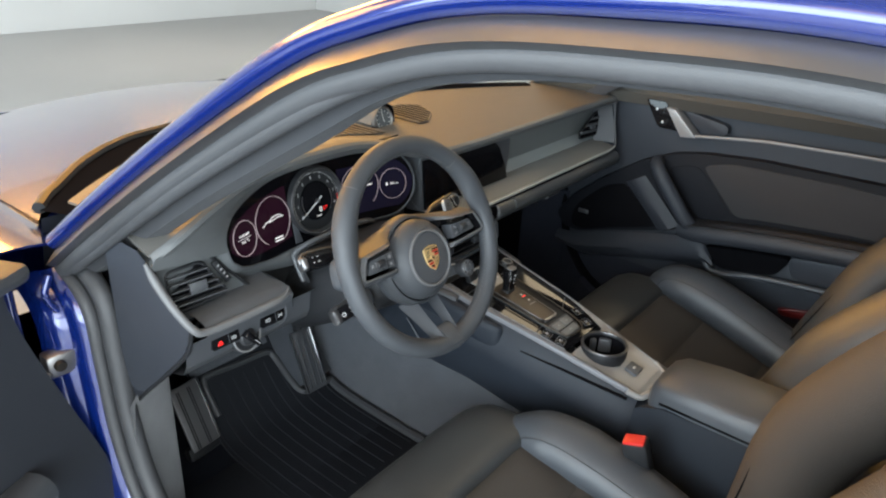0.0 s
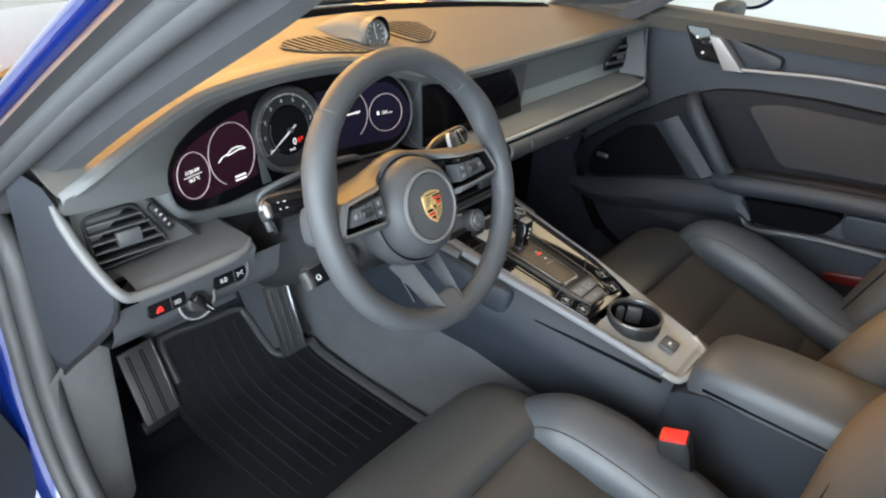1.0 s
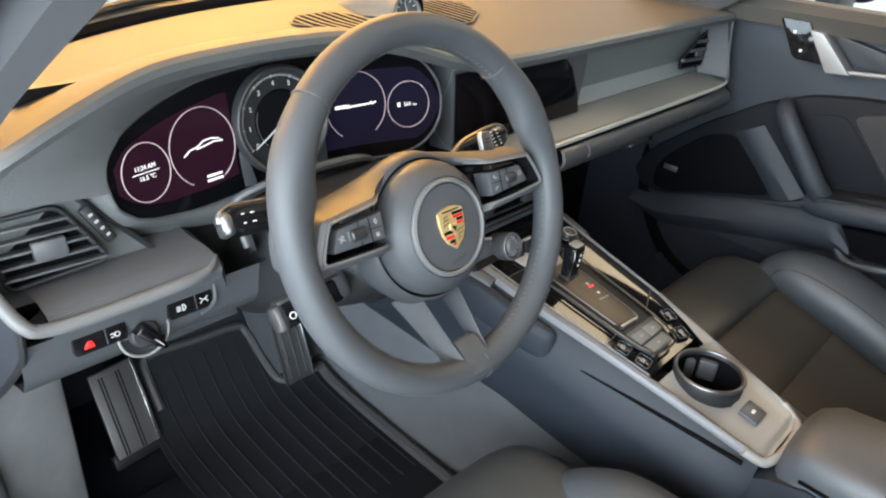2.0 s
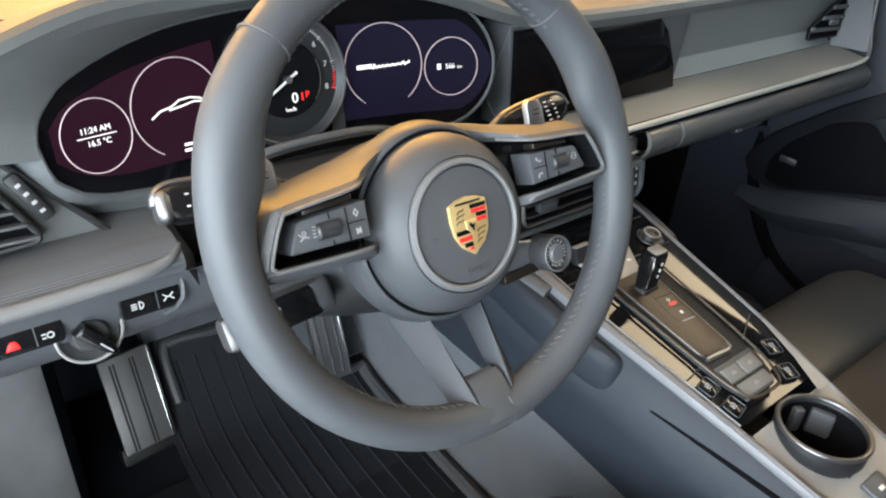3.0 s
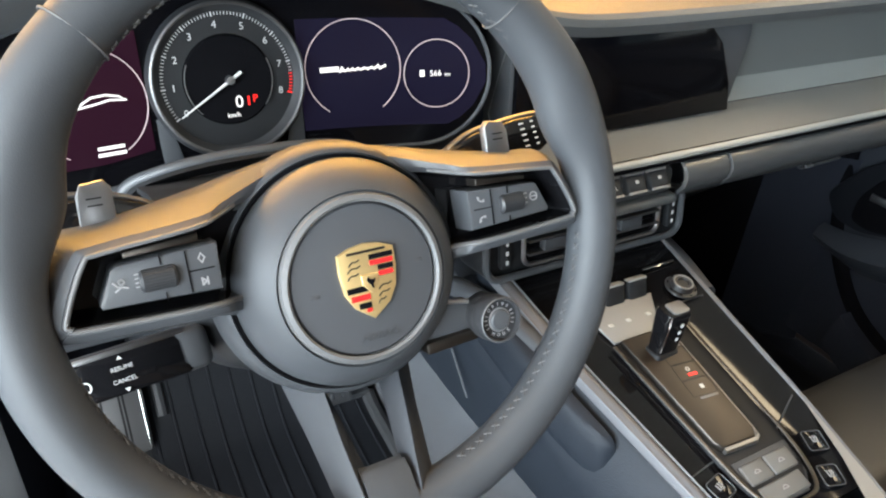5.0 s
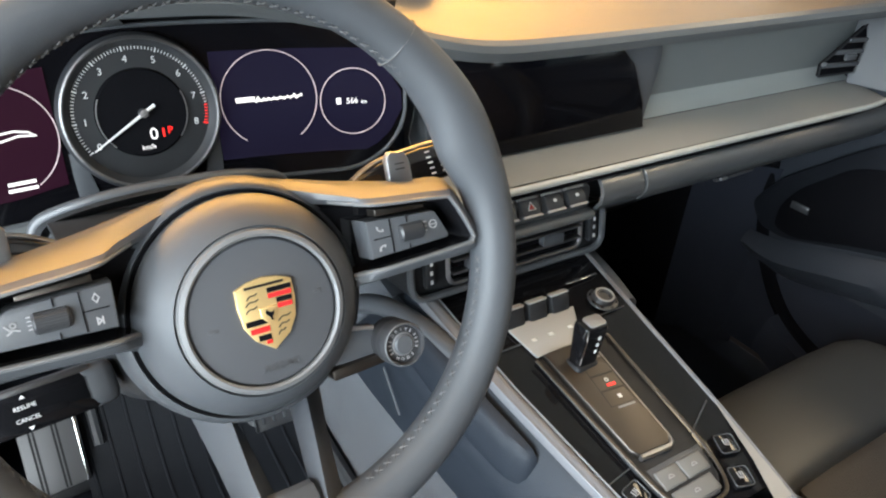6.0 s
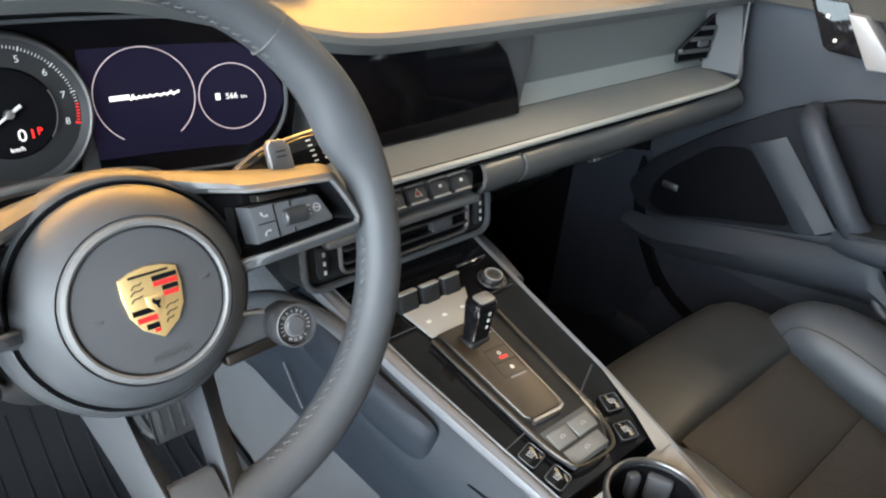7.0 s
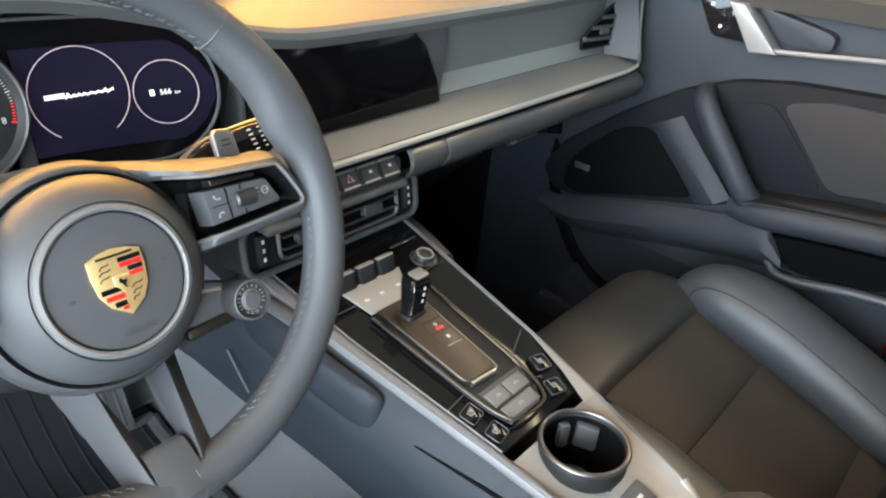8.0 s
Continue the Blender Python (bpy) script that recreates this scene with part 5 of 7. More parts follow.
for i, x in enumerate((-0.071, -0.040, -0.010, 0.021, 0.051)):
    k = part("key", box((0, 0, 0), (0.025, 0.016, 0.020), 0.004, pose(x, 0.150, 0.640, -40, 0, 0)), KNOBPL, keys)
    km = pose(x, 0.150, 0.640, -40, 0, 0)
    if i == 2:
        part("hazard_mark", tube([km @ Vector(p) for p in ((-0.0045, -0.0084, -0.003), (0.0045, -0.0084, -0.003), (0.0, -0.0084, 0.005))], 0.0006, 6, loop=True, up=(0, 1, 0)), WHITEMARK, k, "white triangle")
        part("hazard_mark", tube([km @ Vector(p) for p in ((-0.0020, -0.0084, -0.0015), (0.0020, -0.0084, -0.0015), (0.0, -0.0084, 0.0018))], 0.0006, 6, loop=True, up=(0, 1, 0)), RED, k, "red triangle")
    else:
        part("key_mark", box((0, -0.0085, 0.001), (0.0038, 0.0008, 0.0032), 0.0002, km), WHITEMARK, k)
    part("key_edge", box((0, -0.003, 0.0095), (0.0235, 0.012, 0.0024), 0.0008, km), SILVERPAINT, k)
    part("key_lip", box((0, -0.0066, -0.0094), (0.0235, 0.0030, 0.0026), 0.0008, km), SILVERPAINT, k, "bright lower lip")


def bezel(w, h, r, m, rad):
    return tube([m @ Vector((x, y, 0)) for x, y in rounded(w, h, r)], rad, 8, loop=True, up=(0, 1, 0))


vent = thing("centre_vent", pose(0, 0.165, 0.56), "dark centre air vent with a satin frame", "air vent")
VM = Matrix.Translation((0.0, 0.172, 0.580)) @ pose(0, 0, 0, 80, 0, 0)
part("backing", prism(rounded(0.262, 0.062, 0.016), -0.05, -0.006, 0.004, VM), PLASTIC, vent)
part("outer_frame", bezel(0.258, 0.058, 0.016, VM, 0.0040), GREYPL, vent)
part("inner_frame", bezel(0.180, 0.040, 0.010, VM @ Matrix.Translation((0.004, 0.0, 0.001)), 0.0026), SATIN, vent, "satin silver frame")
part("mouth", prism(rounded(0.176, 0.036, 0.008), -0.007, -0.0045, 0, VM @ Matrix.Translation((0.004, 0, 0))), BLACK, vent)
for y in (-0.007, 0.007):
    part("slat", box((0.004, y, 0.0), (0.174, 0.0030, 0.014), 0.001, VM), DARKSATIN, vent)
for x in (-0.05, 0.05):
    part("tab", box((x, 0.0, 0.003), (0.030, 0.013, 0.010), 0.002, VM), GREYPL, vent)
for x in (-0.108, 0.112):
    w = part("wheel", box((x, 0, 0), (0.013, 0.036, 0.010), 0.004, VM), PLASTIC, vent, "vent thumb wheel")
    for y in (-0.010, 0, 0.010):
        part("wheel_mark", box((x, y, 0.0052), (0.0032, 0.0045, 0.0008), 0.0003, VM), WHITEMARK, w)


dv = thing("side_vent", pose(-0.609, 0.207, 0.7055), "dark side air vent with slats beside the door", "air vent", "side vents")
DVM = Matrix.Translation((-0.609, 0.2075, 0.7055)) @ pose(0, 0, 0, 78, 0, 0) @ pose(0, 0, 0, 0, -6, 0)
shape = []
for (x0, y0), (x1, y1), (x2, y2) in (((-0.043, -0.033), (-0.047, 0.030), (0.011, 0.031)), ((-0.047, 0.030), (0.011, 0.031), (0.043, -0.027)), ((0.011, 0.031), (0.043, -0.027), (-0.043, -0.033)), ((0.043, -0.027), (-0.043, -0.033), (-0.047, 0.030))):
    p, q, r = Vector((x0, y0)), Vector((x1, y1)), Vector((x2, y2))
    a, b = q + (p - q).normalized() * 0.009, q + (r - q).normalized() * 0.009
    shape += [tuple(a.lerp(q, k).lerp(q.lerp(b, k), k)) for k in (0, 0.25, 0.5, 0.75, 1)]
part("mouth", prism(shape, -0.020, -0.004, 0.0, DVM), BLACK, dv)
part("frame", tube([DVM @ Vector((x, y, 0)) for x, y in shape], 0.0026, 8, loop=True, up=(0, 1, 0)), PLASTIC, dv)
for i in range(5):
    y = 0.021 - 0.0108 * i
    x0, x1 = lerp((-0.033, 0.030), (-0.043, -0.047), y), lerp((-0.027, 0.031), (0.043, 0.011), y)
    part("slat", box(((x0 + x1) / 2, y, 0.0), (x1 - x0, 0.0022, 0.018), 0.0006, DVM), GREYPL, dv)
part("tab", box((-0.004, -0.002, 0.006), (0.028, 0.017, 0.010), 0.002, DVM), GREYPL, dv)
ev = thing("side_vent", pose(0.60, 0.21, 0.70), "small dark triangular air vent at the dash end", "air vent", "side vents")
EVM = Matrix.Translation((0.600, 0.2065, 0.722)) @ pose(0, 0, 0, 0, 0, -8) @ pose(0, 0, 0, 88, 0, 0)
part("mouth", prism([(-0.044, -0.027), (0.029, -0.025), (0.035, 0.046), (0.026, 0.044), (-0.046, -0.010)], -0.004, 0.0, 0.0, EVM), BLACK, ev)
part("frame", tube([EVM @ Vector(p) for p in ((-0.044, -0.027, 0.0005), (0.029, -0.025, 0.0005), (0.035, 0.046, 0.0005), (0.026, 0.044, 0.0005), (-0.046, -0.010, 0.0005))], 0.0016, 6, loop=True, up=(0, 1, 0)), PLASTIC, ev)
for y in (-0.012, 0.006, 0.022):
    x0, x1 = lerp((-0.010, 0.044), (-0.044, 0.024), y), lerp((-0.025, 0.046), (0.029, 0.035), y)
    part("slat", box(((x0 + x1) / 2, y, 0.001), (x1 - x0, 0.006, 0.005), 0.0012, EVM), GREYPL, ev)
part("tab", box((0.006, -0.001, 0.004), (0.022, 0.009, 0.006), 0.002, EVM), GREYPL, ev)
part("tip", box((-0.043, -0.009, 0.003), (0.008, 0.005, 0.004), 0.0012, EVM), SATIN, ev, "bright tip of the slat")
vw = part("thumb_wheel", box((0, 0, 0), (0.011, 0.042, 0.008), 0.003, Matrix.Translation((-0.568, 0.209, 0.711)) @ pose(0, 0, 0, 78, 0, 0) @ pose(0, 0, 0, 0, 0, 28)), PLASTIC, dash, "ribbed vent wheel with pale dots")
for y in (-0.012, -0.004, 0.004, 0.012):
    part("wheel_mark", box((0, y, 0.0045), (0.004, 0.0026, 0.0008), 0.0003, Matrix.Translation((-0.568, 0.209, 0.711)) @ pose(0, 0, 0, 78, 0, 0) @ pose(0, 0, 0, 0, 0, 28)), PALEMARK, vw)

light = thing("light_switch", pose(-0.556, 0.17, 0.60), "round rotary light switch with a chrome ring", "switch")
LM = Matrix.Translation((-0.556, 0.176, 0.603)) @ pose(0, 0, 0, 78, 0, 0)
part("ring", ring(0.0245, 0.0016, LM @ Matrix.Translation((0, 0, 0.004)), 48, 8), RINGPAINT, light, "thin bright ring")
part("collar", lathe([(0.0005, 0.003), (0.019, 0.003), (0.022, 0.004), (0.0265, 0.001), (0.027, -0.006)], 48, LM), PLASTIC, light)
part("knob", lathe([(0.0005, 0.010), (0.012, 0.0095), (0.0145, 0.007), (0.0155, 0.002)], 40, LM), KNOBPL, light)
part("grip", prism([(-0.0060, 0.013), (0.0060, 0.013), (0.0050, -0.014), (0.0015, -0.0240), (-0.0015, -0.0240), (-0.0050, -0.014)], 0.004, 0.019, 0.004, LM @ pose(0, 0, 0, 0, 0, 38), 3), GLOSS, light, "raised black pointer grip")
part("pointer_line", box((0, -0.012, 0.0192), (0.0012, 0.012, 0.0006), 0, LM @ pose(0, 0, 0, 0, 0, 38)), PALEMARK, light)
for x0, x1, lit in ((-0.622, -0.573, True), (-0.532, -0.484, False)):
    b = thing("switch_block", pose((x0 + x1) / 2, 0.17, 0.622), "black switch block with a red lamp" if lit else "black switch block with white marks", "switch")
    BM = Matrix.Translation(((x0 + x1) / 2, 0.170, 0.6235)) @ pose(0, 0, 0, 78, 0, 0)
    part("face", prism(rounded(x1 - x0, 0.030, 0.004), -0.01, 0.002, 0.001, BM), GLOSS, b)
    part("divider", box((0.005, -0.004, 0.0022), (0.0008, 0.018, 0.0008), 0, BM), GREYPL, b)
    if lit:
        part("lamp_mark", prism([(-0.0155, -0.0100), (-0.0060, -0.0100), (-0.0066, -0.0065), (-0.0082, -0.0034), (-0.0115, -0.0034), (-0.0140, -0.0065)], 0.0018, 0.0026, 0.0003, BM), REDGLOW, b, "lit red lamp")
        strokes("mark", [circle(0.0150, -0.0065, 0.0022), [(0.0115, -0.0050), (0.0095, -0.0050)], [(0.0115, -0.0080), (0.0095, -0.0080)]], 0.0005, BM @ Matrix.Translation((0, 0, 0.0019)), WHITEMARK, b)
    else:
        strokes("mark", [circle(-0.0090, -0.0055, 0.0030, -90, 90, 8) + [(-0.0090, -0.0085)], [(-0.0115, -0.0035), (-0.0150, -0.0035)], [(-0.0115, -0.0055), (-0.0150, -0.0055)], [(-0.0115, -0.0075), (-0.0150, -0.0075)]], 0.0004, BM @ Matrix.Translation((0, 0, 0.0019)), WHITEMARK, b)
        strokes("mark", [[(0.0100, -0.0025), (0.0130, -0.0050), (0.0100, -0.0080)], [(0.0180, -0.0025), (0.0150, -0.0050), (0.0180, -0.0080)], [(0.0130, -0.0050), (0.0150, -0.0050)]], 0.0004, BM @ Matrix.Translation((0, 0, 0.0019)), WHITEMARK, b)
        part("block_rim", tube([BM @ Vector(p) for p in ((0.008, -0.0185, 0.002), (0.018, -0.0170, 0.002), (0.0255, -0.0100, 0.002), (0.0275, 0.000, 0.002), (0.0265, 0.014, 0.002))], 0.0022, 8, up=(0, 1, 0)), GREYPL, b, "raised grey rim round the end")

# dash clock on its hump, and the speaker grilles
chrono = thing("dash_clock", pose(0, 0.43, 0.80), "round stopwatch dial in a hump on the dash top", "clock")
CM = Matrix.Translation((-0.014, 0.396, 0.813)) @ pose(0, 0, 0, 74, 0, 0)
part("dial", lathe([(0.0005, 0.0), (0.0225, 0.0), (0.0245, 0.002), (0.026, 0.005), (0.0275, 0.004), (0.028, -0.006)], 48, CM), DARKSATIN, chrono, "dark dial with a thin bezel")
part("dial_glass", lathe([(0.0005, 0.0008), (0.0222, 0.0008), (0.0222, 0.0002)], 40, CM), mat("dark dial under glass", (0.030, 0.034, 0.042), 0.10, spec=0.8), chrono, "dark dial under glossy glass")
part("dial_rim", ring(0.0238, 0.0014, CM @ Matrix.Translation((0, 0, 0.0030)), 48, 6), SILVERPAINT, chrono, "pale dial rim")
for k in range(12):
    part("dial_tick", box((0.0185, 0, 0.0012), (0.0045, 0.0012, 0.0005), 0, CM @ Matrix.Rotation(radians(30 * k), 4, "Z")), WHITEMARK, chrono)
part("hand", box((0.0, 0.004, 0.0018), (0.0016, 0.024, 0.0006), 0, CM @ pose(0, 0, 0, 0, 0, 8)), WHITEMARK, chrono)
rings = []
for y, s, h in ((0.404, 1.0, 0.0), (0.43, 1.04, 0.002), (0.47, 0.95, -0.006), (0.52, 0.65, -0.020), (0.57, 0.25, -0.030)):
    rings.append([(-0.014 + 0.031 * s * math.cos(t) * (1.15 if math.sin(t) < 0 else 1), y - 0.004 + 0.01 * math.sin(t), 0.811 + h + 0.031 * s * math.sin(t)) for t in (2 * math.pi * j / 28 for j in range(28))])
part("hump", loft(rings, caps=True), DASHTOP, chrono, "leather-covered hump")
arc_at = [radians(-24 + 12 * k) for k in range(20)]
part("hood", sheet([[CM @ Vector((r * math.cos(t), r * math.sin(t), h * (0.35 + 0.65 * max(0.0, math.sin(t))))) for t in arc_at] for r, h in ((0.0325, -0.012), (0.0325, 0.006), (0.0318, 0.015), (0.0305, 0.016))]), DASHTOP, chrono, "leather hood over the dial")
part("hood_inside", sheet([[CM @ Vector((r * math.cos(t), r * math.sin(t), h * (0.35 + 0.65 * max(0.0, math.sin(t))))) for t in arc_at] for r, h in ((0.0303, 0.0158), (0.0285, 0.004), (0.0275, -0.004))]), BLACK, chrono, "black inside of the hood")
for s in (-1, 1):
    gr = thing("speaker_grille", pose(s * 0.12, 0.42, 0.83), "dark slatted speaker grille in the dash top", "grille", "dash grilles")
    xlo, xhi = 0.058, 0.176
    lo = lambda x: lerp((0.058, 0.085, 0.15, 0.176), (0.352, 0.350, 0.395, 0.45), x)
    hi = lambda x: lerp((0.058, 0.085, 0.15, 0.176), (0.455, 0.495, 0.49, 0.462), x)
    part("recess", sheet([[(s * x, y, dash_z(s * x, y) + 0.0030) for y in (lo(x), 0.7 * lo(x) + 0.3 * hi(x), 0.3 * lo(x) + 0.7 * hi(x), hi(x))] for x in [xlo + (xhi - xlo) * i / 8 for i in range(9)]]), BLACK, gr)
    for i in range(8):
        x = 0.063 + 0.0145 * i
        part("slat", sheet([[(s * (x + e), y, dash_z(s * x, y) + 0.0034) for y in (lo(x) + 0.003, 0.5 * (lo(x) + hi(x)), hi(x) - 0.003)] for e in (-0.0026, 0.0026)], 0.0006, (0, 0, 1)), DASHTOP, gr)
    edge_pts = [(s * x, lo(x), dash_z(s * x, lo(x)) + 0.003) for x in [xlo + (xhi - xlo) * i / 8 for i in range(9)]] + [(s * x, hi(x), dash_z(s * x, hi(x)) + 0.003) for x in [xhi - (xhi - xlo) * i / 8 for i in range(9)]]
    part("grille_rim", tube(edge_pts, 0.0020, 6, loop=True, flat=0.5), DASHTOP, gr)

# ---- centre console ----
cons = thing("centre_console", pose(0, -0.1, 0.40), "dark centre console with gloss black top and silver edges", "console")
CY = [-0.285, -0.28, -0.14, -0.06, 0.05, 0.17, 0.22]
CZ = [0.440, 0.445, 0.478, 0.499, 0.522, 0.545, 0.555]
CL = [-0.045, -0.052, -0.072, -0.088, -0.104, -0.112, -0.114]
CR = [0.062, 0.068, 0.086, 0.092, 0.100, 0.112, 0.114]


def cz(y):
    return lerp(CY, CZ, y)


def con(u, y, d=0.0):
    """A point on the console's top: u from -1 (driver's edge) to 1, d above it."""
    a, b = lerp(CY, CL, y), lerp(CY, CR, y)
    return Vector(((a + b) / 2 + u * (b - a) / 2, y - 0.2 * d, cz(y) + d))


def con_m(x, y, d=0.0):
    g = (cz(y + 0.01) - cz(y - 0.01)) / 0.02
    return Matrix.Translation((x, y, cz(y) + d)) @ pose(0, 0, 0, math.degrees(math.atan(g)), 0, 0)


ys = [-0.285 + 0.0253 * i for i in range(21)]
fys = [-0.285 + 0.0253 * i for i in range(26)]


def flank_low(y):
    return lerp((-0.285, -0.10, 0.05, 0.22, 0.35), (0.27, 0.315, 0.355, 0.362, 0.362), y)


def flank_top(y):
    return cz(y) - 1.1 * max(0.0, y - 0.20)


for s in (-1, 1):
    part("side_body", sheet([[Vector((con(s, y).x + s * dx, y, flank_low(y) + h if dx < 0.018 and h < 0.03 and h >= 0 else max(flank_low(y) + 0.02, flank_top(y) + h))) for dx, h in ((-0.010, 0.0), (0.012, 0.0), (0.017, 0.008), (0.022, -0.100), (0.026, -0.085), (0.027, -0.060), (0.012, -0.020), (0.002, -0.008))] for y in fys]), FLANK, cons, "dark grey padded console flank")
    part("side_trim", tube(smooth_path([con(s, 0.09, -0.010) + Vector((s * 0.004, 0, 0)), con(s, 0.15, -0.014) + Vector((s * 0.012, 0, 0)), con(s, 0.20, -0.030) + Vector((s * 0.026, 0.01, 0)), con(s, 0.22, -0.065) + Vector((s * 0.045, 0.04, 0))], 6), 0.011, 12), GREYPL, cons, "smooth grey end of the console side")
part("front_body", box((0.0, 0.20, 0.47), (0.20, 0.06, 0.12), 0.01), PLASTIC, cons)
part("top_panel", sheet([[con(u, y, -0.003 + 0.003 * max(0, (u - 0.8) / 0.16)) for y in ys if y > -0.145] for u in (-0.9, -0.45, 0, 0.45, 0.8, 0.96)], 0.004, (0, 0, -1)), GLOSS, cons, "gloss black top panel")
CUPX, CUPY = 0.006, -0.182
nu, ny = 46, 50
verts = [con(-0.88 + 1.84 * i / nu, -0.29 + 0.1445 * j / ny, -0.003 + 0.003 * max(0.0, (-0.88 + 1.84 * i / nu - 0.72) / 0.24)) for i in range(nu + 1) for j in range(ny + 1)]
faces = []
for i in range(nu):
    for j in range(ny):
        q = [i * (ny + 1) + j, (i + 1) * (ny + 1) + j, (i + 1) * (ny + 1) + j + 1, i * (ny + 1) + j + 1]
        mid = sum((verts[k] for k in q), Vector()) / 4
        if math.hypot(mid.x - CUPX, mid.y - CUPY) > 0.041:
            faces.append(q)
part("rear_panel", geo(verts, faces), SILVERPAINT, cons, "satin silver rear panel")
for s in (-1, 1):
    part("edge_strip", sheet([[con(s * u, y, h) for y in ys] for u, h in (((0.86, -0.001), (0.90, 0.0015), (0.96, 0.002)) if s < 0 else ((0.95, -0.001), (0.965, 0.0012), (0.98, 0.0014))) + ((1.0, 0.0), (1.02, -0.005), (1.02, -0.010))]), STRIP, cons, "satin silver edge strip")
    part("strip_line", tube([con(s * 1.0, y, 0.0002) for y in ys], 0.0012, 6), STRIP, cons)
part("panel_wedge", sheet([[con(u + (0.97 - u) * k, y, 0.0012) for k in (0, 0.5, 1)] for y, u in ((-0.050, 0.955), (-0.08, 0.90), (-0.11, 0.84), (-0.1455, 0.70), (-0.150, 0.70))]), SILVERPAINT, cons, "satin silver wedge beside the keys")
loop = [con(-1, -0.285), con(-0.8, -0.292), con(-0.4, -0.297), con(0.4, -0.297), con(0.8, -0.292), con(1, -0.285)]
part("end_strip", tube(smooth_path([con(-1, -0.265, -0.003)] + [p - Vector((0, 0, 0.003)) for p in loop] + [con(1, -0.265, -0.003)], 4), 0.0062, 10), SILVERPAINT, cons, "satin silver end of the console")
part("knee_pad", loft([[Vector((con(-1, y).x - 0.012 - 0.012 * k * q, y, cz(y) - 0.030 + h * (0.55 + 0.45 * min(1.0, k)))) for q, h in ((0, 0.022), (0.55, 0.021), (0.85, 0.016), (1.0, 0.006), (1.0, -0.016), (0.9, -0.027), (0.6, -0.033), (0, -0.034))] for y, k in ((-0.018, 0.1), (-0.016, 0.55), (-0.011, 0.9), (-0.002, 1.1), (0.01, 1.2), (0.05, 1.3), (0.10, 1.3), (0.16, 1.2), (0.20, 0.4))]), FLANK, cons, "padded knee rest")
# pale line added on the flank; the part it belongs to isn't known
part("flank_line", tube([(-0.1405, 0.200, 0.447), (-0.1405, 0.161, 0.408)], 0.0013, 6), GREYPL, cons, "thin pale line on the console side")
part("flank_groove", tube([Vector((con(-1, y).x - 0.010 - 0.006 * k, y, cz(y) - 0.012 - 0.030 * k)) for k, y in [(i / 8, -0.27 + 0.275 * i / 8) for i in range(9)]], 0.0030, 8), BLACK, cons, "dark groove along the console flank")
for u in (-0.86,):
    part("panel_line", tube([con(u, y, 0.0008) for y in ys if y > -0.145], 0.0010, 6), STRIP, cons)
# gear selector
sel = thing("gear_selector", pose(0, 0.03, 0.50), "small gear toggle on a brushed bronze tray", "gear selector")
part("well", prism([(-0.032, -0.120), (0.020, -0.120), (0.033, -0.098), (0.038, -0.06), (0.041, 0.062), (-0.050, 0.062), (-0.041, -0.09)], -0.002, 0.0012, 0.0008, con_m(0, 0.0, 0.0)), PLASTIC, sel)
part("tray", prism([(-0.031, -0.066), (0.005, -0.068), (0.0105, -0.060), (0.0145, 0.062), (-0.043, 0.062), (-0.036, -0.058)], 0.001, 0.0075, 0.0022, con_m(0, 0.0, 0.0), 3), BRONZE, sel, "brushed bronze tray")
part("tray_edge", tube([con_m(0, 0.0) @ Vector(p) for p in ((-0.031, -0.0665, 0.0040), (0.004, -0.0690, 0.0040), (0.0095, -0.0660, 0.0040), (0.0115, -0.060, 0.0040), (0.0155, 0.060, 0.0040))], [0.0034, 0.0036, 0.0034, 0.0022, 0.0016], 8), SATIN, sel, "bright edge of the tray")
TRM = con_m(0, 0.0) @ Matrix.Translation((0, 0, 0.0072)) @ pose(0, 0, 0, 0, 0, -5)
for y0, y1 in ((0.019, 0.036), (0.001, 0.018), (-0.017, 0.000)):
    strokes("key_joint", [[(-0.019, y0), (0.009, y0), (0.009, y1), (-0.019, y1), (-0.019, y0)]], 0.0003, TRM, PLASTIC, sel)
part("slit", box((-0.003, -0.0195, 0.0003), (0.020, 0.0022, 0.0008), 0.0002, TRM), RINGPAINT, sel, "pale slot below the park key")
part("slit", box((-0.003, 0.0385, 0.0003), (0.020, 0.0022, 0.0008), 0.0002, TRM), RINGPAINT, sel)
part("park_lamp", box((-0.003, 0.0055, 0.0004), (0.0095, 0.0026, 0.0008), 0, TRM), REDGLOW, sel, "lit red bar")
strokes("park_mark", [circle(-0.0045, 0.0115, 0.0016)], 0.0006, TRM, WHITEMARK, sel)
part("park_mark", box((-0.003, -0.0085, 0.0003), (0.0040, 0.0042, 0.0006), 0, TRM), WHITEMARK, sel)
LVM = con_m(-0.012, 0.037, 0.004) @ pose(0, 0, 0, -12, 5, 2)
lrows = []
for z, w, d, y in ((0.0, 0.0265, 0.0150, 0.0), (0.006, 0.0270, 0.0155, 0.0), (0.022, 0.0290, 0.0175, 0.0005), (0.038, 0.0305, 0.0195, 0.001), (0.046, 0.0308, 0.0200, 0.001), (0.0495, 0.0290, 0.0185, 0.001)):
    lrows.append([LVM @ Vector((px, py + y, z + 0.12 * py)) for px, py in rounded(w, d, 0.0045, 4)])
lev = part("lever", loft(lrows), GLOSS, sel, "black toggle with a bright cap")
part("lever_collar", prism(rounded(0.030, 0.020, 0.005, 4), -0.002, 0.0055, 0.0015, LVM), PLASTIC, sel, "black collar round the toggle")
part("lever_cap", prism(rounded(0.0215, 0.0150, 0.0035, 4), 0.0, 0.0022, 0.0008, LVM @ Matrix.Translation((0.003, 0.001, 0.0490)) @ pose(0, 0, 0, 7, 0, 0)), RINGPAINT, lev, "silver cap")
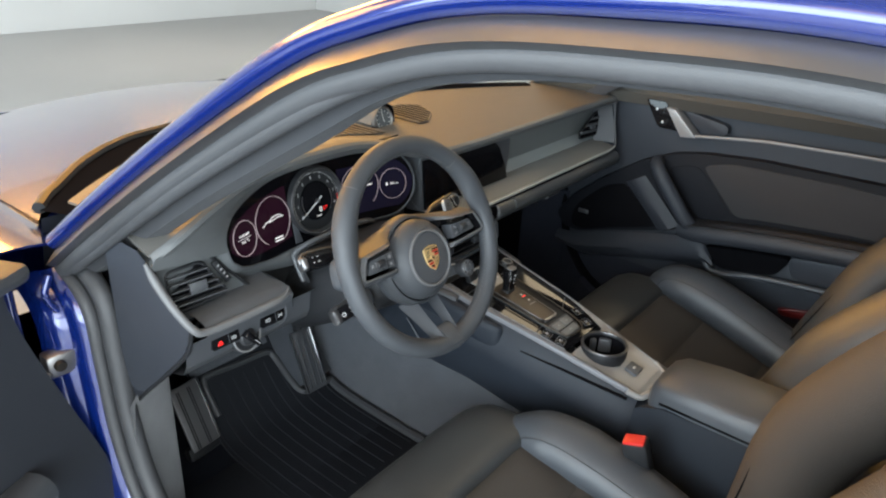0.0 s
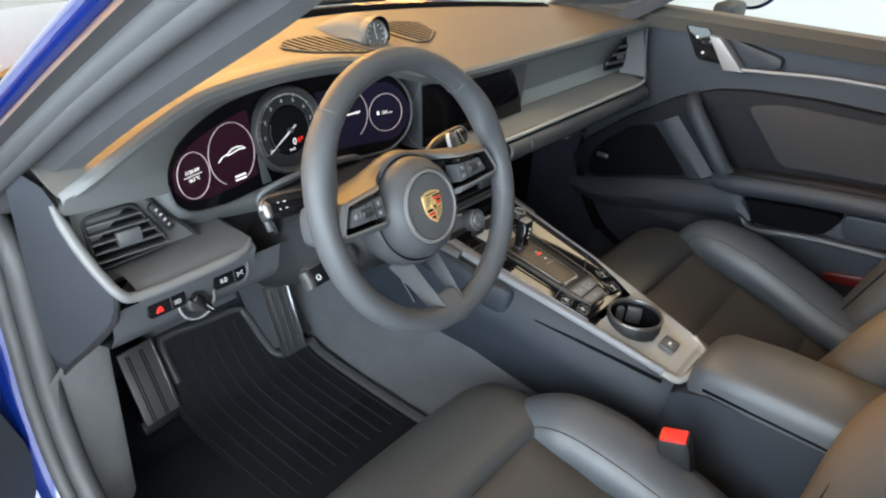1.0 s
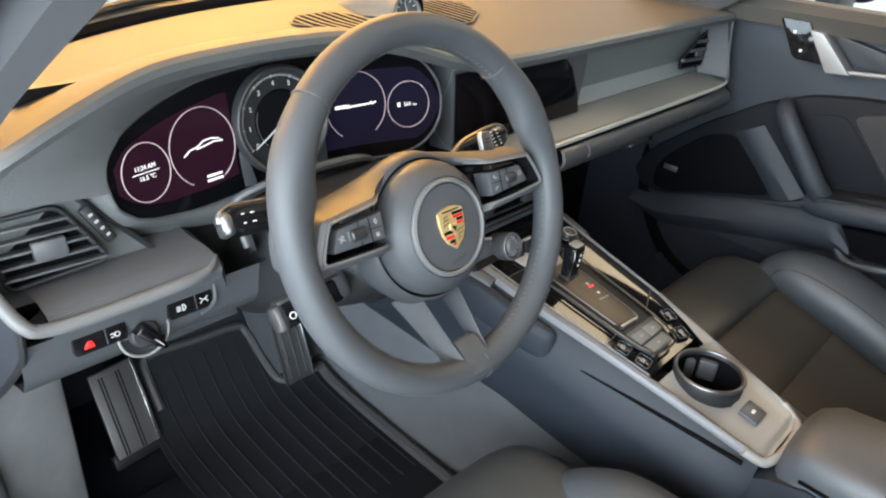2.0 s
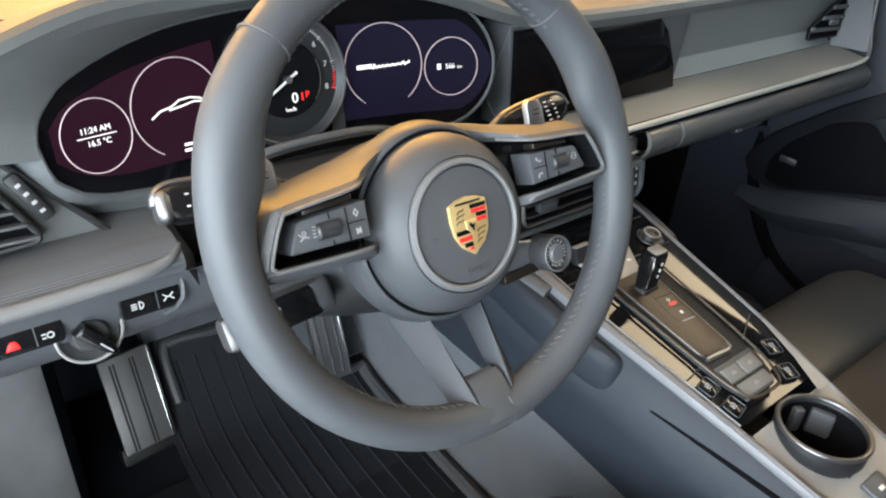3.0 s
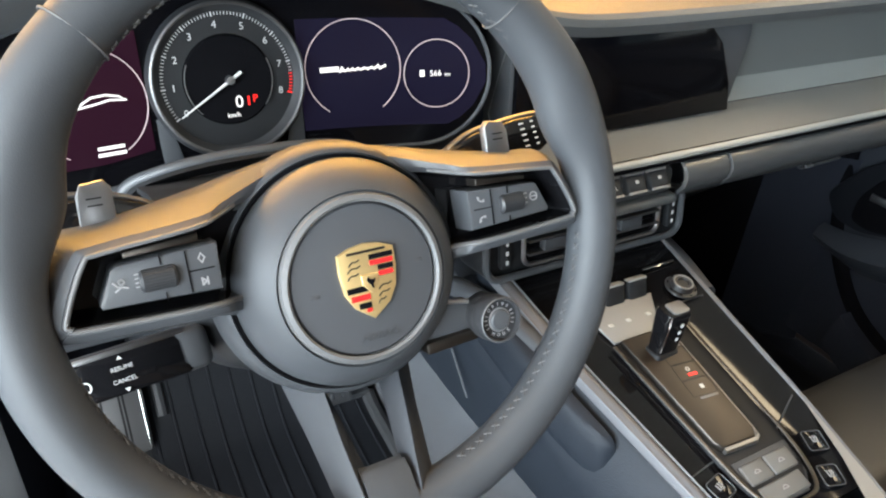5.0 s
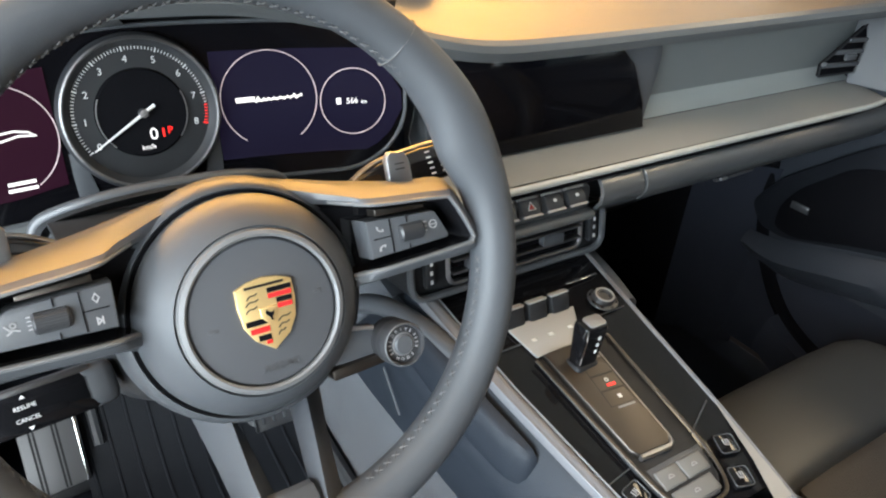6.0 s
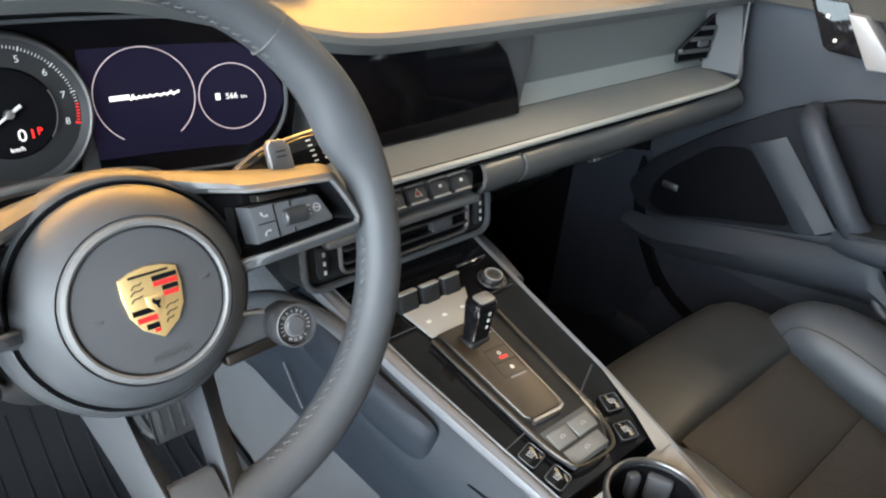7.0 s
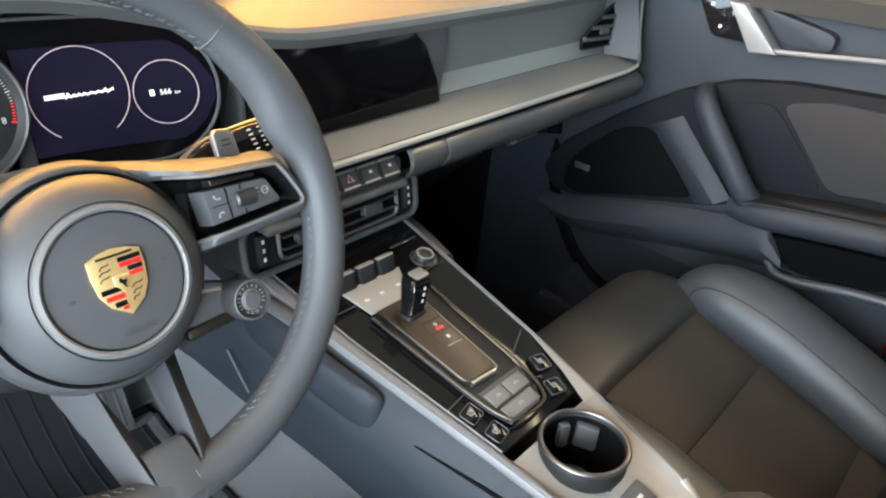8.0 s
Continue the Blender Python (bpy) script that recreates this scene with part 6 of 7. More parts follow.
part("lever_edge", tube([LVM @ Vector(p) for p in ((-0.0115, -0.0072, 0.008), (-0.0125, -0.0082, 0.022), (-0.0132, -0.0092, 0.038), (-0.0132, -0.0080, 0.0485))], 0.0009, 6), CHROME, lev, "thin bright corner")
for z in (0.036, 0.028, 0.020):
    part("lever_mark", box((0.0045, -0.0092 + 0.06 * (0.036 - z), z), (0.0030, 0.0010, 0.0036), 0.0002, LVM), WHITEMARK, lev)
frame_pts = smooth_path([con_m(0, 0.0) @ Vector(p) for p in ((-0.052, 0.060, 0.004), (-0.046, -0.02, 0.004), (-0.040, -0.085, 0.004), (-0.034, -0.112, 0.004), (-0.024, -0.124, 0.004), (0.008, -0.127, 0.004), (0.024, -0.122, 0.004), (0.034, -0.100, 0.004), (0.0385, -0.06, 0.004), (0.0400, 0.02, 0.004), (0.0415, 0.060, 0.004))], 6)
part("well_frame", tube(frame_pts, 0.0019, 8, flat=0.6), BRONZE, sel, "thin bronze frame round tray and buttons")
# toggle switches and plate ahead of the selector
pl = thing("toggle_switches", pose(0, 0.11, 0.53), "row of dark toggle switches on a silver plate", "switches")
part("plate", prism([(-0.046, -0.027), (0.012, -0.027), (0.036, 0.016), (-0.053, 0.018)], -0.001, 0.0016, 0.0006, con_m(0, 0.090)), SILVERPAINT, pl, "satin silver plate")
for x in (-0.042, -0.012, 0.018):
    t = part("toggle", box((0, 0, 0), (0.025, 0.013, 0.024), 0.004, con_m(x, 0.112, 0.006) @ pose(0, 0, 0, -30, 0, 0)), PLASTIC, pl)
    part("toggle_cap", box((0, -0.0020, 0.0112), (0.0240, 0.0080, 0.0026), 0.0010, con_m(x, 0.112, 0.006) @ pose(0, 0, 0, -30, 0, 0)), SILVERPAINT, t, "silver cap")
for x in (-0.036, -0.014, 0.012):
    part("plate_mark", box((x, 0.082, 0), (0.005, 0.004, 0.0006), 0, Matrix.Translation((0, 0, cz(0.082) + 0.0022))), WHITEMARK, pl)
vk = thing("volume_knob", pose(0.075, 0.101, 0.53), "small knurled volume knob with a bright rim", "knob")
KM = con_m(0.075, 0.101)
part("knob", lathe([(0.0005, 0.006), (0.006, 0.006), (0.0068, 0.008), (0.0105, 0.0085), (0.0120, 0.007), (0.0130, 0.001)], 32, KM), KNOBPL, vk)
part("knob_rim", ring(0.0100, 0.0011, KM @ Matrix.Translation((0, 0, 0.0082)), 32, 6), SILVERPAINT, vk)
part("knob_base", lathe([(0.0128, 0.003), (0.0165, 0.0022), (0.0175, 0.0005)], 32, KM, cap=False), KNOBPL, vk, "bright flared base")
for k in range(8):
    part("knob_mark", box((0.0150, 0, 0.0028), (0.0014, 0.0030, 0.0008), 0, KM @ Matrix.Rotation(k * 0.785, 4, "Z")), BLACK, vk)
part("slit", box((0.0, 0.0, 0.0005), (0.046, 0.0028, 0.0012), 0.0004, con_m(0.074, 0.1365)), CHROME, cons, "thin bright slot")
part("panel_joint", tube([con(-0.9, 0.085, -0.001), con(0.9, 0.085, -0.001)], 0.0008, 6), GREYPL, cons)
part("panel_joint", tube([con(0.3, -0.07, -0.001), con(0.9, -0.045, -0.001)], 0.0008, 6), GREYPL, cons)
part("panel_joint", tube([con(-0.9, -0.072, -0.001), con(-0.4, -0.066, -0.001)], 0.0008, 6), GREYPL, cons)
# button group behind the tray and the heater keys
bg = thing("console_buttons", pose(0, -0.1, 0.48), "group of grey console buttons", "switches")
part("bezel", prism([(-0.030, -0.034), (0.019, -0.034), (0.030, -0.020), (0.034, 0.010), (-0.033, 0.010)], 0.0, 0.003, 0.001, con_m(0, -0.086)), GREYPL, bg)
for x, y, w, h in ((-0.0165, -0.004, 0.027, 0.018), (0.0130, -0.004, 0.029, 0.018), (-0.003, -0.0240, 0.050, 0.016)):
    k = part("button", box((x, y, 0.0030), (w, h, 0.004), 0.0016, con_m(0, -0.086), 3), BUTTON, bg)
    bx = con_m(0, -0.086) @ Matrix.Translation((x, y, 0.0048))
    strokes("button_mark", [[(-0.0030, -0.0010), (-0.0022, 0.0004), (-0.0006, 0.0016), (0.0012, 0.0014), (0.0028, 0.0002), (0.0032, -0.0010), (-0.0030, -0.0010)]], 0.0004, bx, PALEMARK, k)
for x, y in ((-0.056, -0.088), (-0.050, -0.116), (0.062, -0.088), (0.049, -0.117)):
    k = thing("heater_key", pose(x, y, cz(y)), "small black seat heater key with white mark", "switch", "heater keys")
    HK = con_m(x, y) @ pose(0, 0, 0, 0, 0, -15 if x > 0 else 12)
    part("key", box((0, 0, 0.0), (0.022, 0.020, 0.005), 0.0015, HK), GLOSS, k)
    part("key_frame", tube([HK @ Vector((px, py, 0.0024)) for px, py in rounded(0.0205, 0.0185, 0.003, 3)], 0.0005, 6, loop=True), GREYPL, k)
    strokes("key_mark", [[(-0.0030, 0.0036), (-0.0022, -0.0012), (0.0026, -0.0016)], [(-0.0004, 0.0040), (0.0004, 0.0014), (-0.0002, 0.0000)], [(0.0020, 0.0040), (0.0028, 0.0014), (0.0022, 0.0000)]], 0.0004, HK @ Matrix.Translation((0, 0, 0.0025)), PALEMARK, k)
# cup holder
cup = thing("cup_holder", pose(0.006, -0.182, 0.44), "round black cup holder insert in the console", "cup holder")
KM = Matrix.Translation((0.006, -0.182, 0.0))
part("cup", lathe([(0.0005, 0.39), (0.033, 0.39), (0.0385, 0.43), (0.0405, 0.481), (0.0425, 0.484), (0.0445, 0.481), (0.0445, 0.464), (0.041, 0.456), (0.040, 0.41)], 56, KM, cap=False), PLASTIC, cup)
part("cup_lining", lathe([(0.0005, 0.392), (0.032, 0.392), (0.0378, 0.43), (0.0398, 0.478)], 48, KM, cap=False), BLACK, cup, "black cup lining")
part("cup_rim", ring(0.0430, 0.0028, KM @ Matrix.Translation((0, 0, 0.4825)), 56, 10), DARKSATIN, cup, "rounded satin cup rim")
for a, w in ((62, 0.012), (22, 0.024), (200, 0.014)):
    part("tab", box((0.036, 0, 0.458), (0.010, w, 0.030), 0.003, KM @ pose(0, 0, 0, 0, 0, a)), GREYPL, cup, "sprung tab in the cup")
pb = thing("parking_brake_key", pose(0.010, -0.246, 0.455), "square dark parking brake key", "switch")
part("key", box((0, 0, 0), (0.032, 0.026, 0.006), 0.002, con_m(0.010, -0.246)), GREYPL, pb)
part("key_mark", box((0, 0, 0.0033), (0.008, 0.004, 0.0005), 0.0002, con_m(0.010, -0.246)), WHITEMARK, pb)
# armrest lid behind the console
arm = thing("armrest", pose(0, -0.55, 0.40), "dark leather centre armrest lid", "armrest")
rings = []
for y, w, t in ((-0.300, 0.045, 0.468), (-0.308, 0.060, 0.482), (-0.33, 0.070, 0.494), (-0.40, 0.074, 0.502), (-0.55, 0.074, 0.505), (-0.75, 0.072, 0.50), (-0.77, 0.06, 0.48)):
    rings.append([(0.008 + x * w, y, t - 0.038 + z * 0.038) for x, z in ((-1.02, -0.6), (-1.0, 0.2), (-0.92, 0.7), (-0.75, 0.93), (0, 1.0), (0.75, 0.93), (0.92, 0.7), (1.0, 0.2), (1.02, -0.6), (0, -0.7))])
part("lid", loft(rings), LEATHER, arm)
part("lid_seam", tube([(0.008 - 1.005 * 0.0745, y, 0.458) for y in (-0.33, -0.5, -0.74)], 0.002, 6), BLACK, arm)
part("bin", loft([[(a, y, 0.13), (b, y, z - 0.06), (c, y, z), (0.08, y, z), (0.09, y, 0.25)] for y, a, b, c, z in ((-0.250, -0.070, -0.062, -0.050, 0.395), (-0.275, -0.076, -0.068, -0.056, 0.412), (-0.300, -0.080, -0.073, -0.062, 0.432), (-0.34, -0.084, -0.077, -0.068, 0.450), (-0.8, -0.086, -0.078, -0.070, 0.455))]), FLANK, arm, "padded bin below the lid")
buck = thing("belt_buckle", pose(-0.185, -0.36, 0.36), "black seat belt buckle with a red button", "belt buckle")
BKM = Matrix.Translation((-0.163, -0.345, 0.405)) @ pose(0, 0, 0, -16, -6, 12)
part("case", box((0, 0, 0), (0.032, 0.044, 0.085), 0.008, BKM), PLASTIC, buck)
part("button", box((-0.002, 0.0, 0.0425), (0.025, 0.036, 0.006), 0.003, BKM), RED, buck, "bright red release button")
part("strap", box((0.0, 0.004, -0.085), (0.026, 0.008, 0.10), 0.003, BKM), BLACK, buck)

# ---- seats ----
def seat(cx, y0, dz, label):
    st = thing("bucket_seat", pose(cx, y0 - 0.3, 0.11), label, "seat", "front seats")
    o = Vector((cx, y0, dz))
    bo = o + Vector((0, 0.03 if cx > 0 else 0.0, 0))
    lean = 0.30 if cx > 0 else 0.0
    dip, taper = (0.27, 0.55) if cx > 0 else (0.19, 0.0)
    prof = [(-0.118, 0.350), (-0.112, 0.366), (-0.09, 0.374), (-0.04, 0.374), (0.0, 0.367), (0.024, 0.350), (0.036, 0.322), (0.036, 0.285), (0.022, 0.24), (0.0, 0.21)]
    cols = [-0.205, -0.20, -0.185, -0.15, -0.08, 0.0, 0.08, 0.15, 0.185, 0.20, 0.205]
    part("thigh_pad", sheet([[o + Vector((x, y - 0.010 * abs(x / 0.2) ** 3, z - 0.02 * max(0, (abs(x) - 0.14) / 0.065) ** 2 + 0.004 * abs(x / 0.2) ** 2)) for y, z in smooth_pairs(prof)] for x in cols]), PADLEATHER, st, "smooth dark leather thigh support")
    for a, b in ((-0.1180, -0.2330), (-0.2340, -0.3910), (-0.3920, -0.56)):
        g = []
        for i in range(11):
            u = i / 10
            x = -0.146 + 0.292 * u
            row = []
            for j in range(17):
                v = j / 16
                puff = 0.011 * (1 - abs(2 * v - 1) ** 4) * (1 - (2 * u - 1) ** 8)
                y = a + (b - a) * v
                row.append(o + Vector((x * (1.0 + taper * (y + 0.118)), y, 0.354 + dip * (y + 0.118) + puff + 0.004 * (2 * u - 1) ** 2)))
            g.append(row)
        part("seat_panel", sheet(g, 0.02, (0, 0, -1)), INSERT, st, "perforated seat panel")
    for s in (-1, 1):
        path = smooth_path([(s * 0.150, -0.076, 0.326), (s * 0.178, -0.105, 0.345), (s * 0.193, -0.16, 0.352), (s * 0.199, -0.24, 0.343), (s * 0.199, -0.33, 0.326), (s * 0.196, -0.42, 0.308), (s * 0.190, -0.52, 0.30)], 6)
        if cx > 0 and s < 0:
            path = [p - Vector((0, 0, 0.028)) for p in path]
        if cx > 0 and s > 0:
            path = [p + Vector((0.010 - 0.0012 * i, 0, lerp((0, 8, 18, 36), (0.0, 0.024, 0.016, -0.012), i))) for i, p in enumerate(path)]
        rad = [lerp((0, 5, 10, 16, 36), (0.018, 0.045, 0.058, 0.062, 0.044) if cx < 0 or s < 0 else (0.018, 0.045, 0.060, 0.068, 0.062), i) for i in range(len(path))]
        part("side_bolster", tube([o + p for p in path], rad, 28, flat=0.84), LEATHER, st, "raised leather side bolster")
        for q0 in (38, 140):
            pts = []
            for i, p in enumerate(path[1:], 1):
                dd_ = (Vector(path[min(i + 1, len(path) - 1)]) - Vector(path[i - 1])).normalized()
                sd = dd_.cross(Vector((0, 0, 1))).normalized()
                up_ = sd.cross(dd_)
                q1 = radians(q0 if s < 0 else 180 - q0)
                pts.append(o + p + (rad[i] + 0.0003) * (math.cos(q1) * sd + 0.84 * math.sin(q1) * up_))
            part("bolster_seam", tube(pts, 0.0009, 6), PLASTIC, st)
        part("side_valance", box((0, 0, 0), (0.05, 0.50, 0.16), 0.02, Matrix.Translation(o + Vector((s * 0.215, -0.27, 0.26)))), PLASTIC, st, "black plastic seat side")
        bp = smooth_path([(s * x, y - lean * (z - 0.33), z) for x, y, z in ((0.185, -0.50, 0.33), (0.208, -0.512, 0.44), (0.222, -0.53, 0.55), (0.215, -0.585, 0.66), (0.19, -0.65, 0.77), (0.15, -0.70, 0.86))], 6)
        # darker leathers than the cushion bolsters, to hold the backrest's shade
        part("back_bolster", tube([bo + p for p in bp], [0.055 + 0.012 * math.sin(math.pi * i / (len(bp) - 1)) for i in range(len(bp))], 18, flat=1.0, up=(0, 1, 0)), INSERT if cx < 0 else PADLEATHER, st, "leather backrest bolster darkened for shade")
        part("back_seam", tube([bo + p + Vector((s * -0.040, 0.046, 0.012)) for p in bp], 0.0015, 6), BLACK, st)
    for a, b in ((0, 0.33), (0.335, 0.66), (0.665, 1.0)):
        g = []
        for i in range(9):
            x = -0.16 + 0.04 * i
            row = []
            for j in range(8):
                v = a + (b - a) * j / 7
                puff = 0.010 * (1 - (2 * j / 7 - 1) ** 4)
                row.append(bo + Vector((x * (1 - 0.25 * v), -0.535 - 0.22 * v ** 1.2 - 0.5 * lean * v + puff, 0.37 + 0.50 * v)))
            g.append(row)
        part("back_panel", sheet(g, 0.03, (0, -1, 0)), INSERT, st, "perforated backrest panel")
    part("back_shell", loft([[bo + Vector((x * w, y + d - lean * (z - 0.33), z)) for x, d in ((-0.26, 0.0), (-0.2, -0.05), (0, -0.06), (0.2, -0.05), (0.26, 0.0), (0, 0.0))] for w, y, z in ((0.95, -0.57, 0.30), (1.0, -0.62, 0.55), (0.9, -0.74, 0.80), (0.55, -0.80, 0.98))]), LEATHER, st, "leather seat back")
    part("headrest", box((0, 0, 0), (0.24, 0.09, 0.16), 0.035, Matrix.Translation(bo + Vector((0, -0.745 - 0.61 * lean, 0.94))) @ pose(0, 0, 0, -18, 0, 0), 4), LEATHER, st)
    part("base", box((0, 0, 0), (0.42, 0.46, 0.14), 0.02, Matrix.Translation(o + Vector((0, -0.27, 0.21)))), PLASTIC, st, "black seat base")
    return st


def smooth_pairs(pr):
    return [(p.y, p.z) for p in smooth_path([(0, y, z) for y, z in pr], 4)]


seat(-0.388, -0.048, 0.028, "dark grey leather driver's seat with perforated panels")
seat(0.350, 0.006, 0.017, "dark grey leather passenger seat with perforated panels")

# ---- pedals ----
rest = thing("footrest", pose(-0.48, 0.5, 0.15), "ribbed aluminium footrest in the driver's footwell", "footrest")
FM = Matrix(((0.98, 0.0, 0.0, -0.476), (0.1, 0.52, -0.84, 0.500), (0.0, 0.85, 0.53, 0.222), (0, 0, 0, 1)))
part("plate", box((0, 0.004, 0), (0.074, 0.142, 0.010), 0.004, FM), TREAD, rest)
for x in (-0.022, -0.017, 0.006, 0.011):
    part("groove", box((x, 0, 0.0052), (0.0028, 0.130, 0.001), 0.0, FM), PLASTIC, rest)
part("bright_edge", box((0.0345, 0.004, 0.0045), (0.005, 0.140, 0.004), 0.001, FM), CHROME, rest)
part("foot", box((0, -0.07, -0.02), (0.085, 0.03, 0.03), 0.008, FM), PLASTIC, rest)
for nm, c, w, h in (("brake_pedal", (-0.190, 0.464, 0.243), 0.058, 0.155), ("accelerator_pedal", (-0.125, 0.53, 0.22), 0.045, 0.15)):
    pdl = thing(nm, pose(c[0], c[1], 0.12), "ribbed aluminium %s" % nm.replace("_", " "), "pedal", "pedals")
    PM = Matrix.Translation(c) @ pose(0, 0, 0, 68, 0, 0)
    part("plate", box((0, 0, 0), (w, h, 0.008), 0.003, PM), SATIN, pdl)
    for x in (-w * 0.28, 0, w * 0.28):
        part("rubber_rib", box((x, 0, 0.0045), (w * 0.09, h * 0.86, 0.002), 0.0006, PM), RUBBER, pdl)
    for x in (-w * 0.47, w * 0.47):
        part("bright_edge", box((x, 0, 0.0040), (0.003, h * 0.97, 0.004), 0.001, PM), CHROME, pdl)
    part("arm", tube([Vector(c) + Vector((0, 0.02, 0.02)), Vector(c) + Vector((0, 0.06, 0.16)), Vector(c) + Vector((0.0, 0.07, 0.30))], 0.010, 8), PLASTIC, pdl)

# ---- passenger door ----
pd = thing("passenger_door", pose(0.70, -0.3, 0.12), "closed passenger door with dark leather card and pull handle", "door")


def card_x(y, z):
    return 0.690 + 0.012 * math.sin((z - 0.3) * 5) - 0.018 * math.exp(-((z - 0.42) / 0.09) ** 2) * min(1, max(0.0, (0.30 - y) / 0.1))


yy = [0.42 - 0.055 * i for i in range(28)]
part("card", sheet([[(card_x(y, z), y, z) for z in [0.336 + 0.0245 * k for k in range(21)]] for y in yy], 0.03, (1, 0, 0)), DOORSKIN, pd, "grey leather door card")
# foot of the card split off and darkened to carry the footwell's shade
part("lower_card", sheet([[(card_x(y, z) + 0.004, y, z) for z in [0.14 + 0.0245 * k for k in range(9)]] for y in yy], 0.03, (1, 0, 0)), SHADECARPET, pd, "foot of the door card darkened for footwell shade")


def belt(y):
    return 0.842 - 0.05 * max(0, y - 0.1) + 0.038 * max(0, 0.1 - y)


part("sill_cap", sheet([[(0.672, y, belt(y) - 0.050), (0.664, y, belt(y) - 0.02), (0.675, y, belt(y) - 0.003), (0.70, y, belt(y)), (0.73, y, belt(y) - 0.004)] for y in yy]), SILLSKIN, pd, "padded window sill cap, warm light put into its tint")
wn = part("side_glass", sheet([[(0.725 - 0.0, y, belt(y) - 0.02), (0.70, y, 0.5 * (belt(y) + 1.10)), (0.63, y, max(belt(y), min(1.11, 1.12 - 0.62 * max(0, y + 0.20))))] for y in yy if y < 0.28]), GLASS, pd, "clear side window")
wn.visible_shadow = False


def flat(name, pts, x0, x1, material, label="", bev=0.004):
    """A plate on the door: (y, z) outline, from x0 (outer) in to x1."""
    m = Matrix(((0, 0, -1, 0), (1, 0, 0, 0), (0, 1, 0, 0), (0, 0, 0, 1)))
    P, out = [Vector((a, b)) for a, b in pts], []
    for i, p in enumerate(P):
        q, r = P[i - 1], P[(i + 1) % len(P)]
        e0, e1 = p + (q - p) * min(0.35, 0.02 / (q - p).length), p + (r - p) * min(0.35, 0.02 / (r - p).length)
        out += [tuple(e0 * (1 - u) ** 2 + p * 2 * u * (1 - u) + e1 * u * u) for u in (0, 0.25, 0.5, 0.75, 1)]
    pts = out
    return part(name, prism(pts, -x0, -x1, bev, m), material, pd, label)


# dark plate: its border above the cloth paints the upper card's shadow
flat("recess_panel", [(0.318, 0.423), (0.276, 0.486), (0.173, 0.575), (0.08, 0.642), (-0.006, 0.682), (-0.09, 0.70), (-0.22, 0.713), (-0.50, 0.72), (-0.85, 0.71), (-0.88, 0.60), (-0.45, 0.56), (-0.28, 0.545), (-0.10, 0.505), (-0.03, 0.465), (0.028, 0.448), (0.134, 0.416), (0.241, 0.382), (0.29, 0.386)], 0.70, 0.675, DOORBLACK, "door recess panel with its shadow put into the colour")
flat("cloth_panel", [(-0.088, 0.668), (-0.16, 0.690), (-0.40, 0.700), (-0.80, 0.695), (-0.82, 0.61), (-0.45, 0.588), (-0.25, 0.566), (-0.195, 0.556)], 0.70, 0.6715, CLOTH, "soft grey door panel", 0.0012)
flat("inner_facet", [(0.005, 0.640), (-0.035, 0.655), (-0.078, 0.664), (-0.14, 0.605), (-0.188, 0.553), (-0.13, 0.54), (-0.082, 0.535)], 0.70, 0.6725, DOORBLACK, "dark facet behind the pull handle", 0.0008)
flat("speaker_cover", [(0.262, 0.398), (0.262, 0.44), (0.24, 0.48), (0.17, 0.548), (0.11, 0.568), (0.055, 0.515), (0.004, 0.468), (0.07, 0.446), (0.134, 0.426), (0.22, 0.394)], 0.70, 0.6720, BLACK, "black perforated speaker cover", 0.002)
part("speaker_badge", box((0.6695, 0.226, 0.452), (0.004, 0.032, 0.012), 0.001), SATIN, pd, "small silver maker's badge")
part("pull_base", sheet([[(0.674, 0.112, 0.572), (0.672, 0.05, 0.515), (0.668, -0.002, 0.466)], [(0.662, 0.098, 0.582), (0.656, 0.034, 0.524), (0.650, -0.022, 0.474)], [(0.658, 0.080, 0.592), (0.651, 0.015, 0.534), (0.644, -0.042, 0.484)], [(0.670, 0.058, 0.605), (0.664, -0.008, 0.546), (0.655, -0.064, 0.498)]]), DOORSKIN, pd, "smooth leather column below the pull handle")
upper = smooth_path([(0.674, 0.300, 0.372), (0.672, 0.241, 0.380), (0.668, 0.134, 0.414), (0.664, 0.028, 0.446), (0.655, -0.069, 0.472), (0.648, -0.13, 0.480), (0.646, -0.17, 0.44)], 5)
lower = smooth_path([(0.678, 0.300, 0.335), (0.676, 0.212, 0.318), (0.674, 0.10, 0.345), (0.672, -0.004, 0.372), (0.670, -0.09, 0.392), (0.668, -0.14, 0.402), (0.666, -0.185, 0.412)], 5)
part("lower_band", sheet([upper, [0.8 * p + 0.2 * q + Vector((-0.014, 0, 0.003)) for p, q in zip(upper, lower)], [0.5 * (p + q) + Vector((-0.024, 0, 0)) for p, q in zip(upper, lower)], [0.2 * p + 0.8 * q + Vector((-0.016, 0, 0)) for p, q in zip(upper, lower)], lower]), DOORSKIN, pd, "smooth leather band along the door")
part("armrest", tube(smooth_path([(0.640, -0.075, 0.498), (0.630, -0.12, 0.506), (0.626, -0.20, 0.522), (0.626, -0.30, 0.538), (0.628, -0.45, 0.556), (0.632, -0.85, 0.60)], 6), [0.022 + 0.008 * min(1, i / 8) for i in range(31)], 14, flat=0.9), DOORSKIN, pd, "padded door armrest")
part("armrest_top", sheet([[(0.604, y, z), (0.628, y, z + 0.004), (0.655, y, z + 0.002), (0.674, y, z - 0.002)] for y, z in ((-0.095, 0.524), (-0.15, 0.536), (-0.25, 0.553), (-0.35, 0.567), (-0.5, 0.583), (-0.85, 0.622))], 0.004, (0, 0, -1)), PLASTIC, pd, "dark flat top of the door armrest")
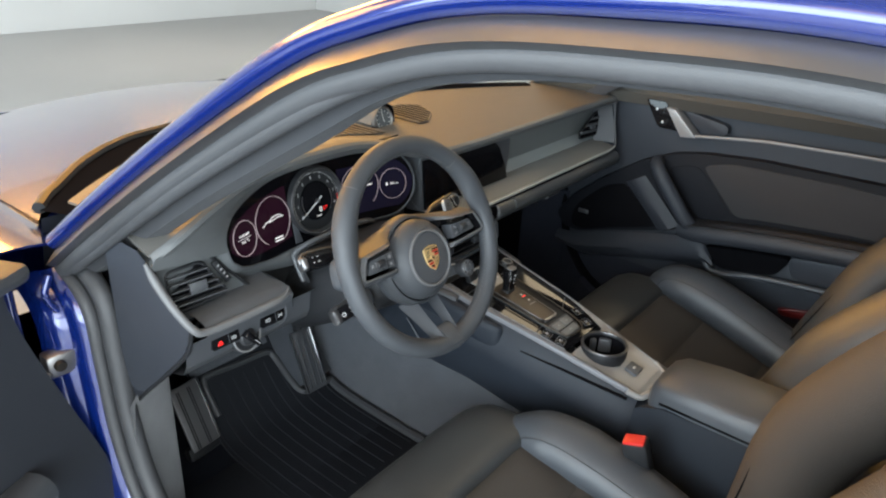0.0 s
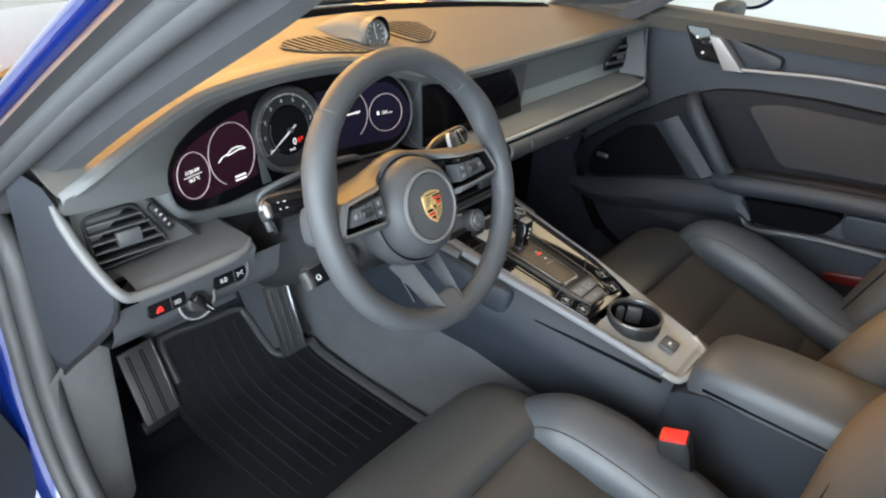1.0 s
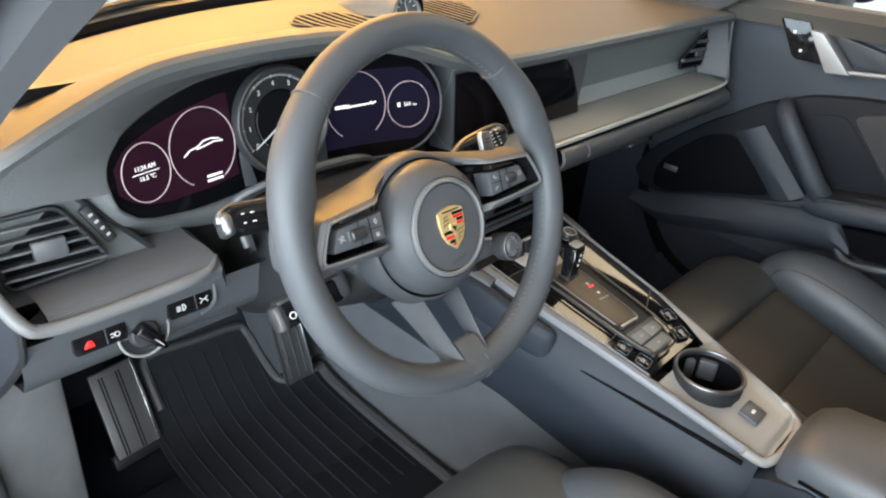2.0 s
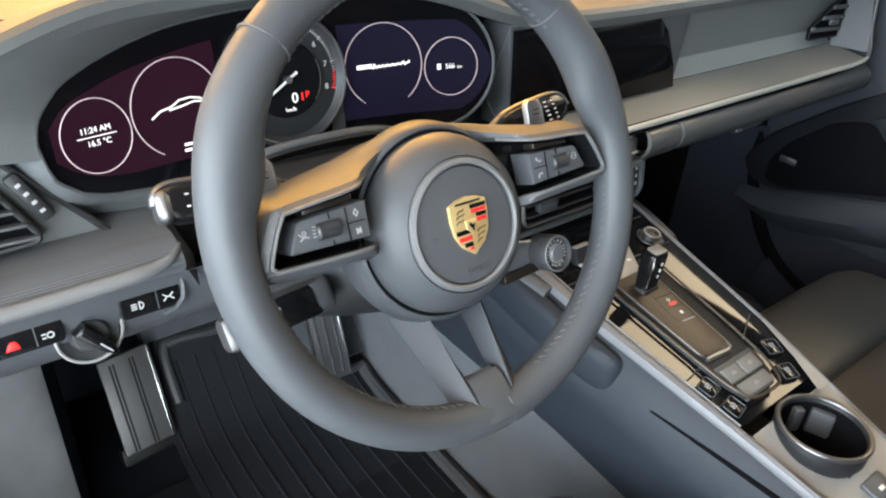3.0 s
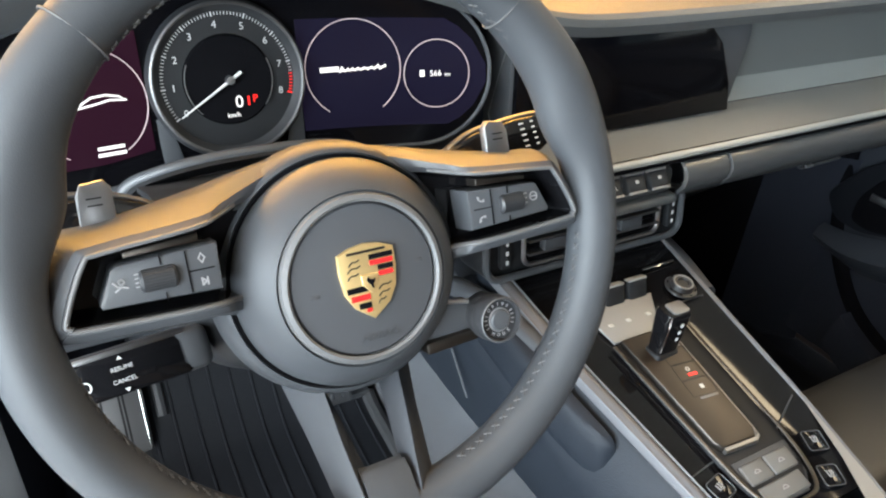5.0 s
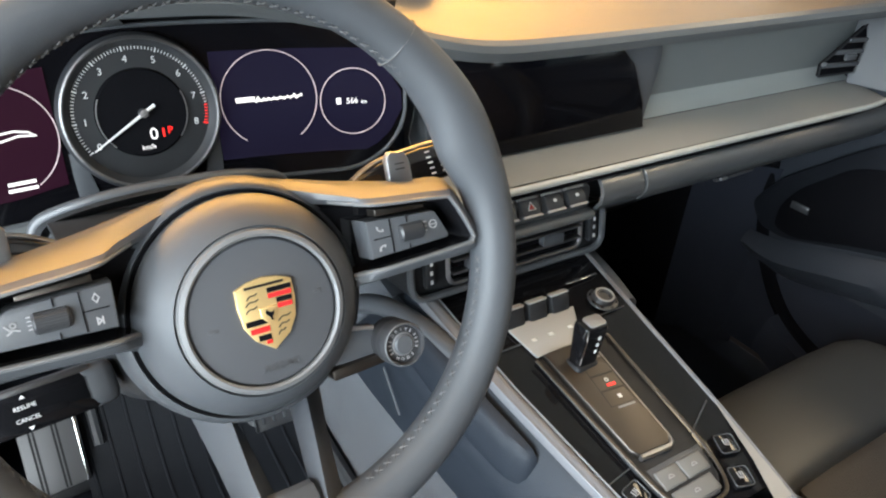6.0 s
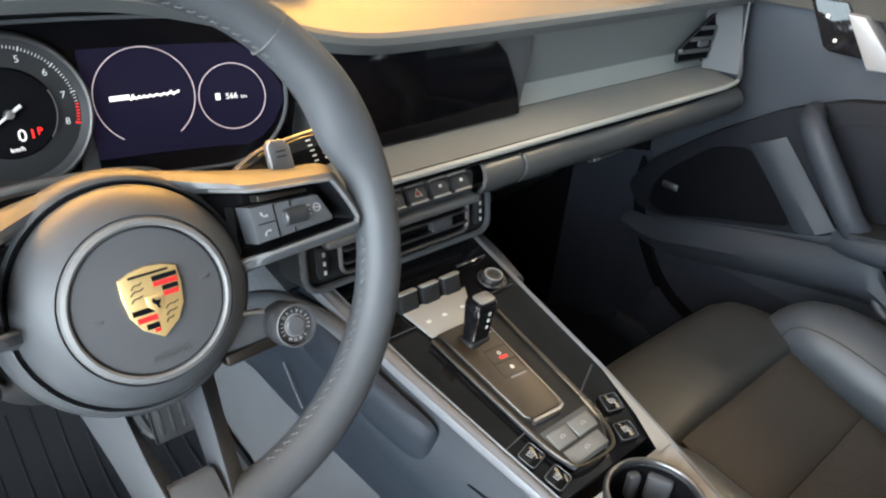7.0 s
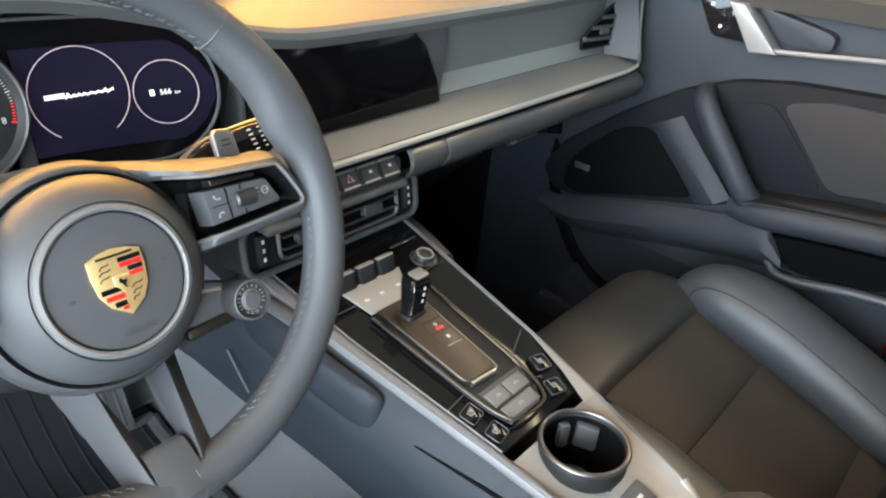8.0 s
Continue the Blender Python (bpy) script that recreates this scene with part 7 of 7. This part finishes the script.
part("pull_handle", tube(smooth_path([(0.668, 0.028, 0.652), (0.645, 0.022, 0.653), (0.626, 0.008, 0.644), (0.617, -0.016, 0.619), (0.617, -0.050, 0.579), (0.620, -0.085, 0.536), (0.634, -0.110, 0.508)], 6), 0.0178, 16, flat=1.1), DOORSKIN, pd, "leather pull handle")
part("pull_seam", tube(smooth_path([(0.610, 0.004, 0.639), (0.601, -0.020, 0.614), (0.601, -0.055, 0.573), (0.604, -0.089, 0.532)], 6), 0.0013, 6), BLACK, pd)
part("door_shell", sheet([[(0.74, y, 0.12), (0.80, y, 0.4), (0.80, y, 0.7), (0.735, y, belt(y) - 0.006)] for y in yy], 0.01), PAINT, pd, "blue outer door skin")
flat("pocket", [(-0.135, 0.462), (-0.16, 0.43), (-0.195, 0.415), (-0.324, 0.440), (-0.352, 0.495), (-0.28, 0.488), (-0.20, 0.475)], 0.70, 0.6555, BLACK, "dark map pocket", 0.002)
flat("pocket_flap", [(-0.345, 0.505), (-0.36, 0.45), (-0.50, 0.46), (-0.80, 0.50), (-0.80, 0.56), (-0.50, 0.525)], 0.70, 0.648, DOORSKIN, "leather pocket flap", 0.006)
part("pocket_lip", tube(smooth_path([(0.655, -0.128, 0.462), (0.650, -0.152, 0.425), (0.648, -0.19, 0.405), (0.648, -0.33, 0.432), (0.65, -0.75, 0.47)], 6), 0.008, 10), LEATHER, pd)
flat("reflector", [(-0.345, 0.350), (-0.43, 0.372), (-0.45, 0.360), (-0.44, 0.346), (-0.36, 0.332)], 0.70, 0.674, mat("dim red reflector", (0.065, 0.004, 0.004), 0.35), "red door reflector", 0.002)
part("switch_plate", prism([(0.088, 0.808), (0.082, 0.812), (0.036, 0.812), (-0.012, 0.744), (0.040, 0.743), (0.050, 0.748)], -0.70, -0.664, 0.002, Matrix(((0, 0, -1, 0), (1, 0, 0, 0), (0, 1, 0, 0), (0, 0, 0, 1)))), GLOSS, pd, "gloss black mirror switch plate")
for y, z in ((0.056, 0.790), (0.036, 0.760)):
    part("switch_mark", box((0.6632, y, z), (0.001, 0.005, 0.005), 0.0003), WHITEMARK, pd)
part("handle_bar", prism([(0.030, 0.800), (0.005, 0.800), (-0.062, 0.738), (-0.020, 0.733)], -0.69, -0.655, 0.003, Matrix(((0, 0, -1, 0), (1, 0, 0, 0), (0, 1, 0, 0), (0, 0, 0, 1)))), RINGPAINT, pd, "satin silver door release")
flat("release_cup", [(-0.01, 0.800), (-0.13, 0.780), (-0.13, 0.755), (-0.06, 0.752)], 0.70, 0.6735, DOORSKIN, "shallow dark release cup", 0.0015)
part("chrome_strip", tube(smooth_path([(0.664, -0.02, 0.737), (0.662, -0.10, 0.748), (0.66, -0.22, 0.765), (0.66, -0.33, 0.772), (0.662, -0.85, 0.80)], 5), 0.0038, 8), RINGPAINT, pd, "satin silver strip")
# door mirrors
def mirror(s, c, m):
    mr = thing("door_mirror", pose(*c), "blue door mirror with a pale reflecting glass", "door mirror", "door mirrors")
    part("housing", lathe([(0.0005, -0.075), (0.05, -0.065), (0.085, -0.035), (0.098, 0.0), (0.095, 0.012)], 36, m @ Matrix.Diagonal((1.0, 0.68, 1, 1)), cap=False), PAINT, mr, "blue mirror housing")
    part("mirror_glass", lathe([(0.0005, 0.006), (0.088, 0.006), (0.088, 0.0)], 36, m @ Matrix.Diagonal((1.0, 0.66, 1, 1))), CHROME, mr, "reflecting mirror glass")
    part("foot", box((0, 0, 0), (0.10, 0.05, 0.04), 0.012, Matrix.Translation((c[0] - s * 0.10, c[1] + 0.01, c[2] - 0.06))), PLASTIC, mr)


mirror(1, (0.90, 0.035, 0.895), Matrix.Translation((0.90, 0.035, 0.895)) @ pose(0, 0, 0, 90, 0, -24))

# ---- open driver's door ----
DM = Matrix.Translation((-0.808, 0.415, 0.0)) @ pose(0, 0, 0, 0, 0, -63)
dd = thing("driver_door", DM @ pose(0, -0.5, 0.1), "open driver's door with a dark leather card", "door")
WM[dd] = DM @ pose(0, -0.5, 0.1)


def dp(name, bm, material, label=""):
    bmesh.ops.transform(bm, matrix=DM, verts=bm.verts)
    return part(name, bm, material, dd, label)


dyy = [0.0 - 0.06 * i for i in range(19)]
dp("card", sheet([[(lerp((0.16, 0.30, 0.40, 0.50, 0.63, 0.74), (0.115, 0.125, 0.122, 0.092, 0.062, 0.055), z), y + (y + 1.08) / 1.08 * lerp((0.30, 0.45, 0.70), (0.025, 0.005, -0.045), z), z) for z in [0.16 + 0.03 * k for k in range(20)]] for y in dyy], 0.03, (-1, 0, 0)), DOORSKIN, "dark grey leather door card")
dp("outer_skin", sheet([[(-0.06 - 0.03 * math.sin((z - 0.16) * 4), y, z) for z in [0.16 + 0.03 * k for k in range(20)]] for y in dyy], 0.01, (1, 0, 0)), PAINT, "blue outer door skin")
dp("edge", box((-0.015, 0.002, 0.44), (0.075, 0.012, 0.56), 0.005), PAINT, "blue door edge")
dp("sill_cap", box((0.01, -0.54, 0.735), (0.12, 1.08, 0.03), 0.012), SOFT, "dark window sill cap")
dp("armrest", tube(smooth_path([(0.11, -0.12, 0.45), (0.125, -0.35, 0.47), (0.125, -0.7, 0.49), (0.11, -1.0, 0.5)], 6), 0.035, 14, flat=0.8), LEATHER, "padded armrest")
dp("pull_handle", tube(smooth_path([(0.09, -0.33, 0.64), (0.125, -0.34, 0.63), (0.13, -0.40, 0.56), (0.10, -0.45, 0.49)], 6), 0.017, 12), LEATHER, "leather pull handle")
dp("chrome_strip", tube([(0.088, -0.2, 0.70), (0.09, -0.6, 0.71), (0.088, -1.0, 0.72)], 0.006, 8), SATIN)
mirror(-1, (-1.02, 0.33, 0.86), Matrix.Translation((-1.02, 0.33, 0.86)) @ pose(0, 0, 0, 90, 0, 60))
hg = part("hinge", box((-0.757, 0.378, 0.562), (0.050, 0.030, 0.040), 0.006), SATIN, car, "bright metal door hinge")
part("hinge_arm", tube([(-0.770, 0.376, 0.558), (-0.795, 0.366, 0.545), (-0.830, 0.352, 0.530)], [0.010, 0.009, 0.008], 10, flat=0.6), DARKSATIN, hg, "grey hinge arm")
part("bolt", lathe([(0.0005, 0.008), (0.0075, 0.008), (0.009, 0.006), (0.009, 0.0)], 16, Matrix.Translation((-0.765, 0.362, 0.565)) @ pose(0, 0, 0, 90, 0, 0)), BRONZE, hg, "brass hinge bolt")
for z0, z1 in ((0.700, 0.640), (0.52, 0.44)):
    part("jamb_fold", tube(smooth_path([(-0.742 - 0.012 * k, 0.395 - 0.1 * (0.70 - z), z) for k, z in ((0, z0), (1, 0.5 * (z0 + z1)), (0, z1))], 6), 0.006, 10), PAINT, car, "pressed fold in the blue jamb")
